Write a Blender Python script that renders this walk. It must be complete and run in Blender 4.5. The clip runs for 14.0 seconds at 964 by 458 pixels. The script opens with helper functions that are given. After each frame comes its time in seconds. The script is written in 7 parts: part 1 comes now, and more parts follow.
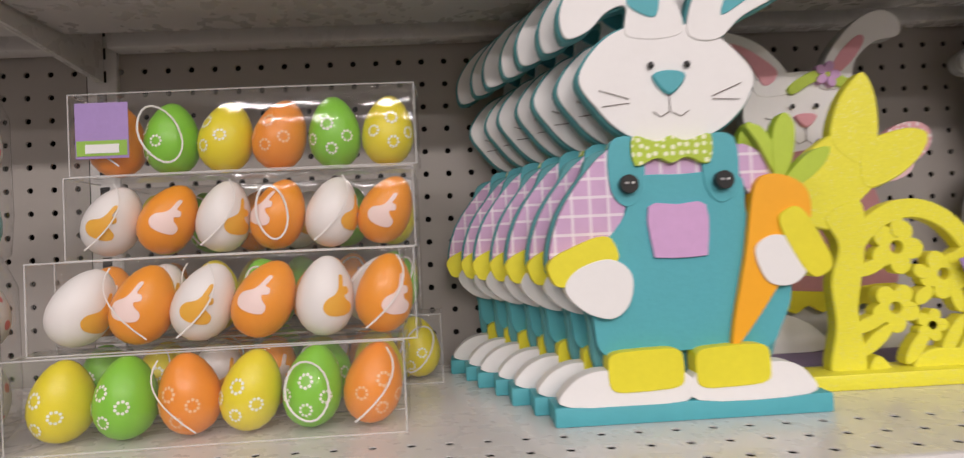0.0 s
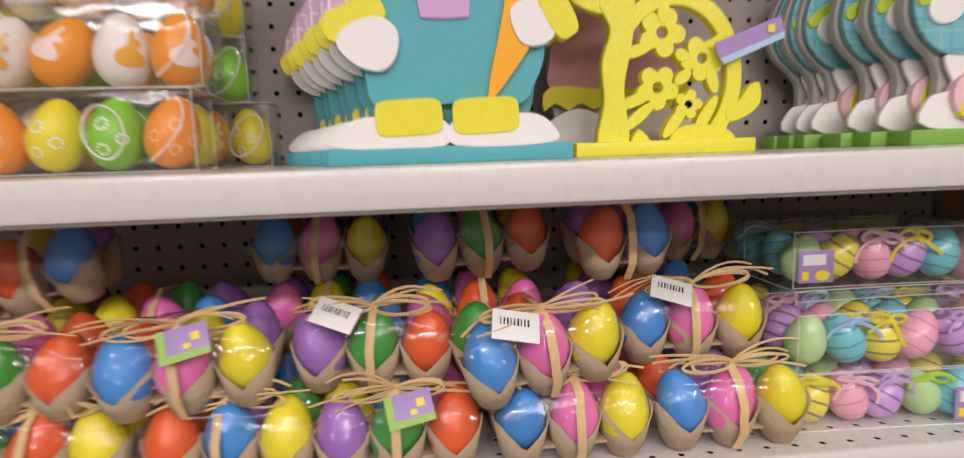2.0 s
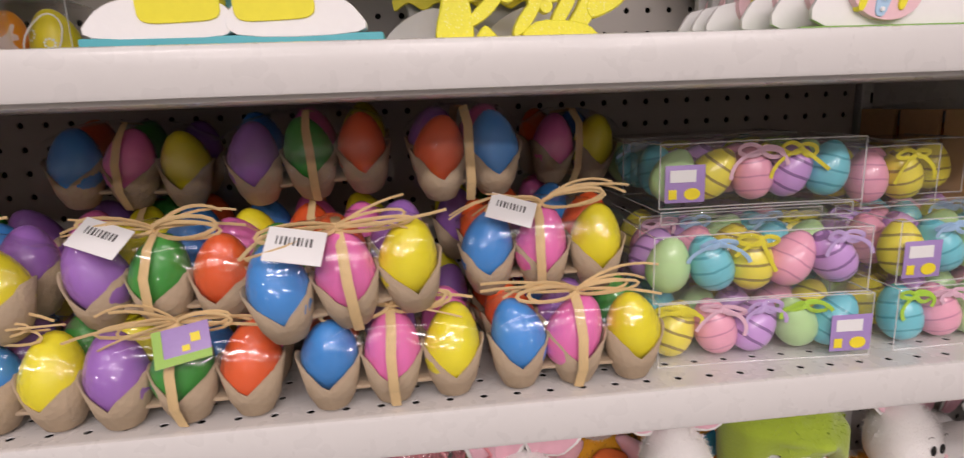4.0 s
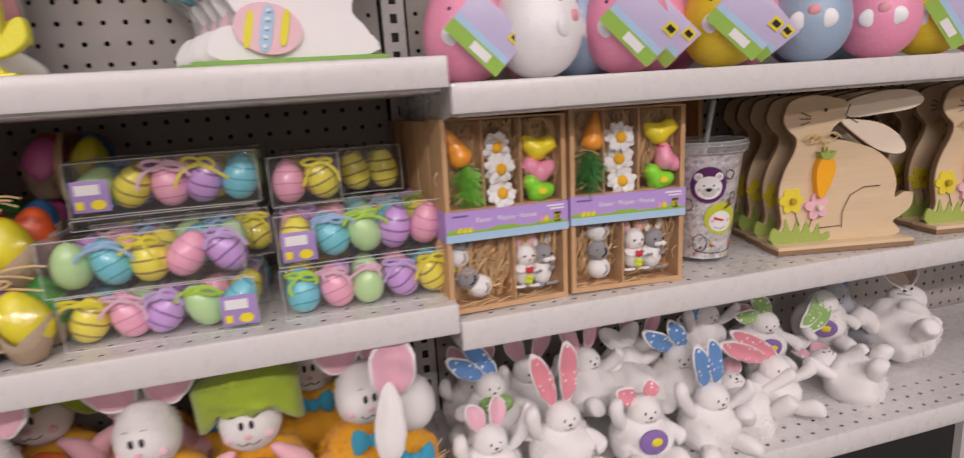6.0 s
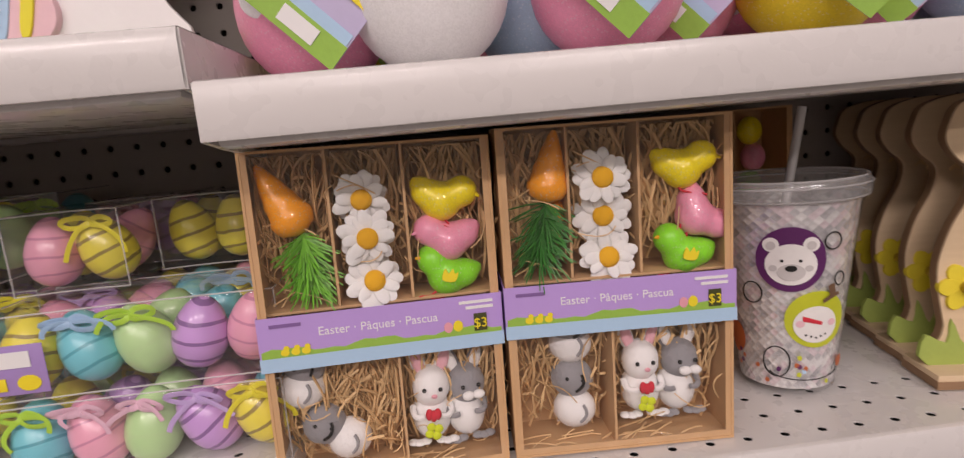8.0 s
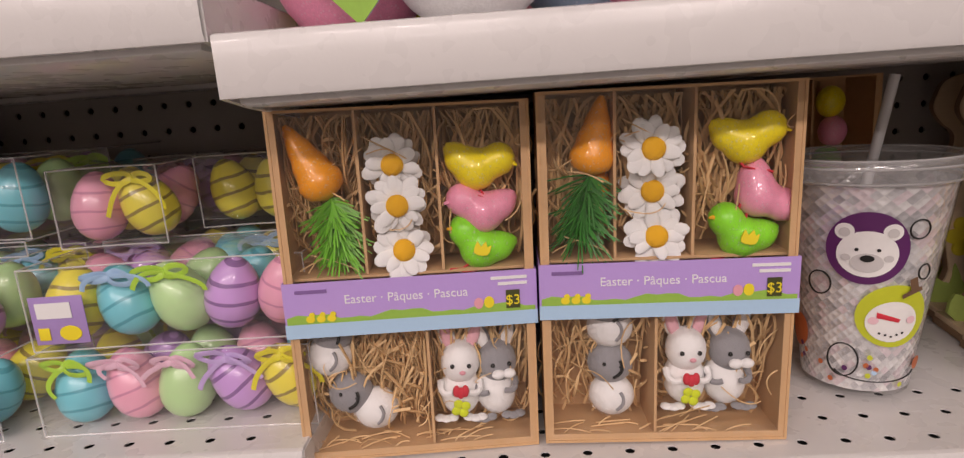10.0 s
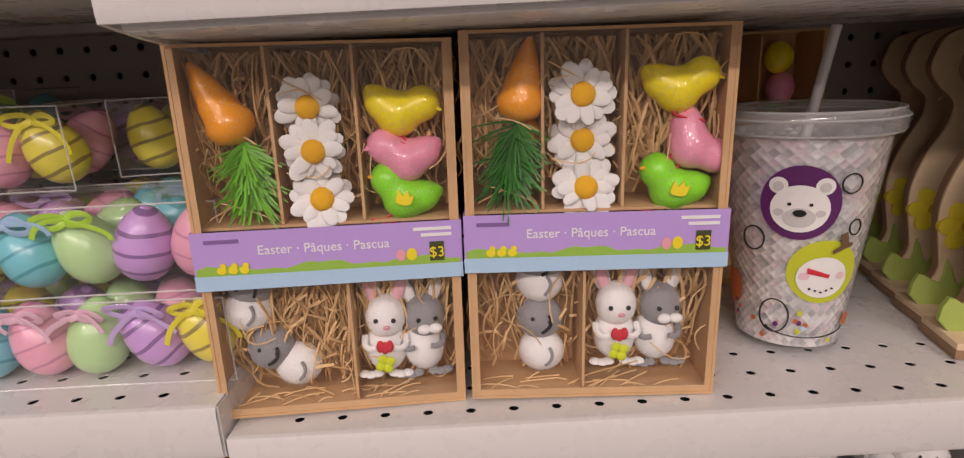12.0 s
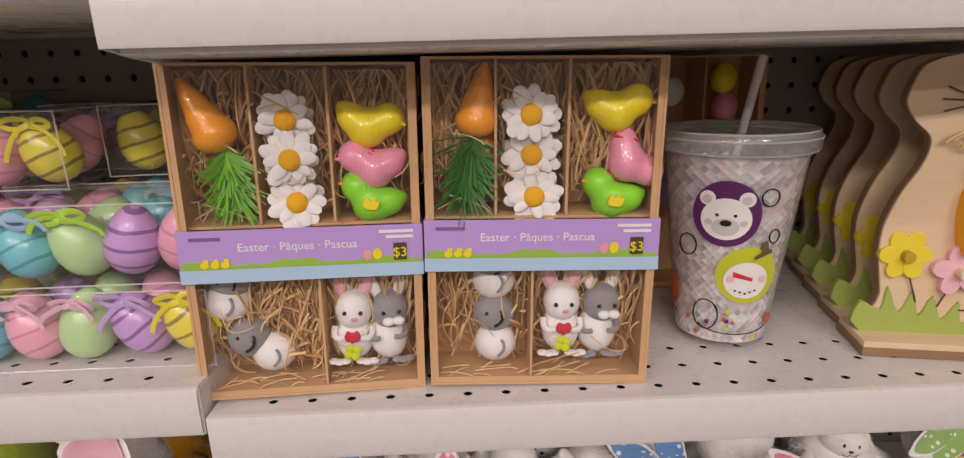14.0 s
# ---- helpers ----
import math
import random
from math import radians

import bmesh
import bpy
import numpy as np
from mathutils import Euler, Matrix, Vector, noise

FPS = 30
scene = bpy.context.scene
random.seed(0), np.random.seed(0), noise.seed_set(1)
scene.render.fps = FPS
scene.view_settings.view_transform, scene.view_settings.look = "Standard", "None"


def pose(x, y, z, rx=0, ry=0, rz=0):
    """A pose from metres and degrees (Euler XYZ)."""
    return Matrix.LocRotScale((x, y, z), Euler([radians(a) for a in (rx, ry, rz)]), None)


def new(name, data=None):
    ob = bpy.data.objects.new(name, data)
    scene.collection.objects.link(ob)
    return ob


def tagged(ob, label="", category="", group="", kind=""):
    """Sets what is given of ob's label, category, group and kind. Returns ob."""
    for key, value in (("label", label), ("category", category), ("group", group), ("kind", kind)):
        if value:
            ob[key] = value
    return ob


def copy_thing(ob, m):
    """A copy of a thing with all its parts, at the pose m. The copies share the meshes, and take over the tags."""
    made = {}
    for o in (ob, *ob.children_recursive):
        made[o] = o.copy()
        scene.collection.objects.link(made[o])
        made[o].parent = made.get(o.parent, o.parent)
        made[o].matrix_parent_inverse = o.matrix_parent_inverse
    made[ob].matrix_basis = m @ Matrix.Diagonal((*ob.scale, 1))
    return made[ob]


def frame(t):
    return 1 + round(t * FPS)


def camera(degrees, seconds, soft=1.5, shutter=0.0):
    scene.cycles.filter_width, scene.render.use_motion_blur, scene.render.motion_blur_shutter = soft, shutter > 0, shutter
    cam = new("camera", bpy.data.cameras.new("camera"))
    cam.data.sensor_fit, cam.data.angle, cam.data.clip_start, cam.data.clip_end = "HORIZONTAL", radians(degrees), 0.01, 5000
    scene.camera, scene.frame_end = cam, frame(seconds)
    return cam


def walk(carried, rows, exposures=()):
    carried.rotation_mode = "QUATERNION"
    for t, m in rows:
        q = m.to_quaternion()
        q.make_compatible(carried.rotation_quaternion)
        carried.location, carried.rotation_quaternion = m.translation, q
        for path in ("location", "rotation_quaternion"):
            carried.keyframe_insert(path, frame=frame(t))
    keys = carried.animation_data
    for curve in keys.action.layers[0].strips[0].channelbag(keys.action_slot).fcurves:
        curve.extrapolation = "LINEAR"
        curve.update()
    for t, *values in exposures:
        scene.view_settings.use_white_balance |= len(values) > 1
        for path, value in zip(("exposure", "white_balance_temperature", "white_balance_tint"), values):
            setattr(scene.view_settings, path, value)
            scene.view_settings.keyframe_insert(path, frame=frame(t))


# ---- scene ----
# ---------------------------------------------------------------- camera
cam = camera(79.4, 14.0, soft=1.2, shutter=0.4)
ROWS = [
    (0, -0.0133, -0.3213, 1.4824, 91.31, 2.74, -2.28),
    (0.5, 0.0400, -0.4276, 1.4852, 91.40, 3.23, -2.91),
    (1, 0.0545, -0.5487, 1.4128, 90.86, 3.05, -5.38),
    (1.5, 0.0723, -0.5315, 1.3785, 86.52, 2.73, -6.52),
    (1.7, 0.0930, -0.4840, 1.3820, 84.0, 2.40, -5.85),
    (2, 0.1261, -0.3916, 1.3574, 82.49, 1.93, -5.48),
    (2.2, 0.1443, -0.3425, 1.3457, 81.64, 1.62, -5.36),
    (4.3, 0.2944, -0.3443, 1.3119, 75.97, 2.29, -7.12),
    (4.5, 0.3171, -0.3957, 1.3119, 74.87, 2.20, -7.83),
    (5, 0.3853, -0.5113, 1.2977, 75.94, 2.64, -12.28),
    (5.5, 0.5232, -0.5499, 1.3154, 76.61, 3.81, -14.73),
    (6, 0.7027, -0.5360, 1.3063, 77.61, 3.88, -15.84),
    (6.5, 0.7704, -0.4717, 1.2960, 79.58, 4.04, -15.82),
    (7, 0.8078, -0.3798, 1.2938, 80.13, 4.48, -15.83),
    (7.5, 0.8911, -0.3068, 1.2890, 80.07, 5.00, -12.46),
    (8, 0.9342, -0.2832, 1.2886, 80.67, 5.32, -4.82),
    (8.2, 0.9430, -0.2840, 1.2944, 81.48, 5.36, -2.62),
    (10.3, 0.9496, -0.2596, 1.2809, 77.74, 4.06, 1.44),
    (10.5, 0.9485, -0.2595, 1.2734, 77.91, 3.81, 1.13),
    (11, 0.9521, -0.2569, 1.2689, 76.19, 3.28, 0.75),
    (11.5, 0.9652, -0.2522, 1.2703, 75.32, 3.04, -0.04),
    (12, 0.9771, -0.2492, 1.2716, 74.54, 2.93, -0.89),
    (12.5, 0.9780, -0.2522, 1.2830, 73.35, 2.67, -1.59),
    (13, 0.9819, -0.2782, 1.2786, 74.10, 2.26, -1.74),
    (13.5, 0.9838, -0.2838, 1.2880, 74.39, 2.02, -1.82),
    (14, 0.9928, -0.2858, 1.2842, 74.36, 1.49, -2.13),
]
walk(cam, [(t, pose(x, y, z, rx, ry, rz)) for t, x, y, z, rx, ry, rz in ROWS],
     exposures=[(0, 0.02, 6350, 12), (1.5, 0.0, 6450, 10), (2.2, 0.02, 6450, 13), (4.3, 0.02, 6400, 16), (6.5, -0.14, 6350, 17), (8.2, -0.15, 6650, 19), (14.0, -0.14, 6750, 18)])

# ---------------------------------------------------------------- world and lights
world = bpy.data.worlds.new("store_air")
scene.world = world
world.use_nodes = True
world.node_tree.nodes["Background"].inputs[0].default_value = (0.9, 0.93, 1.0, 1)
world.node_tree.nodes["Background"].inputs[1].default_value = 0.02
TUBE_WATTS = 18.0
CEILING = 3.0
LAMP_SPOTS = [(x, y) for y in (-1.25, -2.9, -4.5) for x in (-1.1, 0.5, 2.1)]
for lx, ly in LAMP_SPOTS:
    ld = bpy.data.lights.new("ceiling_tube", "AREA")
    ld.shape, ld.size, ld.size_y = "RECTANGLE", 1.2, 0.28
    ld.energy, ld.color = TUBE_WATTS * (0.40 if ly > -2 else 2.8 if ly > -4 else 1.75), (1.0, 0.905, 0.855)
    lo = new("ceiling_tube_lamp", ld)
    lo.location = (lx, ly, CEILING - 0.075)

# ---------------------------------------------------------------- helpers for nodes
def base_mat(name):
    m = bpy.data.materials.new(name)
    m.use_nodes = True
    nt = m.node_tree
    return m, nt, nt.nodes["Principled BSDF"]

def math_node(nt, op, a, b=None):
    n = nt.nodes.new("ShaderNodeMath")
    n.operation = op
    for i, v in enumerate((a, b)):
        if v is None: continue
        if isinstance(v, (int, float)): n.inputs[i].default_value = v
        else: nt.links.new(v, n.inputs[i])
    return n.outputs[0]

def mix_col(nt, fac, a, b):
    n = nt.nodes.new("ShaderNodeMix")
    n.data_type = "RGBA"
    if isinstance(fac, (int, float)): n.inputs[0].default_value = fac
    else: nt.links.new(fac, n.inputs[0])
    for i, v in ((6, a), (7, b)):
        if isinstance(v, tuple): n.inputs[i].default_value = (*v, 1)
        else: nt.links.new(v, n.inputs[i])
    return n.outputs[2]

def noise_out(nt, vec, scale, detail=3.0, rough=0.6):
    n = nt.nodes.new("ShaderNodeTexNoise")
    n.inputs["Scale"].default_value, n.inputs["Detail"].default_value, n.inputs["Roughness"].default_value = scale, detail, rough
    nt.links.new(vec, n.inputs["Vector"])
    return n.outputs[0]

def coords(nt, stretch=None):
    tc = nt.nodes.new("ShaderNodeTexCoord").outputs["Object"]
    if not stretch: return tc
    mp = nt.nodes.new("ShaderNodeMapping")
    mp.inputs["Scale"].default_value = stretch
    nt.links.new(tc, mp.inputs["Vector"])
    return mp.outputs[0]

def finish(nt, b, col, vec, rough, bump, bscale, bdist=0.001, rvar=0.12):
    nt.links.new(col, b.inputs["Base Color"])
    f = noise_out(nt, vec, bscale, 4)
    g = noise_out(nt, vec, bscale * 0.12, 2)
    r = math_node(nt, "MULTIPLY_ADD", g, rvar)
    r.node.inputs[2].default_value = rough - rvar / 2
    nt.links.new(r, b.inputs["Roughness"])
    if bump:
        bp = nt.nodes.new("ShaderNodeBump")
        bp.inputs["Strength"].default_value, bp.inputs["Distance"].default_value = bump, bdist
        nt.links.new(f, bp.inputs["Height"])
        nt.links.new(bp.outputs[0], b.inputs["Normal"])

def M(name, col, rough=0.5, var=0.12, scale=25, bump=0.15, bscale=250, metal=0.0, coat=0.0, stretch=None, sheen=0.0, bdist=0.001):
    """A plain surface with mottling at two scales and fine relief."""
    m, nt, b = base_mat(name)
    vec = coords(nt, stretch)
    n1 = noise_out(nt, vec, scale, 4)
    n2 = noise_out(nt, vec, scale * 7, 3)
    f = math_node(nt, "MULTIPLY", math_node(nt, "ADD", n1, n2), 0.5)
    lo = tuple(c * (1 - var) for c in col)
    hi = tuple(min(1, c * (1 + var)) for c in col)
    finish(nt, b, mix_col(nt, f, lo, hi), vec, rough, bump, bscale, bdist)
    b.inputs["Metallic"].default_value = metal
    b.inputs["Coat Weight"].default_value = coat
    b.inputs["Coat Roughness"].default_value = 0.06
    b.inputs["Sheen Weight"].default_value = sheen
    return m

def line_mask(nt, comp, freq, width, offset=0.0):
    a = math_node(nt, "FRACT", math_node(nt, "MULTIPLY_ADD", comp, freq))
    a.node.inputs[0].links[0].from_node.inputs[2].default_value = offset + 50
    return math_node(nt, "LESS_THAN", a, width)

def plaid(name, col, line, freq, width, rough=0.55, second=None):
    m, nt, b = base_mat(name)
    vec = coords(nt)
    sx = nt.nodes.new("ShaderNodeSeparateXYZ")
    nt.links.new(vec, sx.inputs[0])
    n = noise_out(nt, vec, 60, 4)
    c = mix_col(nt, n, tuple(v * 0.88 for v in col), tuple(min(1, v * 1.1) for v in col))
    c = mix_col(nt, math_node(nt, "MULTIPLY", line_mask(nt, sx.outputs[0], freq, width), 0.75), c, line)
    c = mix_col(nt, math_node(nt, "MULTIPLY", line_mask(nt, sx.outputs[2], freq, width), 0.75), c, line)
    if second:
        c = mix_col(nt, math_node(nt, "MULTIPLY", line_mask(nt, sx.outputs[0], freq, width * 0.6, 0.35), 0.6), c, second)
        c = mix_col(nt, math_node(nt, "MULTIPLY", line_mask(nt, sx.outputs[2], freq, width * 0.6, 0.35), 0.6), c, second)
    finish(nt, b, c, vec, rough, 0.1, 300)
    return m

def dotted(name, col, dot, scale, size, rough=0.5, bump=0.15, sheen=0.0):
    """Printed dots of one colour on another."""
    m, nt, b = base_mat(name)
    vec = coords(nt)
    v = nt.nodes.new("ShaderNodeTexVoronoi")
    v.inputs["Scale"].default_value, v.inputs["Randomness"].default_value = scale, 0.45
    nt.links.new(vec, v.inputs["Vector"])
    n = noise_out(nt, vec, 40, 4)
    c = mix_col(nt, n, tuple(x * 0.88 for x in col), tuple(min(1, x * 1.1) for x in col))
    c = mix_col(nt, math_node(nt, "LESS_THAN", v.outputs["Distance"], size), c, dot)
    finish(nt, b, c, vec, rough, bump, 300)
    b.inputs["Sheen Weight"].default_value = sheen
    return m

def striped(name, col, line, freq, width, rough=0.3, wob=0.15):
    """A dyed egg with thin turns of a darker line round it and a pearly varnish."""
    m, nt, b = base_mat(name)
    vec = coords(nt)
    sx = nt.nodes.new("ShaderNodeSeparateXYZ")
    nt.links.new(vec, sx.inputs[0])
    n = noise_out(nt, vec, 30, 2)
    h = math_node(nt, "MULTIPLY_ADD", n, wob / freq * 3)
    nt.links.new(sx.outputs[2], h.node.inputs[2])
    c = mix_col(nt, noise_out(nt, vec, 90, 4), tuple(v * 0.85 for v in col), tuple(min(1, v * 1.12) for v in col))
    c = mix_col(nt, math_node(nt, "MULTIPLY", line_mask(nt, h, freq, width), 0.85), c, line)
    finish(nt, b, c, vec, rough, 0.12, 500)
    b.inputs["Coat Weight"].default_value = 0.4
    b.inputs["Coat Roughness"].default_value = 0.15
    return m

def printed_egg(name, col, mark, rough=0.35, scale=34, size=0.42, coat=0.3):
    """A plastic egg with soft printed patches."""
    m, nt, b = base_mat(name)
    vec = coords(nt)
    n = noise_out(nt, vec, scale, 1.5, 0.4)
    ram = nt.nodes.new("ShaderNodeValToRGB")
    ram.color_ramp.elements[0].position, ram.color_ramp.elements[1].position = size + 0.14, size + 0.16
    nt.links.new(n, ram.inputs[0])
    c = mix_col(nt, noise_out(nt, vec, 80, 3), tuple(v * 0.92 for v in col), tuple(min(1, v * 1.06) for v in col))
    c = mix_col(nt, math_node(nt, "MULTIPLY", ram.outputs[0], 0.9), c, mark)
    finish(nt, b, c, vec, rough, 0.05, 300)
    b.inputs["Coat Weight"].default_value = coat
    return m

def glitter(name, col, rough=0.35, scale=900, grain=1.0):
    m, nt, b = base_mat(name)
    vec = coords(nt)
    v = nt.nodes.new("ShaderNodeTexVoronoi")
    v.inputs["Scale"].default_value = scale
    nt.links.new(vec, v.inputs["Vector"])
    sp = nt.nodes.new("ShaderNodeSeparateColor")
    nt.links.new(v.outputs["Color"], sp.inputs[0])
    spark = math_node(nt, "GREATER_THAN", sp.outputs[0], 0.95)
    c = mix_col(nt, sp.outputs[1], tuple(x * (1 - 0.12 * grain) for x in col), tuple(min(1, x * (1 + 0.1 * grain)) for x in col))
    c = mix_col(nt, math_node(nt, "MULTIPLY", spark, 0.55 * grain), c, (0.95, 0.95, 0.95))
    nt.links.new(c, b.inputs["Base Color"])
    b.inputs["Roughness"].default_value = rough
    nt.links.new(math_node(nt, "MULTIPLY", spark, 0.6), b.inputs["Metallic"])
    bp = nt.nodes.new("ShaderNodeBump")
    bp.inputs["Strength"].default_value, bp.inputs["Distance"].default_value = 0.3 * grain, 0.0004
    nt.links.new(sp.outputs[2], bp.inputs["Height"])
    nt.links.new(bp.outputs[0], b.inputs["Normal"])
    return m

def clear_film(name, haze=0.02, ripple=0.10):
    m, nt, b = base_mat(name)
    nt.nodes.remove(b)
    out = nt.nodes["Material Output"]
    tr = nt.nodes.new("ShaderNodeBsdfTransparent")
    tr.inputs[0].default_value = (0.985, 0.985, 0.985, 1)
    gl = nt.nodes.new("ShaderNodeBsdfGlossy")
    gl.inputs["Roughness"].default_value = 0.07
    df = nt.nodes.new("ShaderNodeBsdfDiffuse")
    df.inputs[0].default_value = (0.8, 0.8, 0.8, 1)
    vec = coords(nt)
    bp = nt.nodes.new("ShaderNodeBump")
    bp.inputs["Strength"].default_value, bp.inputs["Distance"].default_value = ripple, 0.004
    nt.links.new(noise_out(nt, vec, 28, 2), bp.inputs["Height"])
    nt.links.new(bp.outputs[0], gl.inputs["Normal"])
    lw = nt.nodes.new("ShaderNodeLayerWeight")
    lw.inputs["Blend"].default_value = 0.5
    nt.links.new(bp.outputs[0], lw.inputs["Normal"])
    fr = math_node(nt, "MULTIPLY_ADD", math_node(nt, "POWER", lw.outputs["Facing"], 5.0), 0.8).node
    fr.inputs[2].default_value = 0.045
    m1 = nt.nodes.new("ShaderNodeMixShader")
    m1.inputs[0].default_value = haze
    nt.links.new(tr.outputs[0], m1.inputs[1])
    nt.links.new(df.outputs[0], m1.inputs[2])
    m2 = nt.nodes.new("ShaderNodeMixShader")
    nt.links.new(fr.outputs[0], m2.inputs[0])
    nt.links.new(m1.outputs[0], m2.inputs[1])
    nt.links.new(gl.outputs[0], m2.inputs[2])
    nt.links.new(m2.outputs[0], out.inputs[0])
    return m

def wood(name, col, dark, scale=9, rough=0.6, axis=(1, 6, 14)):
    m, nt, b = base_mat(name)
    vec = coords(nt, axis)
    n = noise_out(nt, vec, scale, 5, 0.65)
    n2 = noise_out(nt, vec, scale * 6, 3)
    f = math_node(nt, "MULTIPLY_ADD", n2, 0.35)
    nt.links.new(math_node(nt, "MULTIPLY", n, 0.8), f.node.inputs[2])
    finish(nt, b, mix_col(nt, f, dark, col), vec, rough, 0.15, 90)
    return m

# ---------------------------------------------------------------- materials
STEEL = M("shelf_enamel", (0.70, 0.682, 0.67), 0.28, 0.05, 6, 0.06, 400, coat=0.15)
PEG = M("pegboard_enamel", (0.41, 0.378, 0.350), 0.55, 0.06, 8, 0.08, 300)
# Near-black colour stands in for the shade inside holes, slots and hollows.
DARK = M("opening_shade", (0.02, 0.019, 0.018), 0.8)
FLOOR = M("vinyl_floor", (0.15, 0.14, 0.13), 0.3, 0.1, 4, 0.05, 120)
PLASTER = M("painted_wall", (0.30, 0.285, 0.265), 0.7, 0.06, 3, 0.1, 100)
TILE = M("ceiling_board", (0.78, 0.77, 0.75), 0.85, 0.05, 10, 0.3, 150)
LAMPWHITE = M("lamp_enamel", (0.8, 0.8, 0.78), 0.4, 0.03)
TEAL = M("teal_paint", (0.09, 0.42, 0.49), 0.55, 0.1, 30, 0.2, 300)
TEALDK = M("teal_edge_paint", (0.10, 0.34, 0.37), 0.6, 0.15, 40)
WHITEP = M("white_paint", (0.86, 0.85, 0.85), 0.5, 0.04, 25, 0.12, 250)
# Even grey stands in for white and teal board edges lying in shade.
GREYSHADE = M("shaded_board_edge", (0.46, 0.46, 0.45), 0.6, 0.1, 40)
LILAC = plaid("lilac_plaid", (0.62, 0.40, 0.63), (0.86, 0.80, 0.86), 75, 0.16)
LILACP = M("lilac_paint", (0.64, 0.38, 0.66), 0.55)
YELLOWP = M("yellow_paint", (0.82, 0.74, 0.03), 0.5)
ORANGEP = M("orange_paint", (0.95, 0.43, 0.01), 0.5, 0.06)
LIMEP = M("lime_paint", (0.47, 0.62, 0.05), 0.5)
LIMEDOT = dotted("lime_dotted_bow", (0.47, 0.62, 0.05), (0.85, 0.88, 0.6), 170, 0.32)
BLACKP = M("black_paint", (0.012, 0.012, 0.012), 0.35)
INK = M("brown_ink", (0.09, 0.05, 0.04), 0.6)
PINKP = M("pink_paint", (0.78, 0.36, 0.42), 0.5)
PINKLT = M("light_pink_paint", (0.83, 0.55, 0.60), 0.5)
PINKDOT = dotted("pink_dotted", (0.80, 0.42, 0.47), (0.9, 0.75, 0.78), 150, 0.3)
ROSE = M("rose_dress_paint", (0.50, 0.23, 0.25), 0.55)
BLUEPL = plaid("blue_plaid", (0.19, 0.48, 0.56), (0.10, 0.37, 0.45), 34, 0.10, second=(0.30, 0.58, 0.64))
GREENB = M("green_base_paint", (0.20, 0.42, 0.06), 0.5, 0.14, 30)
YGLIT = glitter("yellow_glitter_paint", (0.84, 0.79, 0.05), 0.45, 900, 0.4)
FILM = clear_film("clear_plastic", 0.025, 0.20)
WINDOW = clear_film("window_film", 0.006, 0.05)
# White mixed into the clear edges paints in their glint.
SEAM = clear_film("film_edge_glint", 0.36, 0.0)
WRAP = clear_film("cellophane", 0.0, 0.45)
CARD = M("printed_card_lilac", (0.38, 0.26, 0.56), 0.4, 0.12, 60)
CARDGREEN = M("printed_card_green", (0.30, 0.52, 0.08), 0.4, 0.15, 60)
CARDBLUE = M("printed_card_blue", (0.42, 0.62, 0.82), 0.4, 0.06, 60)
CARDWHITE = M("white_label", (0.82, 0.82, 0.82), 0.45, 0.03)
CARDYEL = M("printed_yellow", (0.85, 0.70, 0.03), 0.4, 0.06)
KRAFT = M("kraft_card", (0.62, 0.385, 0.195), 0.8, 0.16, 20, 0.35, 180)
PULP = M("moulded_pulp", (0.45, 0.345, 0.235), 0.92, 0.18, 50, 0.9, 220, bdist=0.0015)
RAFFIA = M("raffia", (0.72, 0.52, 0.26), 0.6, 0.25, 80, 0.3, 400)
STRAW = M("dry_straw", (0.76, 0.51, 0.25), 0.65, 0.3, 60, 0.3, 400)
FELT = M("white_felt", (0.90, 0.89, 0.88), 0.95, 0.04, 60, 0.6, 700, sheen=0.15)
GREYFELT = M("grey_felt", (0.30, 0.295, 0.31), 0.95, 0.12, 60, 0.8, 700, sheen=0.3)
PINKFELT = M("pink_felt", (0.84, 0.46, 0.52), 0.9, 0.08, 60, 0.6, 600, sheen=0.3)
PLUSH = M("white_plush", (0.91, 0.89, 0.875), 1.0, 0.05, 30, 0.6, 700, sheen=0.15, bdist=0.002)
PLUSHTAN = M("tan_plush", (0.55, 0.40, 0.32), 1.0, 0.12, 30, 1.0, 380, sheen=0.6, bdist=0.003)
PLUSHGREY = M("grey_plush", (0.48, 0.49, 0.54), 1.0, 0.12, 30, 1.0, 380, sheen=0.6, bdist=0.003)
SATIN = M("pink_ear_satin", (0.80, 0.45, 0.54), 0.55, 0.1, 40, 0.3, 300, sheen=0.4)
CLOTHBLUE = dotted("blue_dotted_cloth", (0.12, 0.27, 0.55), (0.75, 0.8, 0.86), 130, 0.26, 0.9, 0.4, 0.3)
CLOTHPINK = dotted("pink_dotted_cloth", (0.78, 0.28, 0.34), (0.9, 0.75, 0.77), 130, 0.24, 0.9, 0.4, 0.3)
CLOTHGREEN = dotted("green_dotted_cloth", (0.30, 0.50, 0.16), (0.8, 0.86, 0.72), 130, 0.26, 0.9, 0.4, 0.3)
CLOTHLIME = M("lime_felt", (0.34, 0.46, 0.03), 0.95, 0.15, 50, 0.7, 400, sheen=0.4)
CLOTHORANGE = M("orange_felt", (0.85, 0.42, 0.02), 0.95, 0.15, 50, 0.7, 400, sheen=0.3)
CLOTHTEAL = M("turquoise_felt", (0.04, 0.33, 0.50), 0.95, 0.12, 50, 0.6, 400, sheen=0.3)
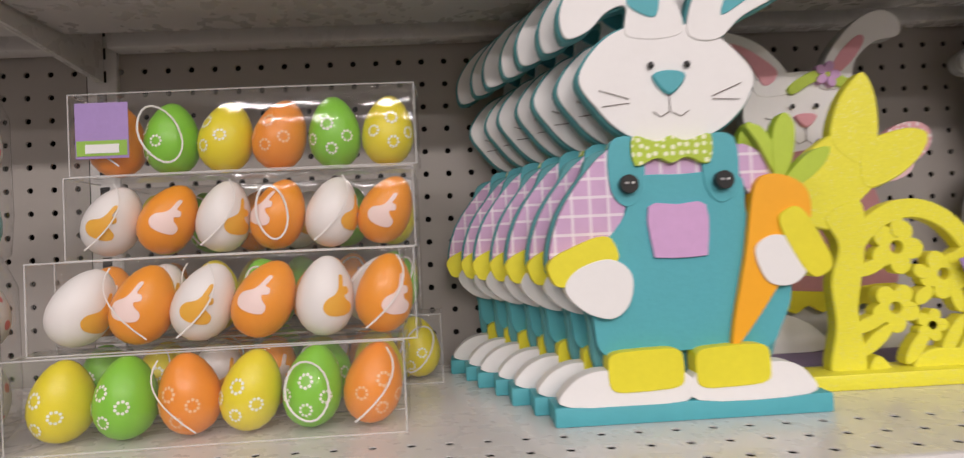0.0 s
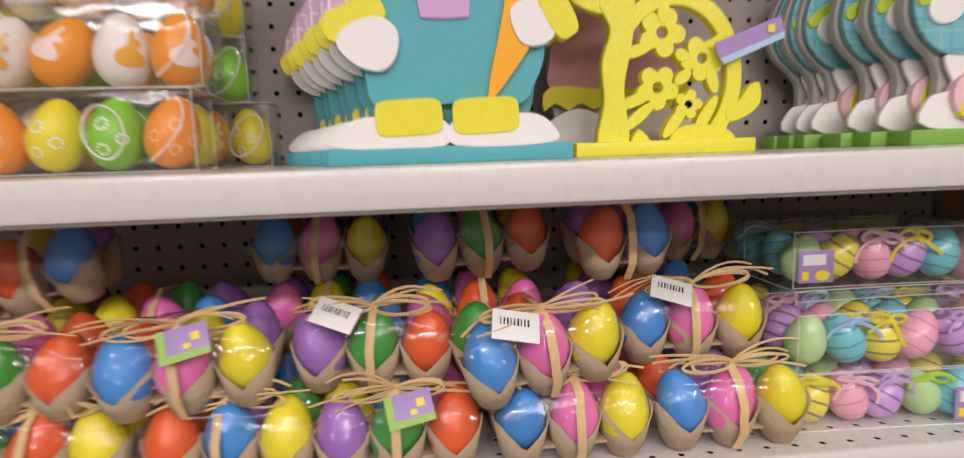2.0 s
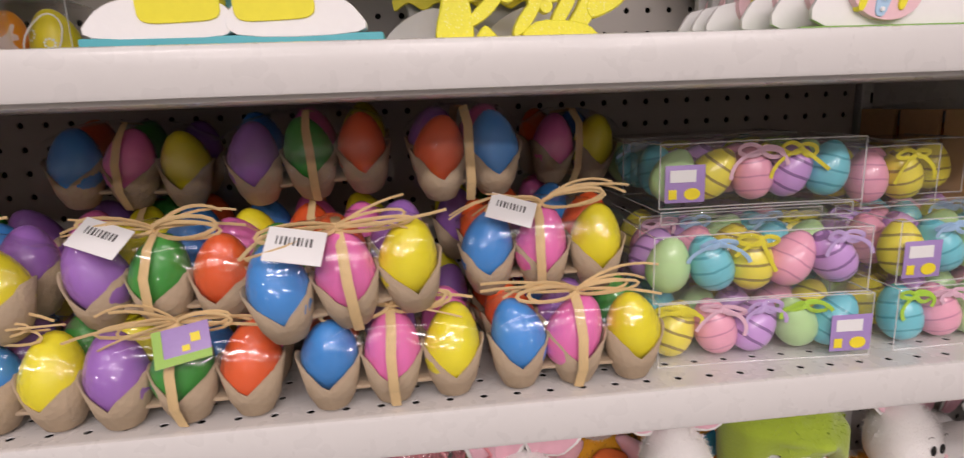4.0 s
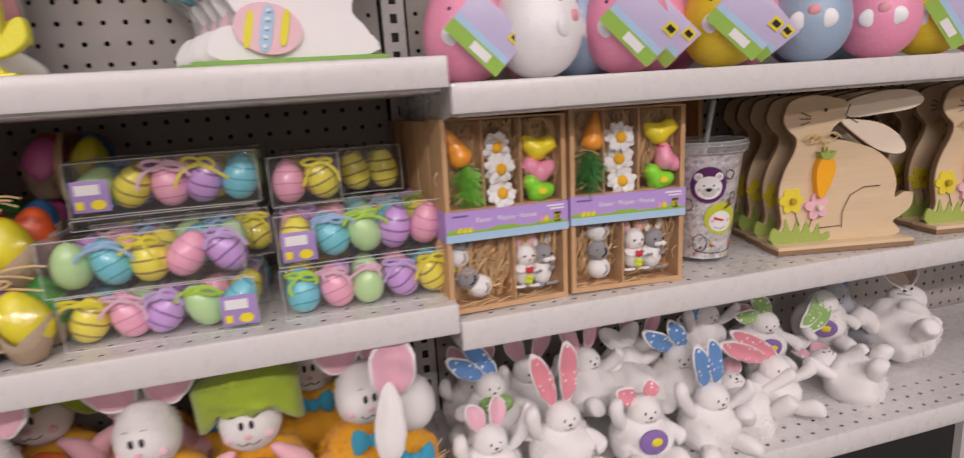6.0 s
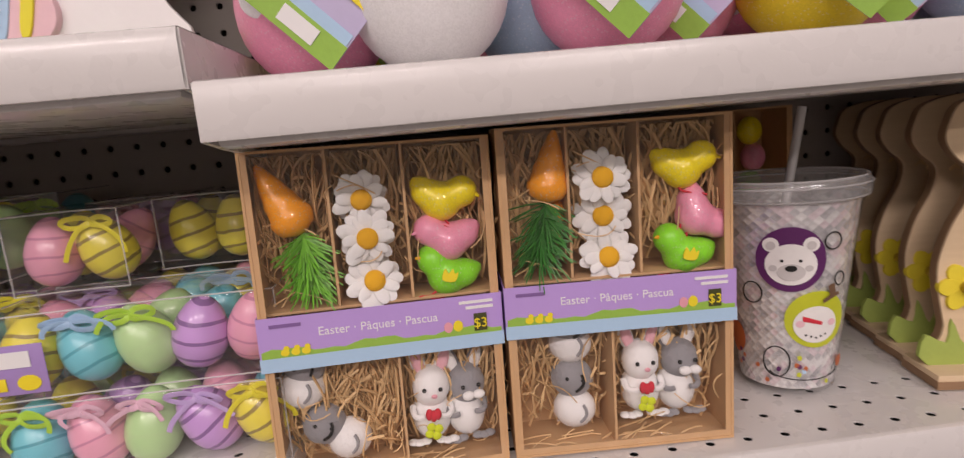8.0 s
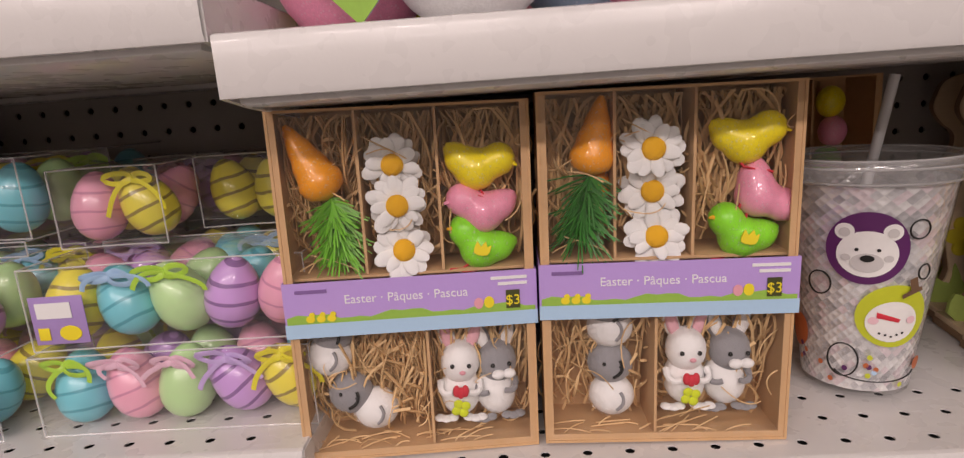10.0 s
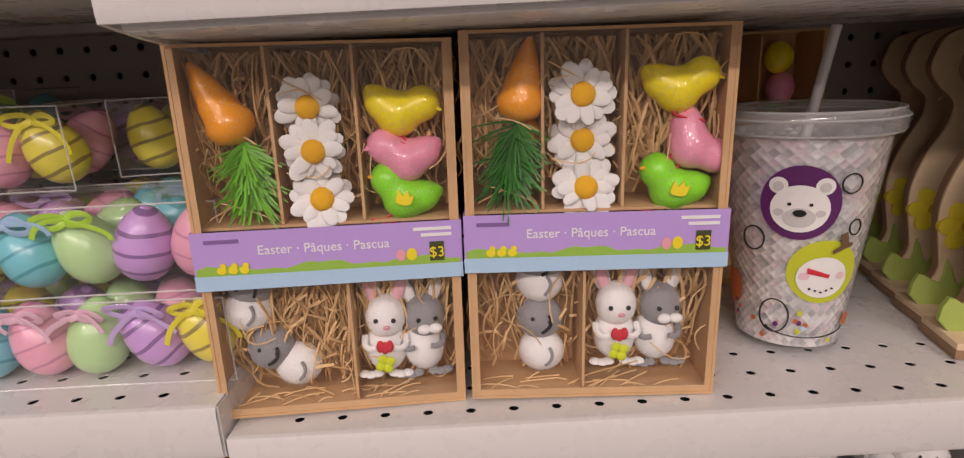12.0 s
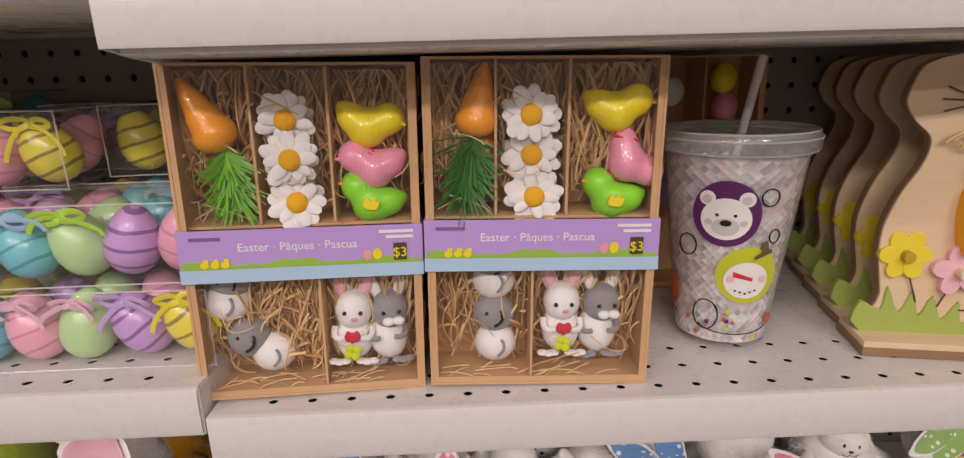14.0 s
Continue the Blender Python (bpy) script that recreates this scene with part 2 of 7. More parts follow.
GRASSTEAL = M("teal_paper_grass", (0.039, 0.110, 0.138), 0.3, 0.5, 30, coat=0.4)
GRASSPINK = M("pink_paper_grass", (0.629, 0.170, 0.204), 0.45, 0.3, 30)
PETAL = M("daisy_petal", (0.87, 0.87, 0.86), 0.8, 0.04, 60, 0.5, 400)
YOLK = M("daisy_centre", (0.86, 0.45, 0.01), 0.85, 0.12, 80, 0.8, 500)
GCARROT = glitter("orange_glitter", (1.0, 0.37, 0.015), 0.3, 1400, 0.6)
GYEL = glitter("yellow_sugar", (0.95, 0.78, 0.01), 0.3, 1400, 0.6)
GPINK = glitter("pink_sugar", (0.98, 0.36, 0.52), 0.3, 1400, 0.6)
GGREEN = glitter("green_sugar", (0.26, 0.80, 0.03), 0.3, 1400, 0.6)
NEEDLE = M("plastic_needles", (0.05, 0.24, 0.04), 0.4, 0.4, 40)
NEEDLELT = M("light_plastic_needles", (0.18, 0.52, 0.04), 0.4, 0.3, 40)
LIMEFELT = M("lime_yellow_felt", (0.62, 0.72, 0.02), 0.8)
RED = M("red_felt", (0.62, 0.03, 0.05), 0.8)
RABWOOD = wood("birch_plywood", (0.78, 0.61, 0.40), (0.62, 0.46, 0.28))
RABEDGE = wood("plywood_edge", (0.36, 0.22, 0.12), (0.20, 0.115, 0.06), 14)
WOODGREEN = M("green_stained_wood", (0.36, 0.46, 0.10), 0.65, 0.15, 40)
WOODYEL = M("yellow_stained_wood", (0.80, 0.66, 0.04), 0.6)
WOODPINK = M("pink_stained_wood", (0.83, 0.50, 0.56), 0.6)
WOODWHITE = M("whitewashed_wood", (0.82, 0.71, 0.56), 0.6, 0.08)
GL = {"pink": glitter("pink_glitter_foam", (0.90, 0.33, 0.50), 0.4, 1100, 0.5), "white": glitter("white_glitter_foam", (0.88, 0.88, 0.89), 0.4, 1100, 0.5),
      "blue": glitter("blue_glitter_foam", (0.34, 0.47, 0.62), 0.4, 1100, 0.5), "yellow": glitter("yellow_glitter_foam", (0.80, 0.62, 0.02), 0.4, 1100, 0.5)}

# ---------------------------------------------------------------- mesh helpers
def part(name, bm, material, parent=None, label="", smooth=True):
    """Links a bmesh as one mesh object, under a thing or a part."""
    me = bpy.data.meshes.new(name)
    bm.to_mesh(me)
    bm.free()
    for mm in (material if isinstance(material, (list, tuple)) else [material]):
        me.materials.append(mm)
    if smooth:
        me.polygons.foreach_set("use_smooth", [True] * len(me.polygons))
        me.set_sharp_from_angle(angle=radians(38))
    ob = new(name, me)
    if parent: ob.parent = parent
    if label: tagged(ob, label)
    return ob

def share(name, like, parent, m):
    """Another piece on the same mesh."""
    ob = new(name, like if isinstance(like, bpy.types.Mesh) else like.data)
    ob.parent = parent
    ob.matrix_local = m
    return ob

def thing(name, label, category, at=(0, 0, 0), group="", rz=0.0, rx=0.0, ry=0.0):
    ob = new(name)
    ob.empty_display_size = 0.02
    ob.matrix_basis = pose(*at, rx, ry, rz)
    return tagged(ob, label, category, group)

def add_box(bm, x0, x1, y0, y1, z0, z1, bevel=0.0, segs=2, m=None):
    r = bmesh.ops.create_cube(bm, size=1.0, matrix=Matrix.Translation(((x0 + x1) / 2, (y0 + y1) / 2, (z0 + z1) / 2)) @ Matrix.Diagonal((x1 - x0, y1 - y0, z1 - z0, 1)))
    vs = r["verts"]
    if bevel:
        es = list({e for v in vs for e in v.link_edges})
        r2 = bmesh.ops.bevel(bm, geom=es, offset=bevel, segments=segs, profile=0.5, affect="EDGES")
        vs = list({v for f in r2["faces"] for v in f.verts} | {v for v in vs if v.is_valid})
    if m is not None: bmesh.ops.transform(bm, matrix=m, verts=vs)
    return bm

def box_bm(*a, **k):
    return add_box(bmesh.new(), *a, **k)

def curve2(pts, n=6):
    """A smooth closed outline through hand-set points."""
    out, k = [], len(pts)
    for i in range(k):
        p0, p1, p2, p3 = (Vector(pts[(i + j - 1) % k]) for j in range(4))
        for s in range(n):
            t = s / n
            out.append(0.5 * ((2 * p1) + (p2 - p0) * t + (2 * p0 - 5 * p1 + 4 * p2 - p3) * t * t + (3 * p1 - p0 - 3 * p2 + p3) * t ** 3))
    return out

def oval(cx, cz, rx, rz, n=28, tilt=0.0, power=2.0):
    out = []
    for i in range(n):
        a = 2 * math.pi * i / n
        c, s = math.cos(a), math.sin(a)
        x = rx * math.copysign(abs(c) ** (2 / power), c)
        z = rz * math.copysign(abs(s) ** (2 / power), s)
        t = radians(tilt)
        out.append(Vector((cx + x * math.cos(t) - z * math.sin(t), cz + x * math.sin(t) + z * math.cos(t))))
    return out

def add_slab(bm, outline, y0, y1, edge=0.0012):
    """A flat board of this outline, in x and z, from y0 (front) to y1, with a rounded front edge."""
    c = sum(outline, Vector((0, 0))) / len(outline)
    k = len(outline)
    area = sum(outline[i].x * outline[(i + 1) % k].y - outline[(i + 1) % k].x * outline[i].y for i in range(k))
    if area < 0: outline = outline[::-1]
    nrm = []
    for i in range(k):
        d = outline[(i + 1) % k] - outline[i - 1]
        l = max(d.length, 1e-9)
        nrm.append(Vector((d.y, -d.x)) / l)
    e = min(edge, (y1 - y0) * 0.45)
    rings = []
    for inset, y in ((e, y0), (0, y0 + e), (0, y1)):
        rings.append([bm.verts.new((p.x - q.x * inset, y, p.y - q.y * inset)) for p, q in zip(outline, nrm)])
    bm.faces.new(rings[0])
    bm.faces.new(rings[2][::-1])
    for a, b in zip(rings, rings[1:]):
        for i in range(k):
            bm.faces.new((a[i], b[i], b[(i + 1) % k], a[(i + 1) % k]))
    return bm

def slab(outline, y0, y1, edge=0.0012):
    return add_slab(bmesh.new(), outline, y0, y1, edge)

def add_tube(bm, pts, r, n=6, taper=1.0, flat=1.0, cap=True):
    """A round or flattened strand through the points."""
    rings = []
    pts = [Vector(p) for p in pts]
    up = Vector((0.13, 1, 0.21)).normalized()
    for i, p in enumerate(pts):
        d = (pts[min(i + 1, len(pts) - 1)] - pts[max(i - 1, 0)]).normalized()
        s = d.cross(up)
        s = s.normalized() if s.length > 1e-4 else Vector((1, 0, 0))
        u = s.cross(d).normalized()
        rr = r * (1 + (taper - 1) * i / max(1, len(pts) - 1))
        rings.append([bm.verts.new(p + s * rr * math.cos(2 * math.pi * j / n) + u * rr * flat * math.sin(2 * math.pi * j / n)) for j in range(n)])
    for a, b in zip(rings, rings[1:]):
        for j in range(n):
            bm.faces.new((a[j], a[(j + 1) % n], b[(j + 1) % n], b[j]))
    if cap and n > 2:
        bm.faces.new(rings[0][::-1])
        bm.faces.new(rings[-1])
    return bm

def arc(p0, p1, sag, n=8):
    p0, p1, sag = Vector(p0), Vector(p1), Vector(sag)
    return [p0.lerp(p1, t) + sag * 4 * t * (1 - t) for t in (i / n for i in range(n + 1))]

def add_ball(bm, c, r, squash=(1, 1, 1), u=14, v=10, m=None, lumps=0.0):
    mat = Matrix.Translation(c) @ (m or Matrix()) @ Matrix.Diagonal((*squash, 1))
    res = bmesh.ops.create_uvsphere(bm, u_segments=u, v_segments=v, radius=r, matrix=mat)
    if lumps:
        for w in res["verts"]:
            w.co += (w.co - Vector(c)) * lumps * noise.noise(w.co * 40)
    return bm

def egg_bm(length, radius, u=18, v=12):
    """An egg on end, blunt end down, its middle at the origin."""
    bm = bmesh.new()
    rings = []
    for j in range(1, v):
        a = math.pi * j / v
        z = -math.cos(a)
        k = radius * math.sin(a) * (1 - 0.17 * z)
        rings.append([bm.verts.new((k * math.cos(2 * math.pi * i / u), k * math.sin(2 * math.pi * i / u), z * length / 2)) for i in range(u)])
    lo, hi = bm.verts.new((0, 0, -length / 2)), bm.verts.new((0, 0, length / 2))
    for i in range(u):
        bm.faces.new((lo, rings[0][(i + 1) % u], rings[0][i]))
        bm.faces.new((hi, rings[-1][i], rings[-1][(i + 1) % u]))
    for a, b in zip(rings, rings[1:]):
        for i in range(u):
            bm.faces.new((a[i], a[(i + 1) % u], b[(i + 1) % u], b[i]))
    return bm

def egg_mesh(name, length, radius, material):
    bm = egg_bm(length, radius)
    me = bpy.data.meshes.new(name)
    bm.to_mesh(me)
    bm.free()
    me.materials.append(material)
    me.polygons.foreach_set("use_smooth", [True] * len(me.polygons))
    return me

def lathe(profile, n=32, closed=True):
    """A round body from (radius, height) pairs."""
    bm = bmesh.new()
    rings = [[bm.verts.new((r * math.cos(2 * math.pi * i / n), r * math.sin(2 * math.pi * i / n), z)) for i in range(n)] for r, z in profile]
    for a, b in zip(rings, rings[1:]):
        for i in range(n):
            bm.faces.new((a[i], a[(i + 1) % n], b[(i + 1) % n], b[i]))
    if closed:
        bm.faces.new(rings[0][::-1])
        bm.faces.new(rings[-1])
    return bm

def text_part(name, words, size, at, material, parent, label="", rot=(90, 0, 0), depth=0.0002, align="CENTER"):
    cu = bpy.data.curves.new(name, "FONT")
    cu.body, cu.size, cu.extrude, cu.align_x = words, size, depth, align
    cu.materials.append(material)
    ob = new(name, cu)
    ob.parent = parent
    ob.matrix_local = pose(*at, *rot)
    if label: tagged(ob, label)
    return ob

def perforated(nu, nv, pitch, r, u0, v0, place, depth, u_extra=(0, 0), v_extra=(0, 0), n=8):
    """A sheet with real round holes. place(u, v, d) gives the point, d the depth below the face."""
    verts, faces = [], []
    ring = [(math.cos(2 * math.pi * (i + 0.5) / n), math.sin(2 * math.pi * (i + 0.5) / n)) for i in range(n)]
    h = pitch / 2
    for a in range(nu):
        for b in range(nv):
            cu, cv = u0 + (a + 0.5) * pitch, v0 + (b + 0.5) * pitch
            o = len(verts)
            for c, s in ring:
                k = h / max(abs(c), abs(s))
                verts.append(place(cu + c * k, cv + s * k, 0))
            for c, s in ring: verts.append(place(cu + c * r, cv + s * r, 0))
            for c, s in ring: verts.append(place(cu + c * r, cv + s * r, depth))
            for i in range(n):
                j = (i + 1) % n
                faces.append((o + i, o + j, o + n + j, o + n + i))
                faces.append((o + n + i, o + n + j, o + 2 * n + j, o + 2 * n + i))
            for sx, sy in ((1, 1), (-1, 1), (-1, -1), (1, -1)):
                q = len(verts)
                verts.append(place(cu + sx * h, cv + sy * h, 0))
                near = sorted(range(n), key=lambda i: (ring[i][0] - sx) ** 2 + (ring[i][1] - sy) ** 2)[:2]
                faces.append((q, o + near[0], o + near[1]))
    return verts, faces

def sheet_mesh(name, data, material):
    me = bpy.data.meshes.new(name)
    me.from_pydata(data[0], [], data[1])
    me.materials.append(material)
    return new(name, me)

def fuzz(owner, c, radii, n, length, material, seed, name="nap"):
    """Short loose fibres standing on a soft rounded body."""
    rnd = random.Random(seed)
    verts, faces = [], []
    c = Vector(c)
    for _ in range(n):
        d = Vector((rnd.gauss(0, 1), rnd.gauss(0, 1), rnd.gauss(0, 1))).normalized()
        p = c + Vector((d.x * radii[0], d.y * radii[1], d.z * radii[2])) * 0.985
        t = Vector((rnd.gauss(0, 1), rnd.gauss(0, 1), rnd.gauss(0, 1)))
        side = d.cross(t).normalized() * length * 0.09
        q = p + d * length * rnd.uniform(0.6, 1.1) + t * length * 0.22 + Vector((0, 0, -length * 0.15))
        k = len(verts)
        verts += [p - side, p + side, q]
        faces.append((k, k + 1, k + 2))
    me = bpy.data.meshes.new(name)
    me.from_pydata(verts, [], faces)
    me.materials.append(material)
    ob = new(name, me)
    ob.parent = owner
    return tagged(ob, "soft loose fibres", kind="stuff")

# ---------------------------------------------------------------- the room
def structure(name, bm, material, label, smooth=False):
    return tagged(part(name, bm, material, None, "", smooth), label, name.rstrip("_0123456789"), "", "structure")

structure("floor", box_bm(-3.5, 4.5, -5.6, 0.7, -0.1, 0.0), FLOOR, "pale vinyl floor of a shop aisle")
structure("ceiling", box_bm(-3.5, 4.5, -5.6, 0.7, CEILING, CEILING + 0.1), TILE, "off-white shop ceiling above the aisle")
structure("wall_north", box_bm(-3.5, 4.5, 0.6, 0.7, 0.0, CEILING), PLASTER, "plain painted wall behind the shelving")
structure("wall_south", box_bm(-3.5, 4.5, -5.7, -5.6, 0.0, CEILING), PLASTER, "plain painted wall across the aisle")
structure("wall_west", box_bm(-3.6, -3.5, -5.7, 0.7, 0.0, CEILING), PLASTER, "plain painted wall closing the aisle")
structure("wall_east", box_bm(4.5, 4.6, -5.7, 0.7, 0.0, CEILING), PLASTER, "plain painted wall closing the aisle")
for lx, ly in LAMP_SPOTS:
    fx = thing("ceiling_light", "white fluorescent light fixture on the shop ceiling", "ceiling light", (lx, ly, CEILING), "aisle ceiling lights")
    part("housing", box_bm(-0.62, 0.62, -0.16, 0.16, -0.05, 0.0, bevel=0.01), LAMPWHITE, fx)
    part("rim", box_bm(-0.63, 0.63, -0.17, -0.15, -0.07, -0.03), LAMPWHITE, fx)
    part("rim", box_bm(-0.63, 0.63, 0.15, 0.17, -0.07, -0.03), LAMPWHITE, fx)

# ---------------------------------------------------------------- gondola shelving
PEG_Y, LEFT, MID, RIGHT = 0.33, -0.394, 0.8255, 2.045
PITCH = 0.0254
A_Z, B_Z, D_Z, E_Z, G_Z = 1.35, 1.325, 1.098, 1.077, 0.82

def peg_panel(x0, cols, z0, rows):
    ob = sheet_mesh("pegboard_panel", perforated(cols, rows, PITCH, 0.0034, x0, z0, lambda u, v, d: (u, PEG_Y + d, v), 0.0025), PEG)
    ob.parent = PEGWALL
    return ob

PEGWALL = tagged(new("wall_pegboard"), "grey-beige perforated pegboard back panel of the shelving", "pegboard", "", "structure")
peg_panel(LEFT + 0.0048, 47, 0.66, 58)
peg_panel(MID + 0.02, 47, 0.66, 58)
peg_panel(LEFT - 0.02 - 28 * PITCH, 28, 0.66, 58)
# Near-black sheet gives the peg holes their inner shade by colour.
part("backing", box_bm(-1.2, RIGHT, PEG_Y + 0.012, PEG_Y + 0.03, 0.05, 2.2), DARK, PEGWALL, "near-black sheet painted as the shade behind the pegboard")
for x in (LEFT, MID, RIGHT):
    up = thing("shelf_upright", "grey slotted steel upright between pegboard panels", "shelf upright", (x, PEG_Y - 0.006, 0), "slotted uprights")
    part("post", box_bm(-0.016, 0.016, 0, 0.02, 0.0, 2.2, bevel=.0015), STEEL, up, smooth=False)
    # Each slot is a solid block; its inner shade is near-black colour.
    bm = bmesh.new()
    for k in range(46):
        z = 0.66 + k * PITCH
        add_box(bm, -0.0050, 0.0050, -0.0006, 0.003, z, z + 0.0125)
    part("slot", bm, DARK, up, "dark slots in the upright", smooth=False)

def shelf(x0, x1, z, y0, label, rows=3, LIP=0.033):
    """A steel shelf with a rounded front lip, three rows of holes along the front and end brackets."""
    s = thing("shelf", label, "shelf", ((x0 + x1) / 2, y0, z), "grey steel shelves")
    w = (x1 - x0) / 2 - 0.0015
    depth = PEG_Y - 0.008 - y0
    n = int((2 * w - 0.03) / PITCH)
    u0 = -n * PITCH / 2
    strip = 0.0045
    bm = bmesh.new()
    # lip: front face with rounded top and bottom
    prof = [(strip, 0.0), (0.0035, 0.0), (0.0012, -0.0008), (0.0, -0.004), (0.0, -LIP + 0.003), (0.0012, -LIP), (0.006, -LIP), (0.006, -LIP + 0.004), (0.003, -LIP + 0.004)]
    rings = [[bm.verts.new((sx * w, y, zz)) for y, zz in prof] for sx in (-1, 1)]
    for i in range(len(prof) - 1):
        bm.faces.new((rings[0][i], rings[1][i], rings[1][i + 1], rings[0][i + 1]))
    bmesh.ops.recalc_face_normals(bm, faces=bm.faces)
    part("lip", bm, STEEL, s)
    v, f = perforated(n, rows, PITCH, 0.0031, u0, strip, lambda u, q, d: (u, q, -d), 0.0008)
    o = len(v)
    zt = 0.0
    for a0, a1, b0, b1 in ((-w, u0, strip, strip + rows * PITCH), (u0 + n * PITCH, w, strip, strip + rows * PITCH), (-w, w, strip + rows * PITCH, depth)):
        o = len(v)
        v += [(a0, b0, zt), (a1, b0, zt), (a1, b1, zt), (a0, b1, zt)]
        f.append((o, o + 1, o + 2, o + 3))
    deck = sheet_mesh("deck", (v, f), STEEL)
    deck.parent = s
    part("underside", box_bm(-w + 0.004, w - 0.004, 0.0065, 0.2, -0.0325, -0.024, bevel=0.004), STEEL, s, "shaded steel underside")
    # Thin plate below the deck; the holes' inner shade is put into its colour.
    part("hole_shade", box_bm(-w + 0.003, w - 0.003, 0.007, strip + rows * PITCH + 0.01, -0.009, -0.006), DARK, s, "near-black plate painted as the shade under the holes", smooth=False)
    bm = bmesh.new()
    add_box(bm, -w + 0.02, w - 0.02, depth - 0.026, depth - 0.002, -0.031, -0.0105, bevel=0.003)
    part("stiffener", bm, STEEL, s)
    for sx in (-1, 1):
        pts = [Vector((0.002, -0.001)), Vector((0.002, -LIP)), Vector((0.03, -LIP - 0.004)), Vector((depth, -0.06)), Vector((depth, -0.001))]
        bm = bmesh.new()
        q = [[bm.verts.new((sx * (w - off), p.x, p.y)) for p in pts] for off in (-0.001, 0.002)]
        bm.faces.new(q[0])
        bm.faces.new(q[1][::-1])
        for i in range(5):
            bm.faces.new((q[0][i], q[1][i], q[1][(i + 1) % 5], q[0][(i + 1) % 5]))
        bmesh.ops.recalc_face_normals(bm, faces=bm.faces)
        part("bracket", bm, STEEL, s, smooth=False)
    return s

shelf(LEFT, MID, A_Z, 0.0, "grey steel shelf holding wooden bunnies and boxed eggs", LIP=0.0285)
shelf(MID, RIGHT, B_Z, 0.0, "grey steel shelf holding glittered egg bunnies", LIP=0.0285)
shelf(LEFT, MID, D_Z, 0.037, "grey steel shelf holding egg cartons and boxed eggs")
shelf(MID, RIGHT, E_Z, 0.037, "grey steel shelf holding craft boxes and wooden rabbits")
shelf(LEFT, MID, G_Z, 0.037, "grey steel shelf holding plush bunnies and paper grass")
shelf(MID, RIGHT, G_Z, 0.037, "grey steel shelf holding a pile of white plush bunnies")
shelf(LEFT, MID, 1.735, 0.055, "grey steel shelf above the wooden bunnies")
shelf(MID, RIGHT, 1.735, 0.055, "grey steel shelf above the glittered bunnies")
shelf(LEFT - 1.219, LEFT, A_Z, 0.0, "grey steel shelf of the neighbouring bay")
shelf(LEFT - 1.219, LEFT, D_Z, 0.037, "grey steel lower shelf of the neighbouring bay")
shelf(LEFT - 1.219, LEFT, 1.735, 0.055, "grey steel upper shelf of the neighbouring bay")
for x0, x1 in ((LEFT - 1.219, LEFT), (LEFT, MID), (MID, RIGHT)):
    base = thing("base_cabinet", "grey steel base deck of the shelving on the floor", "shelving base", ((x0 + x1) / 2, 0, 0), "shelving bases")
    part("kick_plate", box_bm(-0.605, 0.605, 0.0, 0.02, 0, 0.14), STEEL, base)
    part("deck", box_bm(-0.605, 0.605, 0.0, PEG_Y, 0.141, 0.16), STEEL, base)

# ---------------------------------------------------------------- flat wooden figures
class Layers:
    """Lays painted plates over a board, each a little proud of the last."""
    def __init__(self, owner, front=0.0):
        self.owner, self.front, self.k = owner, front, 0
    def add(self, name, outline, material, thick=0.0012, label="", lift=0.0006):
        self.k += 1
        y = self.front - self.k * lift
        return part(name, slab(outline, y, self.front + 0.0002 + thick * 0, 0.0004), material, self.owner, label)

def strokes(owner, lines, material, front, r=0.0007, name="ink_line"):
    """Thin painted lines, each a piece of its own."""
    for ln in lines:
        part(name, add_tube(bmesh.new(), [(x, front, z) for x, z in ln], r, 5), material, owner)

def petals(cx, cz, r, n=5, size=0.55, turn=0.0):
    return [oval(cx + r * math.cos(2 * math.pi * i / n + turn), cz + r * math.sin(2 * math.pi * i / n + turn), r * size * 1.25, r * size, 14, math.degrees(2 * math.pi * i / n + turn)) for i in range(n)]

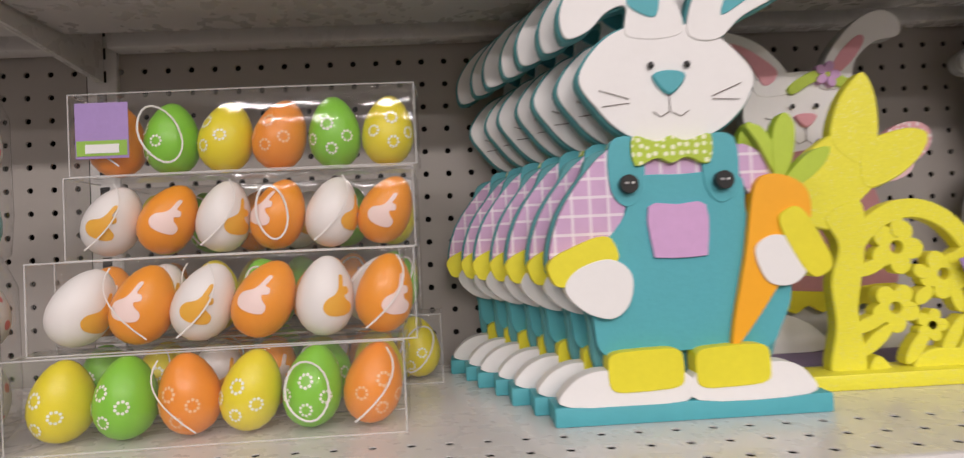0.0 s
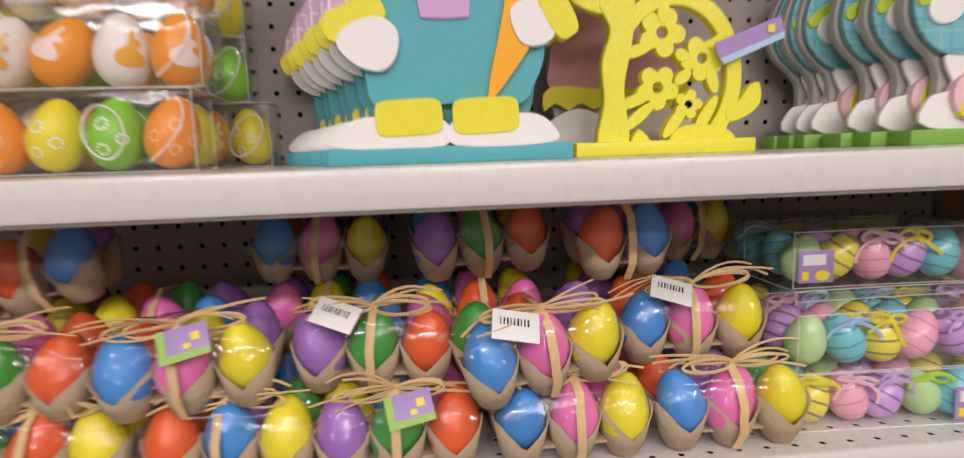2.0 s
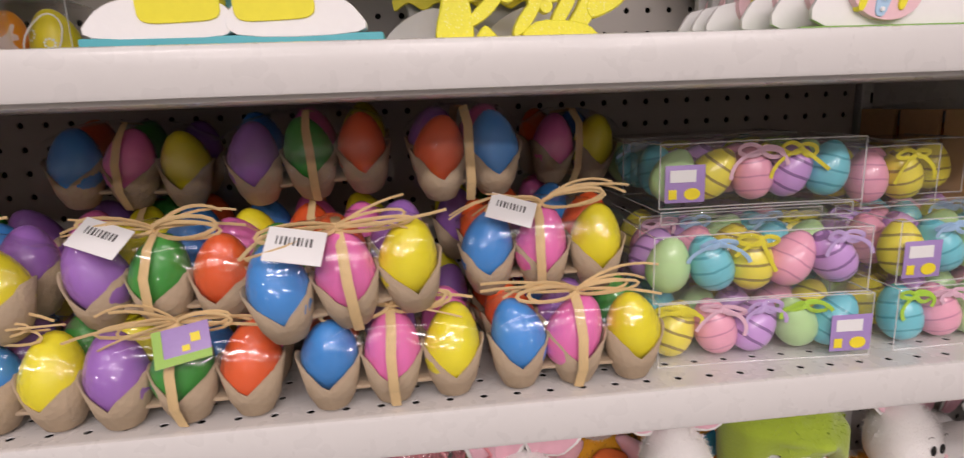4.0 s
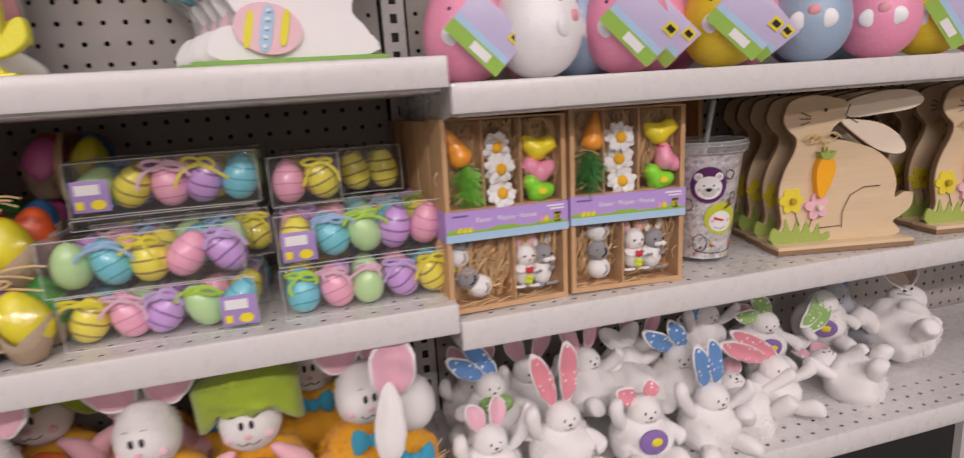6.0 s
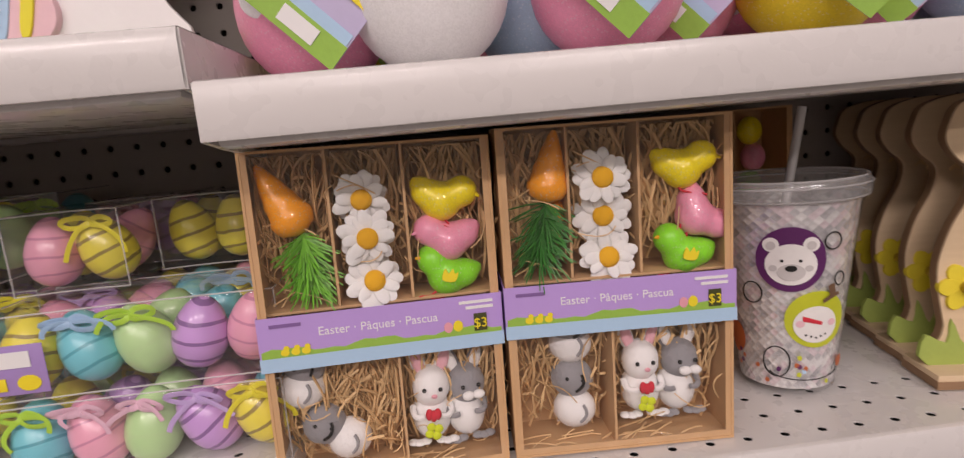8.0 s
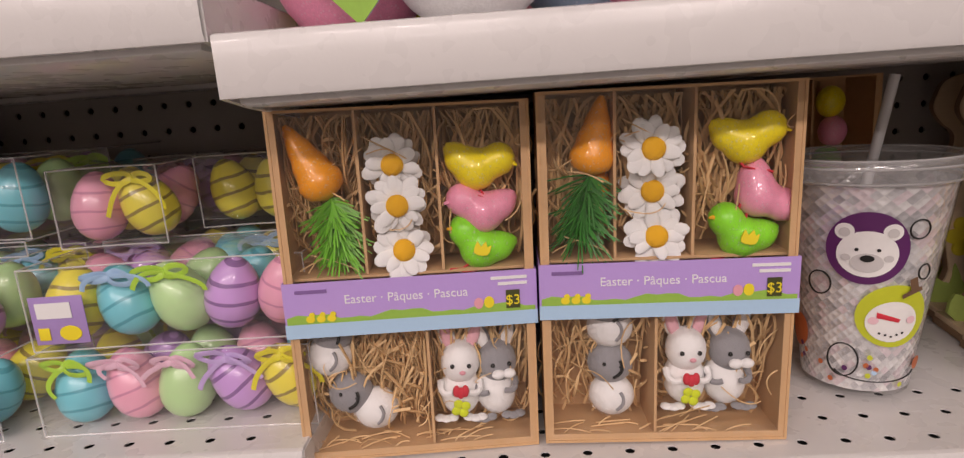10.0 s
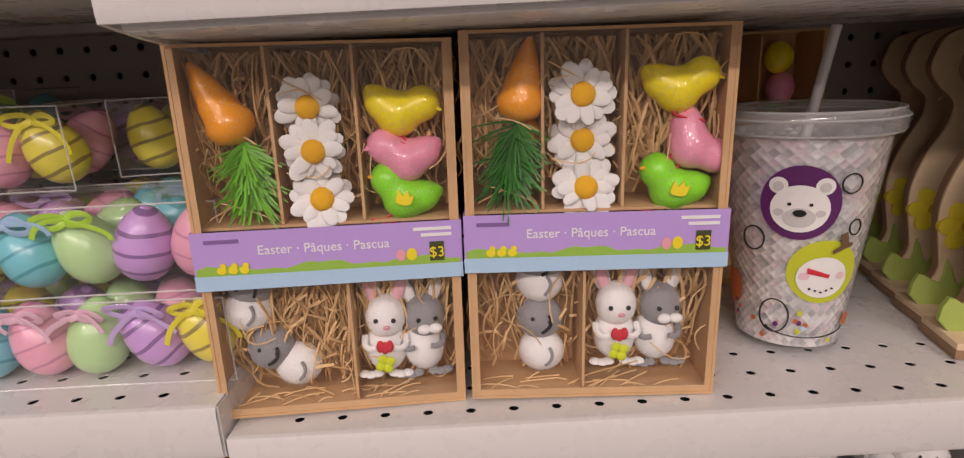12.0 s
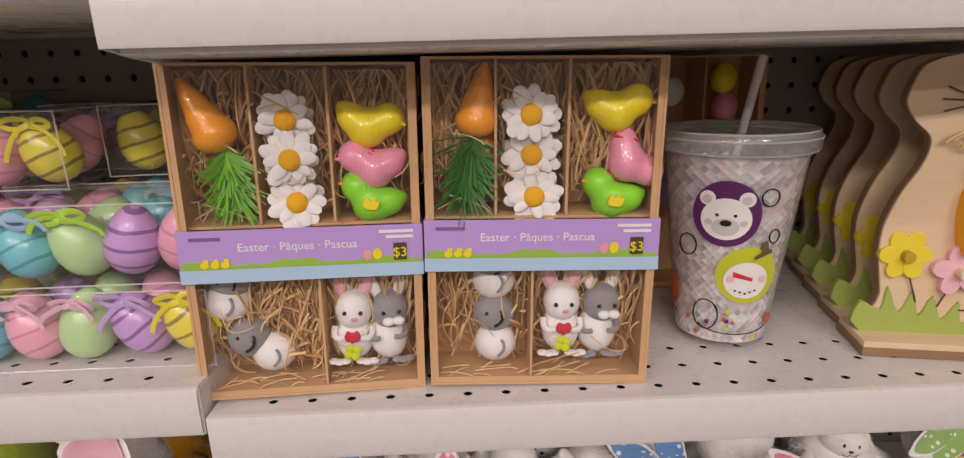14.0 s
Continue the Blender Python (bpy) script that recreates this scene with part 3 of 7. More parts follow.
def overall_bunny(at):
    o = thing("bunny_figure", "flat wooden bunny in teal overalls holding a carrot", "bunny decoration", at, "wooden bunnies in overalls")
    part("base", box_bm(-0.1, 0.1, -0.016, 0.014, 0, 0.014, bevel=0.0015), TEAL, o)
    # boards
    head = curve2([(-0.068, .25), (-.045, .279), (-.01, .288), (.03, .281), (.056, .258), (.062, .243), (.052, .222), (.028, .204), (-.006, .199), (-.035, .206), (-.056, .226)])
    ear_l = curve2([(-.030, .278), (-.031, .300), (-.045, .297), (-.060, .283), (-.077, .279), (-.079, .301), (-.062, .327), (-.038, .342), (-.012, .336), (.003, .312), (.010, .280)])
    ear_r = curve2([(.014, .280), (.026, .318), (.055, .341), (.090, .349), (.112, .340), (.107, .318), (.080, .303), (.055, .290), (.036, .274)])
    body = curve2([(-.05, .195), (.045, .195), (.068, .18), (.086, .14), (.082, .10), (.072, .07), (.058, .03), (.0, .012), (-.06, .03), (-.07, .08), (-.096, .108), (-.09, .145), (-.07, .175)])
    bm = bmesh.new()
    for k, s in enumerate((body, head, ear_l, ear_r)):
        add_slab(bm, [p + (p - sum(s, Vector((0, 0))) / len(s)).normalized() * 0.0020 for p in s], -0.0006 * (k + 1) + 0.002, 0.011 + 0.0002 * k)
    part("board", bm, TEALDK, o, "teal-edged wooden board")
    L = Layers(o, -0.002)
    L.add("head", head, WHITEP)
    L.add("ear", ear_l, WHITEP)
    L.add("ear", ear_r, WHITEP)
    L.add("ear_lining", curve2([(-.030, .302), (-.022, .317), (-.012, .326), (-.006, .312), (-.010, .292)]), TEAL)
    L.add("ear_lining", curve2([(.040, .292), (.050, .314), (.075, .329), (.094, .330), (.086, .316), (.062, .304)]), TEAL)
    L.add("shirt", curve2([(-.05, .196), (0, .199), (.045, .196), (.05, .17), (0, .165), (-.05, .165)]), LILAC)
    L.add("sleeve", curve2([(-.048, .194), (-.070, .176), (-.090, .145), (-.096, .112), (-.072, .104), (-.050, .125), (-.038, .165)]), LILAC)
    L.add("sleeve", curve2([(.046, .195), (.068, .182), (.082, .150), (.070, .140), (.048, .165)]), LILAC)
    L.add("overalls", curve2([(-.034, .173), (0, .175), (.044, .173), (.050, .14), (.078, .095), (.070, .062), (.055, .046), (.004, .048), (-.058, .046), (-.068, .075), (-.078, .105), (-.050, .135), (-.040, .15)]), TEAL)
    for x in (-.038, .031):
        L.add("strap", curve2([(x - .011, .200), (x + .011, .200), (x + .012, .165), (x, .153), (x - .012, .165)], 4), TEAL)
    for x in (-.038, .031):
        L.add("button", oval(x, .169, .0068, .0068, 16), BLACKP, lift=0.001)
        strokes(o, [[(x - .003, .170), (x - .0014, .169)], [(x + .0014, .169), (x + .003, .170)]], WHITEP, -0.0146, 0.0009, "thread")
    L.k = 12
    L.add("pocket", curve2([(-.024, .152), (-.003, .153), (.018, .152), (.018, .120), (.013, .115), (-.017, .115), (-.022, .120)], 3), LILACP)
    L.add("bow", curve2([(-.033, .203), (-.015, .199), (-.005, .203), (.006, .199), (.024, .203), (.022, .182), (.006, .187), (-.005, .183), (-.016, .187), (-.032, .182)], 4), LIMEDOT)
    L.add("leaf", curve2([(.072, .168), (.058, .195), (.050, .208), (.062, .206), (.073, .186)]), LIMEP)
    L.add("leaf", curve2([(.070, .165), (.069, .20), (.078, .216), (.086, .206), (.082, .18)]), LIMEP)
    L.add("leaf", curve2([(.072, .162), (.092, .184), (.110, .190), (.106, .178), (.09, .165)]), LIMEP)
    L.add("carrot", curve2([(.054, .165), (.074, .171), (.092, .158), (.090, .13), (.062, .085), (.034, .050), (.032, .062), (.044, .115)]), ORANGEP)
    L.add("cuff", oval(-.074, .115, .026, .0125, 24, 22, 3.5), YELLOWP)
    L.add("mitten", curve2([(-.088, .096), (-.078, .110), (-.055, .116), (-.040, .105), (-.042, .085), (-.055, .074), (-.075, .080)]), WHITEP)
    L.add("mitten", curve2([(.050, .118), (.064, .128), (.080, .122), (.088, .104), (.076, .092), (.058, .095)]), WHITEP)
    L.add("cuff", oval(.087, .122, .027, .0115, 24, -62, 3.5), YELLOWP)
    L.add("shoe", curve2([(-.090, .014), (-.006, .014), (-.006, .034), (-.040, .036), (-.070, .038), (-.090, .028)], 4), WHITEP)
    L.add("shoe", curve2([(.002, .014), (.082, .014), (.083, .028), (.066, .038), (.030, .036), (.002, .034)], 4), WHITEP)
    L.add("trouser_cuff", oval(-.034, .037, .027, .0145, 24, 2, 5), YELLOWP)
    L.add("trouser_cuff", oval(.028, .037, .027, .0145, 24, 2, 5), YELLOWP)
    fy = -0.0035
    part("nose", slab(curve2([(-.014, .249), (-.002, .252), (.010, .249), (.006, .240), (-.002, .234), (-.010, .240)], 4), fy - 0.0025, 0), TEAL, o)
    for x in (-.015, .012): part("eye", add_ball(bmesh.new(), (x, fy - 0.001, .256), .0026, (1, .5, 1), 10, 8), BLACKP, o)
    strokes(o, [[(-.002, .234), (-.002, .222)], [(-.015, .222), (-.009, .218), (-.002, .222), (.006, .218), (.012, .222)], [(.030, .232), (.052, .241)], [(.030, .230), (.050, .229)], [(-.032, .232), (-.054, .239)], [(-.032, .229), (-.052, .227)]], INK, fy, 0.0003)
    return o

bunny = overall_bunny((0.148, 0.10, A_Z))
for i in range(1, 7):
    copy_thing(bunny, pose(0.148 - 0.0125 * i + 0.002 * (i % 2), 0.10 + 0.031 * i, A_Z, 0, 0, 0.8 * (i % 3 - 1)))

def dress_bunny(at):
    o = thing("bunny_figure", "flat wooden bunny girl in a rose dress holding an egg", "bunny decoration", at)
    part("base", box_bm(-0.095, 0.095, -0.016, 0.014, 0, 0.013, bevel=0.0015), M("plum_base_paint", (0.22, 0.17, 0.27), 0.55), o)
    head = oval(-.004, .243, .062, .042, 32, 0, 2.2)
    ear_l = curve2([(-.050, .262), (-.060, .285), (-.085, .310), (-.092, .322), (-.075, .325), (-.045, .312), (-.020, .285), (-.016, .265)])
    ear_r = curve2([(.012, .268), (.022, .300), (.048, .330), (.075, .343), (.094, .335), (.095, .318), (.070, .312), (.050, .295), (.040, .270)])
    body = curve2([(-.03, .205), (.03, .205), (.06, .17), (.075, .10), (.07, .05), (.05, .012), (-.055, .012), (-.07, .05), (-.075, .10), (-.06, .17)])
    arm = curve2([(.04, .19), (.06, .2), (.085, .215), (.1, .205), (.09, .185), (.06, .165)])
    bm = bmesh.new()
    for k, s in enumerate((body, head, ear_l, ear_r, arm)):
        add_slab(bm, s, -0.0006 * (k + 1) + 0.002, 0.011 + 0.0002 * k)
    part("board", bm, GREYSHADE, o, "wooden board with edge shade painted as grey")
    L = Layers(o, -0.003)
    L.add("head", head, WHITEP)
    L.add("ear", ear_l, WHITEP)
    L.add("ear", ear_r, WHITEP)
    L.add("ear_lining", curve2([(-.044, .272), (-.060, .298), (-.076, .314), (-.055, .306), (-.030, .285)]), PINKP)
    L.add("ear_lining", curve2([(.022, .278), (.032, .300), (.052, .318), (.058, .312), (.042, .290)]), PINKP)
    L.add("dress", curve2([(-.03, .203), (.03, .203), (.058, .17), (.075, .10), (.07, .07), (0, .065), (-.07, .07), (-.075, .10), (-.058, .17)]), ROSE)
    hem = [(-.082 + .0137 * i, .056 if i % 2 else .049) for i in range(13)]
    L.add("hem", curve2([(-.074, .074), (0, .069), (.074, .074)] + hem[::-1], 3), YELLOWP)
    L.add("headband", curve2([(-.02, .27), (.01, .285), (.045, .272), (.04, .264), (.01, .274), (-.016, .262)]), LIMEP)
    for p in petals(.018, .280, .008): L.add("flower_petal", p, LILACP)
    L.add("egg", oval(.088, .208, .030, .020, 24, 25), PINKDOT)
    L.add("mitten", oval(.075, .185, .022, .012, 20, 15), PINKLT)
    L.add("shoe", curve2([(-.088, .014), (-.006, .014), (-.01, .034), (-.045, .05), (-.08, .035)], 4), WHITEP)
    L.add("shoe", curve2([(.006, .014), (.088, .014), (.08, .035), (.045, .05), (.01, .034)], 4), WHITEP)
    part("nose", slab(curve2([(-.016, .240), (-.005, .243), (.006, .240), (-.005, .229)], 4), -0.008, 0), PINKP, o)
    for x in (-.018, .006): part("eye", add_ball(bmesh.new(), (x, -0.007, .250), .0025, (1, .5, 1), 10, 8), BLACKP, o)
    strokes(o, [[(-.005, .229), (-.005, .216)], [(-.018, .218), (-.012, .213), (-.005, .217), (.002, .213), (.008, .218)], [(-.022, .234), (-.045, .240)], [(.014, .234), (.038, .242)]], INK, -0.0045, 0.0004)
    return o

dress_bunny((0.335, 0.235, A_Z))

def flower_bunny(at):
    o = thing("bunny_figure", "yellow glittered wooden bunny with cut-out flowers and a price tag", "bunny decoration", at)
    part("base", box_bm(-0.086, 0.086, -0.018, 0.016, 0, 0.013, bevel=0.0015), YGLIT, o)
    bm = bmesh.new()
    shapes = [
        curve2([(-.092, .160), (-.080, .185), (-.055, .205), (-.030, .214), (-.012, .200), (-.012, .170), (-.030, .150), (-.050, .130), (-.072, .133), (-.090, .145)]),
        curve2([(-.050, .200), (-.044, .232), (-.028, .254), (-.018, .258), (-.010, .238), (-.010, .205), (-.022, .180)]),
        curve2([(-.026, .196), (-.006, .206), (.018, .211), (.033, .205), (.026, .188), (.004, .170), (-.024, .163)]),
        curve2([(-.060, .140), (-.030, .152), (-.026, .125), (-.030, .095), (-.036, .060), (-.032, .012), (-.058, .010), (-.062, .020), (-.056, .050), (-.058, .085), (-.050, .115)]),
        curve2([(.062, .040), (.075, .048), (.086, .062), (.096, .064), (.097, .046), (.085, .034), (.066, .028)]),
        curve2([(-.030, .010), (-.022, .024), (-.010, .010)], 4), curve2([(.01, .008), (.02, .026), (.06, .024), (.07, .008)], 4),
    ]
    for k, s in enumerate(shapes): add_slab(bm, s, -0.004 - 0.0003 * k, 0.006 + 0.0002 * k)
    # back arch
    n = 40
    turn = [math.radians(-62 + 224 * i / n) for i in range(n + 1)]
    out = [Vector((.012 + .066 * math.cos(a), .072 + .080 * math.sin(a))) for a in turn]
    inn = [Vector((.012 + .051 * math.cos(a), .072 + .064 * math.sin(a))) for a in turn]
    add_slab(bm, out + inn[::-1], -0.0045, 0.0065, 0.0008)
    # pierced flowers
    q = 0
    for cx, cz, r, k in ((.000, .112, .023, .3), (.039, .088, .021, 1.1), (-.004, .062, .021, .7), (.026, .046, .014, 0)):
        ring = [2 * math.pi * i / 60 for i in range(61)]
        petal_edge = [Vector((cx + r * (.60 + .40 * abs(math.cos(2.5 * a + k)) ** .7) * math.cos(a), cz + r * (.60 + .40 * abs(math.cos(2.5 * a + k)) ** .7) * math.sin(a))) for a in ring]
        hole = [Vector((cx + r * .24 * math.cos(a), cz + r * .24 * math.sin(a))) for a in ring]
        q += 1
        add_slab(bm, petal_edge + hole[::-1], -0.0036 - 0.0001 * q, 0.0056 + 0.0001 * q, 0.0004)
    for p0, p1 in (((-.036, .092), (-.012, .100)), ((-.040, .045), (-.012, .056)), ((.052, .058), (.046, .080)), ((.004, .018), (.022, .042)), ((.034, .020), (.052, .050)), ((-.034, .026), (-.010, .046)), ((.002, .140), (.000, .122)), ((.062, .108), (.046, .098)), ((.014, .094), (.024, .088)), ((.014, .066), (.026, .076))):
        mid, d = (Vector(p0) + Vector(p1)) / 2, Vector(p1) - Vector(p0)
        q += 1
        add_slab(bm, oval(mid.x, mid.y, d.length * .62, .0058, 14, math.degrees(math.atan2(d.y, d.x))), -0.0036 - 0.0001 * q, 0.0056 + 0.0001 * q, 0.0006)
    part("cutout", bm, YGLIT, o, "glittered yellow cut-out bunny")
    tag = part("tag", slab([Vector(p) for p in ((.046, .100), (.110, .124), (.114, .110), (.052, .086))], -0.012, -0.0112, .0002), CARD, o, "lilac price tag")
    part("tag_edge", slab([Vector(p) for p in ((.052, .086), (.114, .110), (.1145, .104), (.056, .081))], -0.0126, -0.0120, .0002), CARDBLUE, tag)
    part("tag_price", box_bm(.097, .104, -.0134, -.0128, .109, .116), CARDYEL, tag)
    return o

flower_bunny((0.349, 0.15, A_Z))

def plaid_bunny(at):
    o = thing("bunny_figure", "flat wooden bunny in a blue plaid coat with a striped egg", "bunny decoration", at, "wooden bunnies in plaid coats")
    part("base", box_bm(-0.1, 0.1, -0.016, 0.014, 0, 0.015, bevel=0.0015), GREENB, o)
    head = oval(-.008, .251, .069, .041, 36, 0, 2.3)
    ear_l = curve2([(-.036, .280), (-.030, .300), (-.052, .298), (-.075, .288), (-.098, .292), (-.100, .308), (-.075, .322), (-.045, .334), (-.025, .330), (-.014, .305), (-.006, .282)])
    ear_r = curve2([(.010, .282), (.008, .310), (.018, .335), (.045, .345), (.075, .338), (.090, .325), (.075, .312), (.05, .318), (.035, .305), (.034, .280)])
    body = curve2([(-.03, .212), (.03, .212), (.07, .185), (.088, .14), (.085, .095), (.065, .07), (.055, .015), (-.05, .015), (-.06, .075), (-.088, .105), (-.098, .13), (-.09, .165), (-.065, .195)])
    arm = curve2([(.05, .2), (.08, .21), (.112, .214), (.112, .18), (.08, .165)])
    bm = bmesh.new()
    for k, s in enumerate((body, head, ear_l, ear_r, arm)):
        add_slab(bm, [p + (p - sum(s, Vector((0, 0))) / len(s)).normalized() * 0.0014 for p in s], -0.0006 * (k + 1) + 0.002, 0.011 + 0.0002 * k)
    part("board", bm, GREYSHADE, o, "wooden board with edge shade painted as grey")
    L = Layers(o, -0.003)
    L.add("head", head, WHITEP)
    L.add("ear", ear_l, WHITEP)
    L.add("ear", ear_r, WHITEP)
    L.add("ear_lining", curve2([(-.032, .302), (-.055, .304), (-.078, .298), (-.080, .306), (-.055, .314), (-.034, .318), (-.020, .302), (-.018, .29)]), TEAL)
    L.add("ear_lining", curve2([(.018, .296), (.022, .322), (.045, .333), (.066, .328), (.05, .325), (.032, .312)]), TEAL)
    L.add("trousers", curve2([(-.055, .09), (.06, .09), (.066, .06), (.08, .042), (.082, .016), (-.072, .016), (-.075, .045), (-.05, .055)], 4), WHITEP)
    L.add("waistcoat", curve2([(-.028, .205), (.018, .205), (.03, .10), (.03, .085), (.004, .10), (-.028, .085), (-.03, .10)], 4), PINKP)
    L.add("coat", curve2([(-.03, .212), (-.066, .195), (-.090, .165), (-.097, .13), (-.086, .104), (-.064, .088), (-.034, .088), (-.018, .120), (-.010, .160), (-.009, .206)]), BLUEPL)
    L.add("coat", curve2([(.03, .212), (.070, .212), (.108, .206), (.108, .185), (.085, .165), (.088, .13), (.080, .104), (.058, .088), (.036, .09), (.008, .120), (-.006, .160), (-.007, .206)]), BLUEPL)
    L.add("collar", curve2([(-.038, .214), (-.008, .212), (.028, .214), (.030, .196), (.018, .186), (-.004, .202), (-.022, .183), (-.034, .195)], 4), PINKDOT)
    L.add("button", oval(-.006, .176, .006, .006, 14), PINKP)
    L.add("cuff", oval(-.078, .144, .020, .007, 20, 32, 3.5), LIMEP)
    L.add("mitten", oval(-.066, .130, .019, .016, 22, 20), WHITEP)
    L.add("cuff", oval(.106, .202, .0085, .022, 20, 0, 3.5), LIMEP)
    L.add("mitten", oval(.106, .228, .02, .016, 20), WHITEP)
    L.add("pink_egg", oval(.1, .250, .030, .022, 24, 10), PINKDOT)
    L.add("egg", oval(-.022, .045, .034, .026, 30, -12), PINKLT)
    for dx, w, mt in ((-.019, .004, YELLOWP), (-.001, .0065, CARDBLUE), (.017, .004, YELLOWP)):
        L.add("egg_band", oval(-.022 + dx, .045, w, .024 if abs(dx) < .01 else .019, 18, -14, 3), mt)
    for k in range(5): L.add("egg_dot", oval(-.023 + .0022 * (k - 2), .045 + .0088 * (k - 2), .0019, .0019, 12), WHITEP, lift=.00065)
    part("nose", slab(oval(-.004, .247, .010, .0045, 18), -0.0075, 0), PINKLT, o)
    for x in (-.018, .006): part("eye", add_ball(bmesh.new(), (x, -0.0065, .258), .0026, (1, .5, 1), 10, 8), BLACKP, o)
    return o

pb = plaid_bunny((0.689, 0.145, A_Z))
for i, (dx, dy) in enumerate(((-.017, .03), (-.030, .058), (-.046, .092), (-.052, .112), (-.056, .132))):
    copy_thing(pb, pose(0.689 + dx, 0.145 + dy, A_Z, 0, 0, 1.2 * (i % 2)))

# ---------------------------------------------------------------- boxed eggs on the upper shelf
WHITE_EGG = M("white_egg", (0.84, 0.81, 0.80), 0.4, 0.04, 60, 0.1, 300, coat=0.2)
ORANGE_EGG = M("orange_egg", (0.90, 0.32, 0.01), 0.4, 0.06, 60, 0.1, 300, coat=0.2)
GREEN_EGG = M("green_egg", (0.22, 0.58, 0.03), 0.4, 0.06, 60, 0.1, 300, coat=0.2)
YELLOW_EGG = M("yellow_egg", (0.80, 0.68, 0.01), 0.4, 0.06, 60, 0.1, 300, coat=0.2)
ORANGE2_EGG = M("plain_orange_egg", (0.88, 0.29, 0.02), 0.4, 0.06, 60, 0.1, 300, coat=0.2)
TEAL_EGG = printed_egg("teal_egg", (0.10, 0.42, 0.38), (0.5, 0.7, 0.66), scale=75, size=0.6)
SPECK_EGG = dotted("speckled_egg", (0.80, 0.77, 0.74), (0.75, 0.22, 0.22), 60, 0.22, 0.4)
EGG6 = {k: egg_mesh("egg", 0.060, 0.0212, v) for k, v in dict(w=WHITE_EGG, o=ORANGE_EGG, g=GREEN_EGG, y=YELLOW_EGG, p=ORANGE2_EGG).items()}
RIBBON = M("white_ribbon", (0.82, 0.80, 0.78), 0.45, 0.05)

def egg_print(name, outlines, length, radius, material):
    """Thin printed shapes lying on the front of an egg."""
    bm = bmesh.new()
    def on_egg(u, z):
        c = max(-.98, min(.98, z / (length / 2)))
        k = radius * math.sqrt(1 - c * c) * (1 - 0.17 * c) + .0004
        return (k * math.sin(u / radius), -k * math.cos(u / radius), z)
    for pts in outlines:
        c = sum((Vector(p) for p in pts), Vector((0, 0))) / len(pts)
        rings = [[bm.verts.new(on_egg(*(c + (Vector(p) - c) * s))) for p in pts] for s in (1, .66, .33)]
        mid = bm.verts.new(on_egg(*c))
        n = len(pts)
        for a, b in zip(rings, rings[1:]):
            for j in range(n): bm.faces.new((a[j], a[(j + 1) % n], b[(j + 1) % n], b[j]))
        for j in range(n): bm.faces.new((rings[-1][j], rings[-1][(j + 1) % n], mid))
    bmesh.ops.recalc_face_normals(bm, faces=bm.faces)
    me = bpy.data.meshes.new(name)
    bm.to_mesh(me)
    bm.free()
    me.materials.append(material)
    me.polygons.foreach_set("use_smooth", [True] * len(me.polygons))
    return me

BUNNY_OUT = [(-.008, -.011), (.000, -.012), (.009, -.010), (.010, -.004), (.005, .000), (.004, .003), (.008, .005), (.007, .009), (.003, .010), (.005, .017), (.001, .017), (-.001, .009), (-.004, .004), (-.010, .000), (-.012, -.006)]
def daisy_ring(cx, cz, r):
    out = []
    for k in range(9):
        a = k * 2 * math.pi / 9
        out.append([(p.x, p.y) for p in oval(cx + r * .68 * math.cos(a), cz + r * .68 * math.sin(a), r * .2, r * .2, 7)])
    return out
def loop_out(pts): return [[(p[0], p[1]) for p in curve2([Vector(q) for q in pts], 3)]]
OCHRE_INK, BLUSH_INK, PALE_INK = M("ochre_print", (0.82, 0.42, 0.03), 0.45, 0.1), M("blush_print", (0.90, 0.70, 0.66), 0.45, 0.08), M("pale_daisy_print", (0.86, 0.88, 0.76), 0.45)
PEACH_INK = M("peach_daisy_print", (0.92, 0.56, 0.30), 0.45)
DAISIES = daisy_ring(-.006, .006, .0068) + daisy_ring(.010, -.004, .006) + daisy_ring(-.003, -.014, .006) + daisy_ring(-.020, -.006, .006)
PRINT6 = {"w": egg_print("bunny_print", loop_out([(x + .017, y) for x, y in BUNNY_OUT]), 0.060, 0.0212, OCHRE_INK), "o": egg_print("bunny_print", loop_out(BUNNY_OUT), 0.060, 0.0212, BLUSH_INK),
          "g": egg_print("daisy_print", DAISIES, 0.060, 0.0212, PALE_INK), "y": egg_print("daisy_print", DAISIES, 0.060, 0.0212, PALE_INK), "p": egg_print("daisy_print", DAISIES, 0.060, 0.0212, PEACH_INK)}

def film_box(o, w, d, h, seams=True):
    bm = box_bm(0, w, 0, d, 0, h, bevel=.0022, segs=3)
    for fc in [q for q in bm.faces if q.normal.y > 0.9 or q.normal.z < -0.9]: bm.faces.remove(fc)
    f = part("plastic_box", bm, FILM, o, "clear plastic box")
    f.visible_shadow = False
    bm = bmesh.new()
    r = 0.0006
    for y in (0,):
        for z in (0, h): add_tube(bm, arc((0, y, z), (w, y, z), (0, 0, 0.0006), 6), r, 5)
        for x in (0, w): add_tube(bm, [(x, y, 0), (x, y, h)], r, 5)
    for x in (0, w):
        for z in (h,): add_tube(bm, [(x, 0, z), (x, d, z)], r, 5)
    part("folded_edge", bm, SEAM, o, "folded film edge with its glint painted in as white haze").visible_shadow = False
    return f

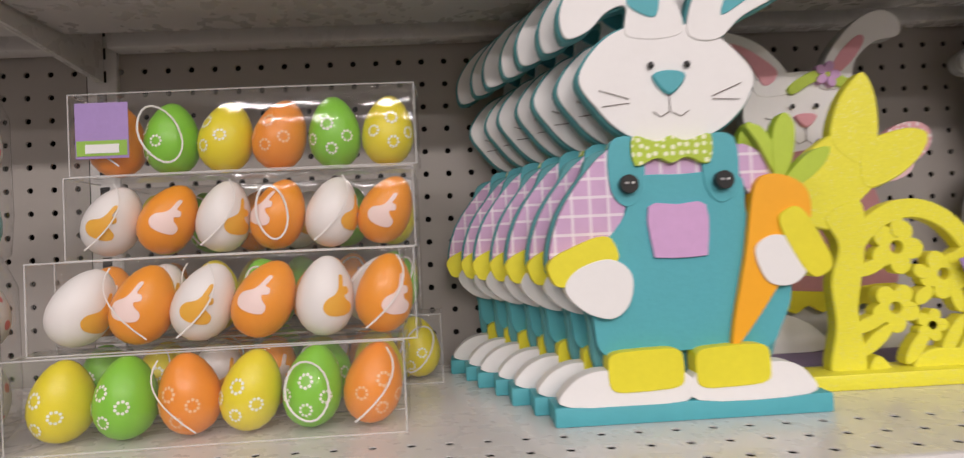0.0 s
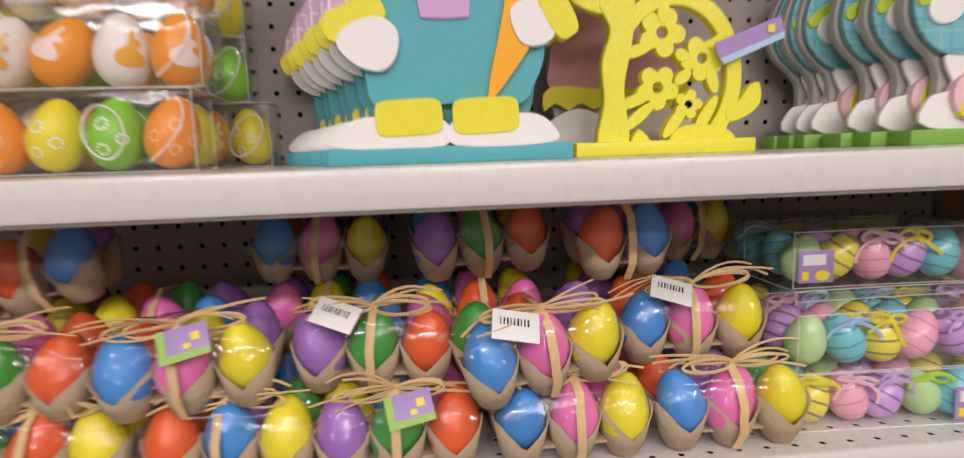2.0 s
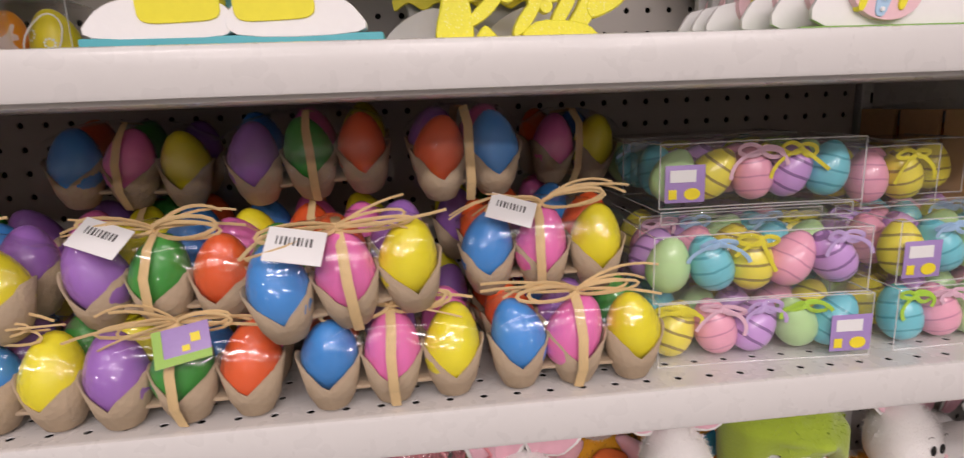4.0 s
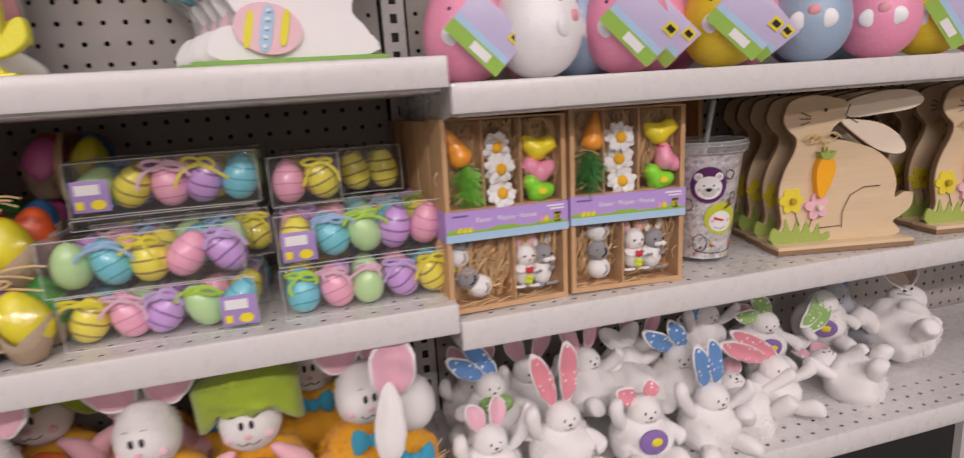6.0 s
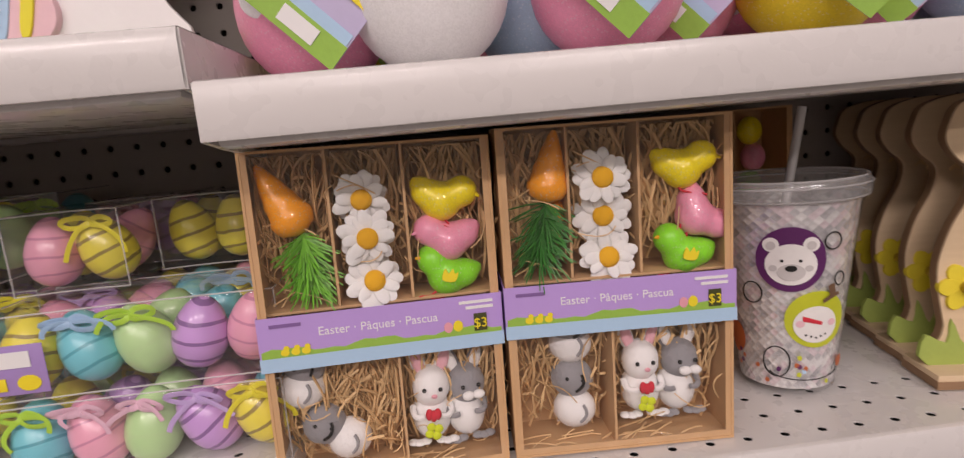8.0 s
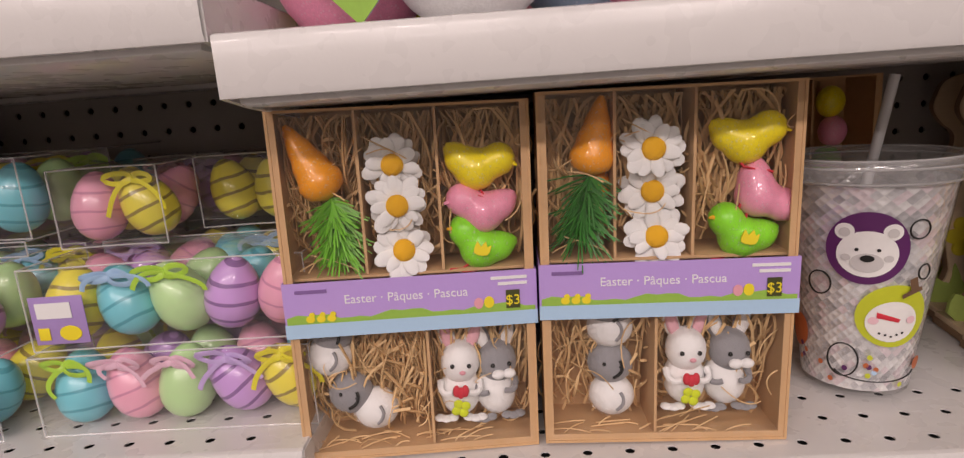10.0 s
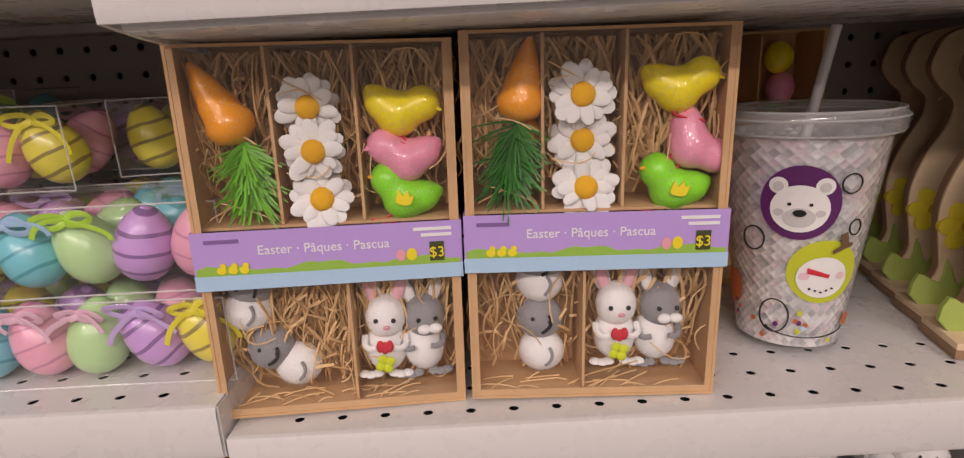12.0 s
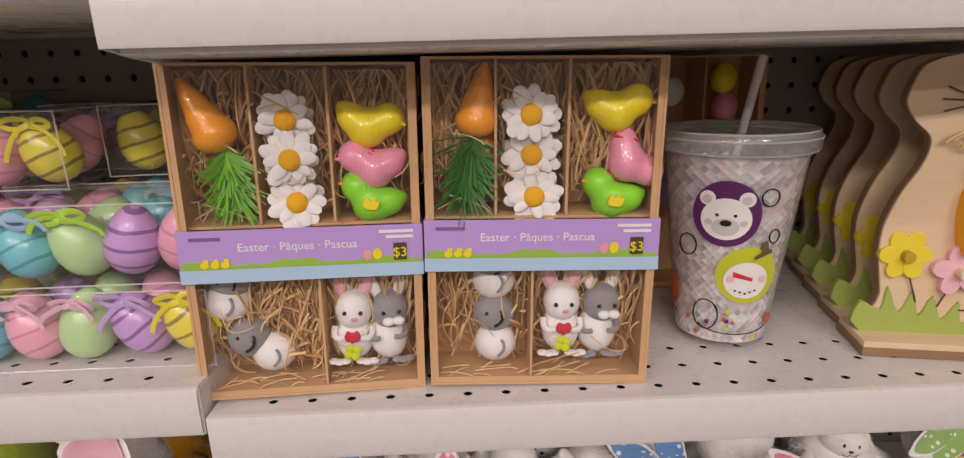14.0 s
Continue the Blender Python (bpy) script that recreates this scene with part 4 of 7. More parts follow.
def egg_row_box(at, kinds, rz=0.0, label="clear box of six decorated plastic eggs", tag=False, seed=0):
    rnd = random.Random(seed)
    o = thing("egg_box", label, "egg box", at, "boxes of six eggs", rz)
    W, D, H = 0.272, 0.049, 0.0650
    film_box(o, W, D, H)
    for i, k in enumerate(kinds):
        e = share("egg", EGG6[k], o, pose(0.0245 + i * 0.0446, 0.024, 0.0315, rnd.uniform(-8, 8), rnd.uniform(6, 30) if k in "wo" else rnd.uniform(-14, 16), 0) @ pose(0, 0, 0, 0, 0, rnd.uniform(-40, 40)))
        share(PRINT6[k].name, PRINT6[k], e, Matrix())
    bm = bmesh.new()
    for i in range(len(kinds)):
        if rnd.random() < 0.6:
            x = 0.0245 + i * 0.0446
            s = rnd.choice((-1, 1))
            if rnd.random() < .6:
                a0, rx, rz = rnd.uniform(-.3, .5), rnd.uniform(.012, .017), rnd.uniform(.020, .026)
                add_tube(bm, [(x + rx * math.cos(q * .3) + a0 * rz * math.sin(q * .3), .0028 + .001 * math.sin(q), .032 + rz * math.sin(q * .3)) for q in range(22)], 0.0009, 5, flat=0.5)
            else:
                add_tube(bm, arc((x - .012 * s, .003, .008), (x + .012 * s, .003, .060), (0.014 * s, -0.001, 0.002), 9), 0.0007, 5, flat=0.5)
    part("ribbon", bm, RIBBON, o, "white hanging ribbon loops") if bm.verts else bm.free()
    if tag:
        t = part("label_card", box_bm(.006, .047, -.0012, -.0006, .014, .058), CARD, o, "lilac and green label")
        part("label_strip", box_bm(.007, .046, -.0017, -.0013, .016, .028), CARDGREEN, t)
        part("barcode", box_bm(.014, .040, -.0022, -.0018, .018, .025), CARDWHITE, t)
    return o

STACK = ("pgypgy", "wowowo", "wowowo", "ygpygp")
STEP = 0.0658
for i, kinds in enumerate(STACK[::-1]):
    egg_row_box((-0.328 + (0.0, 0.010, 0.008, 0.012)[i], (0.088, 0.098, 0.144, 0.146)[i], A_Z + 0.001 + i * STEP), kinds, (1.5, -0.5, 1.0, -0.5)[i], tag=(i == 3), seed=i)
for i, kinds in enumerate(("gywogy", "owygow")):
    egg_row_box((-0.334, 0.152, A_Z + 0.001 + i * STEP), kinds, 0.5, seed=10 + i)
for i, kinds in enumerate(("wogwoy", "owygog", "ygowgy")):
    egg_row_box((-0.306 - .018 * (i > 0), 0.232, A_Z + 0.001 + i * STEP), kinds, 1.0, seed=20 + i)

def egg_bag(at, mats, label, seed):
    """A hanging clear bag of large eggs, one above another."""
    o = thing("egg_bag", label, "egg bag", at, "hanging egg bags")
    n = len(mats)
    for i, mt in enumerate(mats):
        part("egg", egg_bm(0.066, 0.024), mt, o).matrix_local = pose(0.0, 0, 0.036 + i * 0.062, 6 * (-1) ** i, 9 * (-1) ** i, 40 * i)
    bm = bmesh.new()
    h = 0.062 * n + 0.02
    prof = [(0.020, 0.0), (0.029, 0.01), (0.031, 0.04), (0.030, h - 0.03), (0.020, h - 0.005), (0.008, h)]
    f = part("bag", lathe(prof, 18), FILM, o, "clear crinkled bag")
    f.visible_shadow = False
    return o

egg_bag((-0.352, 0.07, A_Z + 0.001), (SPECK_EGG, SPECK_EGG, ), "clear bag of speckled white eggs", 1)
egg_bag((-0.41, 0.05, A_Z + 0.001), (SPECK_EGG, YELLOW_EGG), "clear bag of speckled and yellow eggs", 2)
egg_bag((-0.378, 0.12, A_Z + 0.130), (TEAL_EGG, SPECK_EGG), "clear bag of teal and red-flowered eggs", 3)
egg_bag((-0.375, 0.12, A_Z + 0.001), (SPECK_EGG, SPECK_EGG), "clear bag of speckled eggs under another bag", 5)
egg_bag((-0.43, 0.10, A_Z + 0.001), (SPECK_EGG, TEAL_EGG, TEAL_EGG, SPECK_EGG), "clear bag of teal and white eggs", 4)

# ---------------------------------------------------------------- egg cartons
def foil_egg(name, col):
    """A glossy dyed egg under crinkled cellophane."""
    m, nt, b = base_mat(name)
    vec = coords(nt)
    c = mix_col(nt, noise_out(nt, vec, 45, 5), tuple(v * 0.8 for v in col), tuple(min(1, v * 1.15) for v in col))
    nt.links.new(c, b.inputs["Base Color"])
    b.inputs["Roughness"].default_value = 0.45
    b.inputs["Coat Weight"].default_value = 0.9
    b.inputs["Coat Roughness"].default_value = 0.08
    v = nt.nodes.new("ShaderNodeTexVoronoi")
    v.inputs["Scale"].default_value = 110
    v.feature = "DISTANCE_TO_EDGE"
    nt.links.new(vec, v.inputs["Vector"])
    bp = nt.nodes.new("ShaderNodeBump")
    bp.inputs["Strength"].default_value, bp.inputs["Distance"].default_value = 0.9, 0.003
    nt.links.new(v.outputs[0], bp.inputs["Height"])
    nt.links.new(bp.outputs[0], b.inputs["Coat Normal"])
    return m

CART = {"b": foil_egg("blue_foil_egg", (0.06, 0.30, 0.78)), "p": foil_egg("pink_foil_egg", (0.90, 0.19, 0.52)), "y": foil_egg("yellow_foil_egg", (0.90, 0.78, 0.02)),
        "r": foil_egg("red_foil_egg", (0.84, 0.12, 0.025)), "g": foil_egg("green_foil_egg", (0.05, 0.34, 0.05)), "v": foil_egg("violet_foil_egg", (0.36, 0.16, 0.56))}
CARTEGG = {k: egg_mesh("egg", 0.060, 0.0208, v) for k, v in CART.items()}

def cup_mesh(seed, r=0.0242):
    """One torn-edged pulp cup: a flared wall whose rim rises to points beside the egg and dips before it."""
    rnd = random.Random(seed)
    bm = bmesh.new()
    n = 28
    rim, turn = [], [2 * math.pi * i / n for i in range(n)]
    for a in turn:
        rim.append(0.0222 + 0.0215 * abs(math.cos(a)) ** 1.05 + rnd.uniform(-0.0013, 0.0013))
    flare = [0.0190 + (r - 0.0190) * min(1, q / 0.03) for q in rim]
    def ring(radius, heights):
        return [bm.verts.new((radius[i] * math.cos(a), radius[i] * math.sin(a), heights[i])) for i, a in enumerate(turn)]
    low = [min(0.013, q * .7) for q in rim]
    rings = [ring([.0085] * n, [0.0] * n), ring([.0122] * n, [0.0022] * n), ring([.0178] * n, low), ring(flare, rim), ring([q - .0018 for q in flare], [q - .0006 for q in rim]), ring([.0158] * n, low), ring([.0085] * n, [.0030] * n)]
    for a, b in zip(rings, rings[1:]):
        for i in range(n): bm.faces.new((a[i], a[(i + 1) % n], b[(i + 1) % n], b[i]))
    bm.faces.new(rings[0][::-1])
    bm.faces.new(rings[-1])
    me = bpy.data.meshes.new("cup")
    bm.to_mesh(me)
    bm.free()
    me.materials.append(PULP)
    me.polygons.foreach_set("use_smooth", [True] * len(me.polygons))
    return me

CUPS = [cup_mesh(k) for k in range(5)]

def raffia_tie(x, y, z, rnd, spread=0.052, strands=7):
    """A loose bow of flat raffia strands: two sheaves of loops and some tails."""
    bm = bmesh.new()
    for s in range(strands):
        side = 1 if s % 2 else -1
        e = (x + side * spread * rnd.uniform(0.7, 1.45), y + rnd.uniform(-0.022, 0.012), z + rnd.uniform(-0.012, 0.014))
        add_tube(bm, arc((x, y, z), e, (0, rnd.uniform(-0.010, 0.004), rnd.uniform(0.001, 0.012)), 7), rnd.uniform(.0009, .0018), 5, 0.75, 0.28)
    for side in (-1, 1):
        for k in range(2):
            w, h = rnd.uniform(.036, .052), rnd.uniform(.004, .009)
            lift = rnd.uniform(-.003, .008)
            p = [(x + side * w * (1 - math.cos(q * math.pi / 7)) / 2, y - .007 * math.sin(q * math.pi / 14) - .002 * k, z + h * math.sin(q * 2 * math.pi / 14) + lift * (1 - math.cos(q * math.pi / 7)) / 2) for q in range(15)]
            add_tube(bm, p, rnd.uniform(.0011, .0017), 5, 1.0, 0.3)
    return bm

def egg_carton(at, front, back, rz=0.0, seed=0, tag="", rx=0.0, ry=0.0):
    rnd = random.Random(100 + seed)
    cols = len(front)
    o = thing("egg_carton", "grey-brown pulp carton of bright eggs tied with raffia", "egg carton", at, "raffia-tied egg cartons", rz, rx, ry)
    bm = bmesh.new()
    px = 0.0447
    x0 = -(cols - 1) * px / 2
    add_box(bm, x0 - .004, -x0 + .004, 0.020, 0.032 + px, 0.013, 0.016, bevel=.001)
    tray = part("tray", bm, PULP, o, "torn-edged moulded pulp tray")
    for i in range(cols):
        for j in range(2): share("cup", rnd.choice(CUPS), tray, pose(x0 + i * px, 0.026 + j * px, 0))
    for j, row in enumerate((front, back)):
        for i, k in enumerate(row):
            share("egg", CARTEGG[k], o, pose(x0 + i * px + rnd.uniform(-.001, .001), 0.026 + j * px, 0.0405, rnd.uniform(2, 20), rnd.uniform(-20, 20), rnd.uniform(0, 360)))
    bm = raffia_tie(0.0, 0.026, 0.073, rnd) if seed < 12 else bmesh.new()
    tx = (0.0 if cols == 3 else -0.002) + rnd.uniform(-.004, .004)
    for dx in (rnd.uniform(-.002, .002),):
        pts = [(tx + dx, 0.03, 0.074), (tx + dx, 0.010, 0.063), (tx + dx * 1.8, 0.0005, 0.044), (tx + dx * 1.5, 0.000, 0.02), (tx + dx, 0.012, 0.001)]
        add_tube(bm, pts, 0.0036, 6, 1.0, 0.14)
        pts = [(tx + dx, 0.03, 0.074), (tx + dx, 0.075, 0.066), (tx + dx, 0.096, 0.045), (tx + dx, 0.088, 0.003)]
        add_tube(bm, pts, 0.0036, 6, 1.0, 0.14)
    part("raffia_bow", bm, RAFFIA, o, "pale raffia tie with a bow")
    if seed < 12 or seed > 21:
        bm = bmesh.new()
        prof = [(.000, .018), (-.0012, .029), (-.0015, .040), (.0005, .050), (.004, .060), (.009, .067), (.016, .0725), (.026, .0738), (.036, .0745), (.048, .0735), (.060, .072), (.082, .064)]
        wd = -x0 + .024
        grid = []
        for i in range(31):
            x = -wd + 2 * wd * i / 30
            e = 1 - .22 * abs(x / wd) ** 3
            grid.append([bm.verts.new((x, y * e + (1 - e) * .03 + .0028 * noise.noise(Vector((x * 85, (y + z) * 95, seed))), z * e + .0028 * noise.noise(Vector((x * 95, (z - y) * 85, seed + 9))))) for y, z in prof])
        for a, b in zip(grid, grid[1:]):
            for j in range(len(prof) - 1): bm.faces.new((a[j], b[j], b[j + 1], a[j + 1]))
        w = part("cellophane", bm, WRAP, o, "crinkled clear cellophane")
        w.visible_shadow = False
    if tag:
        m = pose(-0.026, 0.006, 0.073, 36, 16, -12) if tag == "white" else pose(0.010, 0.000, 0.066, 58, -10, 4)
        bm = box_bm(-.018, .018, -.0125, .0125, 0, .0007, bevel=.0003, m=m)
        t = part("tag", bm, CARDWHITE if tag == "white" else CARD, o, "white barcode tag" if tag == "white" else "lilac and green printed tag")
        bm = bmesh.new()
        if tag == "white":
            for k in range(9): add_box(bm, -.012 + k * .0026, -.0113 + k * .0026 + (k % 3) * .0003, .000, .006, .0008, .0011, m=m)
            part("barcode", bm, BLACKP, t)
        else:
            add_box(bm, -.018, .018, -.0125, -.007, .0008, .0012, m=m)
            add_box(bm, -.018, -.012, -.007, .0125, .0008, .0012, m=m)
            part("green_edge", bm, CARDGREEN, t)
            bm = bmesh.new()
            add_box(bm, .006, .012, .000, .006, .0008, .0012, m=m)
            add_box(bm, .000, .005, -.005, -.001, .0009, .0013, m=m)
            part("print_mark", bm, CARDYEL, t)
    return o

CARTONS = [  # x, y, z, front, back, yaw, pitch, roll, tag
    (-.335, .050, 0, "vpr", "bvy", 3, 0, 0, ""), (-.186, .045, 0, "gry", "bvy", 2, 0, 0, ""), (-.040, .040, 0, "rby", "rvg", -2, 0, 0, ""), (.095, .034, 0, "vgr", "ybp", 2, 0, 0, "lilac"), (.240, .036, 0, "bpy", "rvp", 3, 0, 0, ""), (.378, .040, 0, "bpy", "rvg", -1, 0, 0, ""),
    (-.345, .080, .062, "vbr", "gyp", 4, 4, 2, ""), (-.208, .045, .062, "vgr", "bpr", 4, 5, 2, ""), (-.064, .040, .062, "bpy", "ryv", 5, 4, -2, "lilac"), (.073, .066, .060, "vgr", "ybp", -3, 4, 1, "white"), (.220, .030, .061, "bpy", "grv", 9, 8, -7, "white"), (.362, .085, .060, "bpy", "rvr", -3, 3, -1, "white"),
    (-.27, .150, 0, "ygr", "bpv", 0, 0, 0, ""), (-.12, .145, 0, "pvb", "rgy", 0, 0, 0, ""), (.03, .142, 0, "bpy", "gvr", 0, 0, 0, ""), (.175, .142, 0, "rgv", "bpy", 0, 0, 0, ""), (.33, .148, 0, "vrb", "ygp", 0, 0, 0, ""),
    (-.28, .185, .062, "bpy", "rgv", 2, 0, 0, ""), (-.13, .150, .064, "ypb", "rgv", -2, 3, 0, ""), (.02, .180, .064, "pyb", "vgr", 2, 3, 0, ""), (.17, .140, .064, "yrp", "bpy", 0, 3, 0, ""), (.345, .190, .064, "vrb", "ygp", 0, 3, 0, ""),
    (-.195, .115, .133, "rb", "yv", 6, 6, -12, ""), (.016, .178, .131, "bpy", "rgv", 3, 8, 3, ""), (.179, .145, .135, "vgr", "bpy", 3, 10, -3, ""), (.309, .112, .134, "rb", "vp", 5, 10, -2, ""), (.425, .215, .128, "py", "rb", 10, 6, 4, "")]
for i, (x, y, z, f, b, rz, rx, ry, tg) in enumerate(CARTONS):
    egg_carton((x, y, D_Z + 0.001 + z), f, b, rz, i, tg, rx=rx, ry=ry)

# ---------------------------------------------------------------- pastel eggs in clear boxes
PASTEL = {"y": striped("yellow_striped_egg", (0.86, 0.76, 0.08), (0.24, 0.17, 0.06), 84, 0.19), "p": striped("pink_striped_egg", (0.90, 0.42, 0.56), (0.60, 0.24, 0.38), 84, 0.13),
          "v": striped("violet_striped_egg", (0.62, 0.36, 0.76), (0.20, 0.09, 0.28), 84, 0.20), "t": striped("turquoise_striped_egg", (0.18, 0.60, 0.70), (0.06, 0.34, 0.42), 84, 0.16),
          "g": striped("green_pearl_egg", (0.50, 0.76, 0.36), (0.50, 0.70, 0.36), 75, 0.06)}
PASEGG = {k: egg_mesh("egg", 0.049, 0.0174, v) for k, v in PASTEL.items()}
BOWMAT = {"y": M("yellow_ribbon", (0.75, 0.68, 0.03), 0.4), "p": M("pink_ribbon", (0.78, 0.50, 0.62), 0.4), "v": M("lilac_ribbon", (0.55, 0.40, 0.72), 0.4), "t": M("blue_ribbon", (0.35, 0.55, 0.78), 0.4), "g": M("lime_ribbon", (0.42, 0.70, 0.05), 0.4)}

def pastel_box(at, kinds, rz=0.0, seed=0, tag=-1, rows=2, lean=0.0):
    rnd = random.Random(300 + seed)
    o = thing("egg_box", "clear plastic box of striped pastel eggs with ribbons", "egg box", at, "boxes of pastel eggs", rz)
    n = len(kinds)
    W, D, H = n * 0.0345 + 0.004, 0.036 * rows + 0.003, 0.053
    film_box(o, W, D, H)
    for j in range(rows):
        for i, k in enumerate(kinds if j == 0 else kinds[::-1]):
            share("egg", PASEGG[k], o, pose(0.019 + i * 0.0345, 0.019 + j * 0.036, 0.0258, rnd.uniform(-18, 18), rnd.uniform(-36, 36), 0) @ pose(0, 0, 0, 0, 0, rnd.uniform(0, 360)))
    for i, k in enumerate(kinds):
        if rnd.random() < 0.65:
            x, z = 0.019 + i * 0.0345, 0.045
            bm = bmesh.new()
            for s in (-1, 1):
                lx, lz, dr = rnd.uniform(.006, .010), rnd.uniform(.002, .005), rnd.uniform(-.5, .3)
                add_tube(bm, [(x + s * lx * (1 - math.cos(q * .524)), .004 + .0012 * math.sin(q * 1.05), z + lz * math.sin(q * .524) + dr * lx * (1 - math.cos(q * .524)) * .5) for q in range(13)], 0.0020, 5, 1, 0.25)
                add_tube(bm, arc((x, .004, z), (x + s * rnd.uniform(.008, .026), .0032, z - rnd.uniform(.006, .026)), (s * rnd.uniform(-.004, .008), -.001, rnd.uniform(.0, .005)), 9), 0.0018, 5, 1, 0.25)
            part("ribbon", bm, BOWMAT[k if rnd.random() < 0.6 else rnd.choice("ypgt")], o, "thin curled ribbon bow")
    if tag >= 0:
        x = 0.004 + tag * 0.0345
        t = part("label_card", box_bm(x, x + .034, -.0012, -.0006, .005, .036, bevel=.0002), CARD, o, "lilac printed label")
        part("barcode", box_bm(x + .004, x + .026, -.0018, -.0014, .022, .032), CARDWHITE, t)
        part("print_mark", box_bm(x + .003, x + .010, -.0018, -.0014, .008, .016, bevel=.0001), CARDYEL, t)
        bm = bmesh.new()
        add_slab(bm, oval(x + .023, .012, .007, .005, 16), -.0018, -.0014, .0002)
        part("print_mark", bm, CARDYEL, t)
    return o

pastel_box((0.448, 0.072, D_Z + .001), "ypvgt", -3, 1, 4)
pastel_box((0.442, 0.070, D_Z + .056), "gtypv", -2, 2)
pastel_box((0.462, 0.110, D_Z + .123), "gypvt", -2, 3, 0)
pastel_box((0.462, 0.150, D_Z + .056), "pvgty", 0, 8)
pastel_box((0.462, 0.195, D_Z + .123), "tvpyg", 0, 9)
pastel_box((0.450, 0.152, D_Z + .001), "tgypv", 0, 10)
pastel_box((0.649, 0.066, D_Z + .001), "tpgvy", 0, 4)
pastel_box((0.650, 0.072, D_Z + .056), "ytgvp", 1, 5, 0)
pastel_box((0.649, 0.145, D_Z + .001), "gyvpt", 0, 11)
pastel_box((0.652, 0.150, D_Z + .056), "vptyg", 0, 12)
pastel_box((0.648, 0.115, D_Z + .112), "py", 2, 6)
pastel_box((0.722, 0.165, D_Z + .112), "yy", 0, 7)
pastel_box((0.655, 0.20, D_Z + .112), "pv", 0, 13)
# a tray lying under the upper pastel box
tr = thing("egg_box", "flat clear box lying between pastel egg boxes", "egg box", (0.462, 0.105, D_Z + .111), "", 0)
film_box(tr, 0.17, 0.15, 0.010)

# ---------------------------------------------------------------- craft boxes
def daisy(o, x, y, z, r, turn=0.0, tilt=0.0):
    rnd = random.Random(int(x * 1e4 + z * 1e5))
    bm = bmesh.new()
    n = 10
    for layer, (rr, dy) in enumerate(((r, 0.0), (r * .86, -0.002))):
        for i in range(n):
            a = 2 * math.pi * (i + 0.5 * layer + rnd.uniform(-.22, .22)) / n + turn
            q = rr * rnd.uniform(.90, 1.06)
            m = Matrix.Rotation(-a, 4, "Y") @ Matrix.Rotation(radians(rnd.uniform(-14, 14)), 4, "Z")
            add_ball(bm, m @ Vector((q * .60, dy + rnd.uniform(-.001, .001), 0)), q * .42, (1, .17, rnd.uniform(.54, .68)), 10, 6, m)
    f = part("daisy", bm, PETAL, o, "white felt daisy")
    f.matrix_local = pose(x, y, z, tilt, 0, rnd.uniform(-12, 12))
    part("centre", add_ball(bmesh.new(), (0, -0.004, 0), r * .36, (1, .5, 1), 14, 8, None, .1), YOLK, f)
    return f

def carrot(o, tip, top, r, green, rnd, dark):
    tip, top = Vector(tip), Vector(top)
    ax = top - tip
    bm = bmesh.new()
    n, k = 14, 12
    side = ax.normalized().cross(Vector((0, 1, 0))).normalized()
    fw = side.cross(ax.normalized())
    rings = []
    for i in range(k + 1):
        t = i / k
        rr = r * (0.10 + 0.92 * min(1, t / .8) ** 0.75) * (1 if t < .8 else max(.25, math.sqrt(max(0, 1 - ((t - .8) / .2) ** 2)))) * (1 + .04 * math.sin(i * 2.3))
        p = tip + ax * t
        rings.append([bm.verts.new(p + side * rr * math.cos(2 * math.pi * j / n) + fw * rr * math.sin(2 * math.pi * j / n)) for j in range(n)])
    for a, b in zip(rings, rings[1:]):
        for j in range(n): bm.faces.new((a[j], a[(j + 1) % n], b[(j + 1) % n], b[j]))
    bm.faces.new(rings[0][::-1]), bm.faces.new(rings[-1])
    bmesh.ops.recalc_face_normals(bm, faces=bm.faces)
    c = part("carrot", bm, GCARROT, o, "glittered orange carrot")
    bm = bmesh.new()
    g = Vector(green)
    for i in range(260):
        t = rnd.random()
        s = top.lerp(g, t * .8)
        d = Vector((rnd.uniform(-1, 1), rnd.uniform(-.9, .3), rnd.uniform(-1.0, .1))).normalized()
        e = s + d * rnd.uniform(.006, .020) * (1.35 if dark else 1.15) + (g - top).normalized() * .004
        add_tube(bm, [s, s.lerp(e, .5) + Vector((0, -.001, .001)), e], 0.0008, 3, 0.5)
    part("carrot_leaves", bm, NEEDLE if dark else NEEDLELT, c, "green plastic carrot top")

def blob_bm(balls, soft, u=28, v=20):
    """One skin over several balls that melt into one another; the first holds the middle."""
    bm = bmesh.new()
    c0 = Vector(balls[0][0])
    res = bmesh.ops.create_uvsphere(bm, u_segments=u, v_segments=v, radius=1.0)
    def depth(p):
        return -soft * math.log(sum(math.exp(-((p - Vector(c)).length - r) / soft) for c, r in balls))
    for w in res["verts"]:
        d = w.co.normalized()
        lo, hi = 0.0, 0.06
        for _ in range(18):
            m = (lo + hi) / 2
            if depth(c0 + d * m) < 0: lo = m
            else: hi = m
        w.co = c0 + d * lo
    return bm

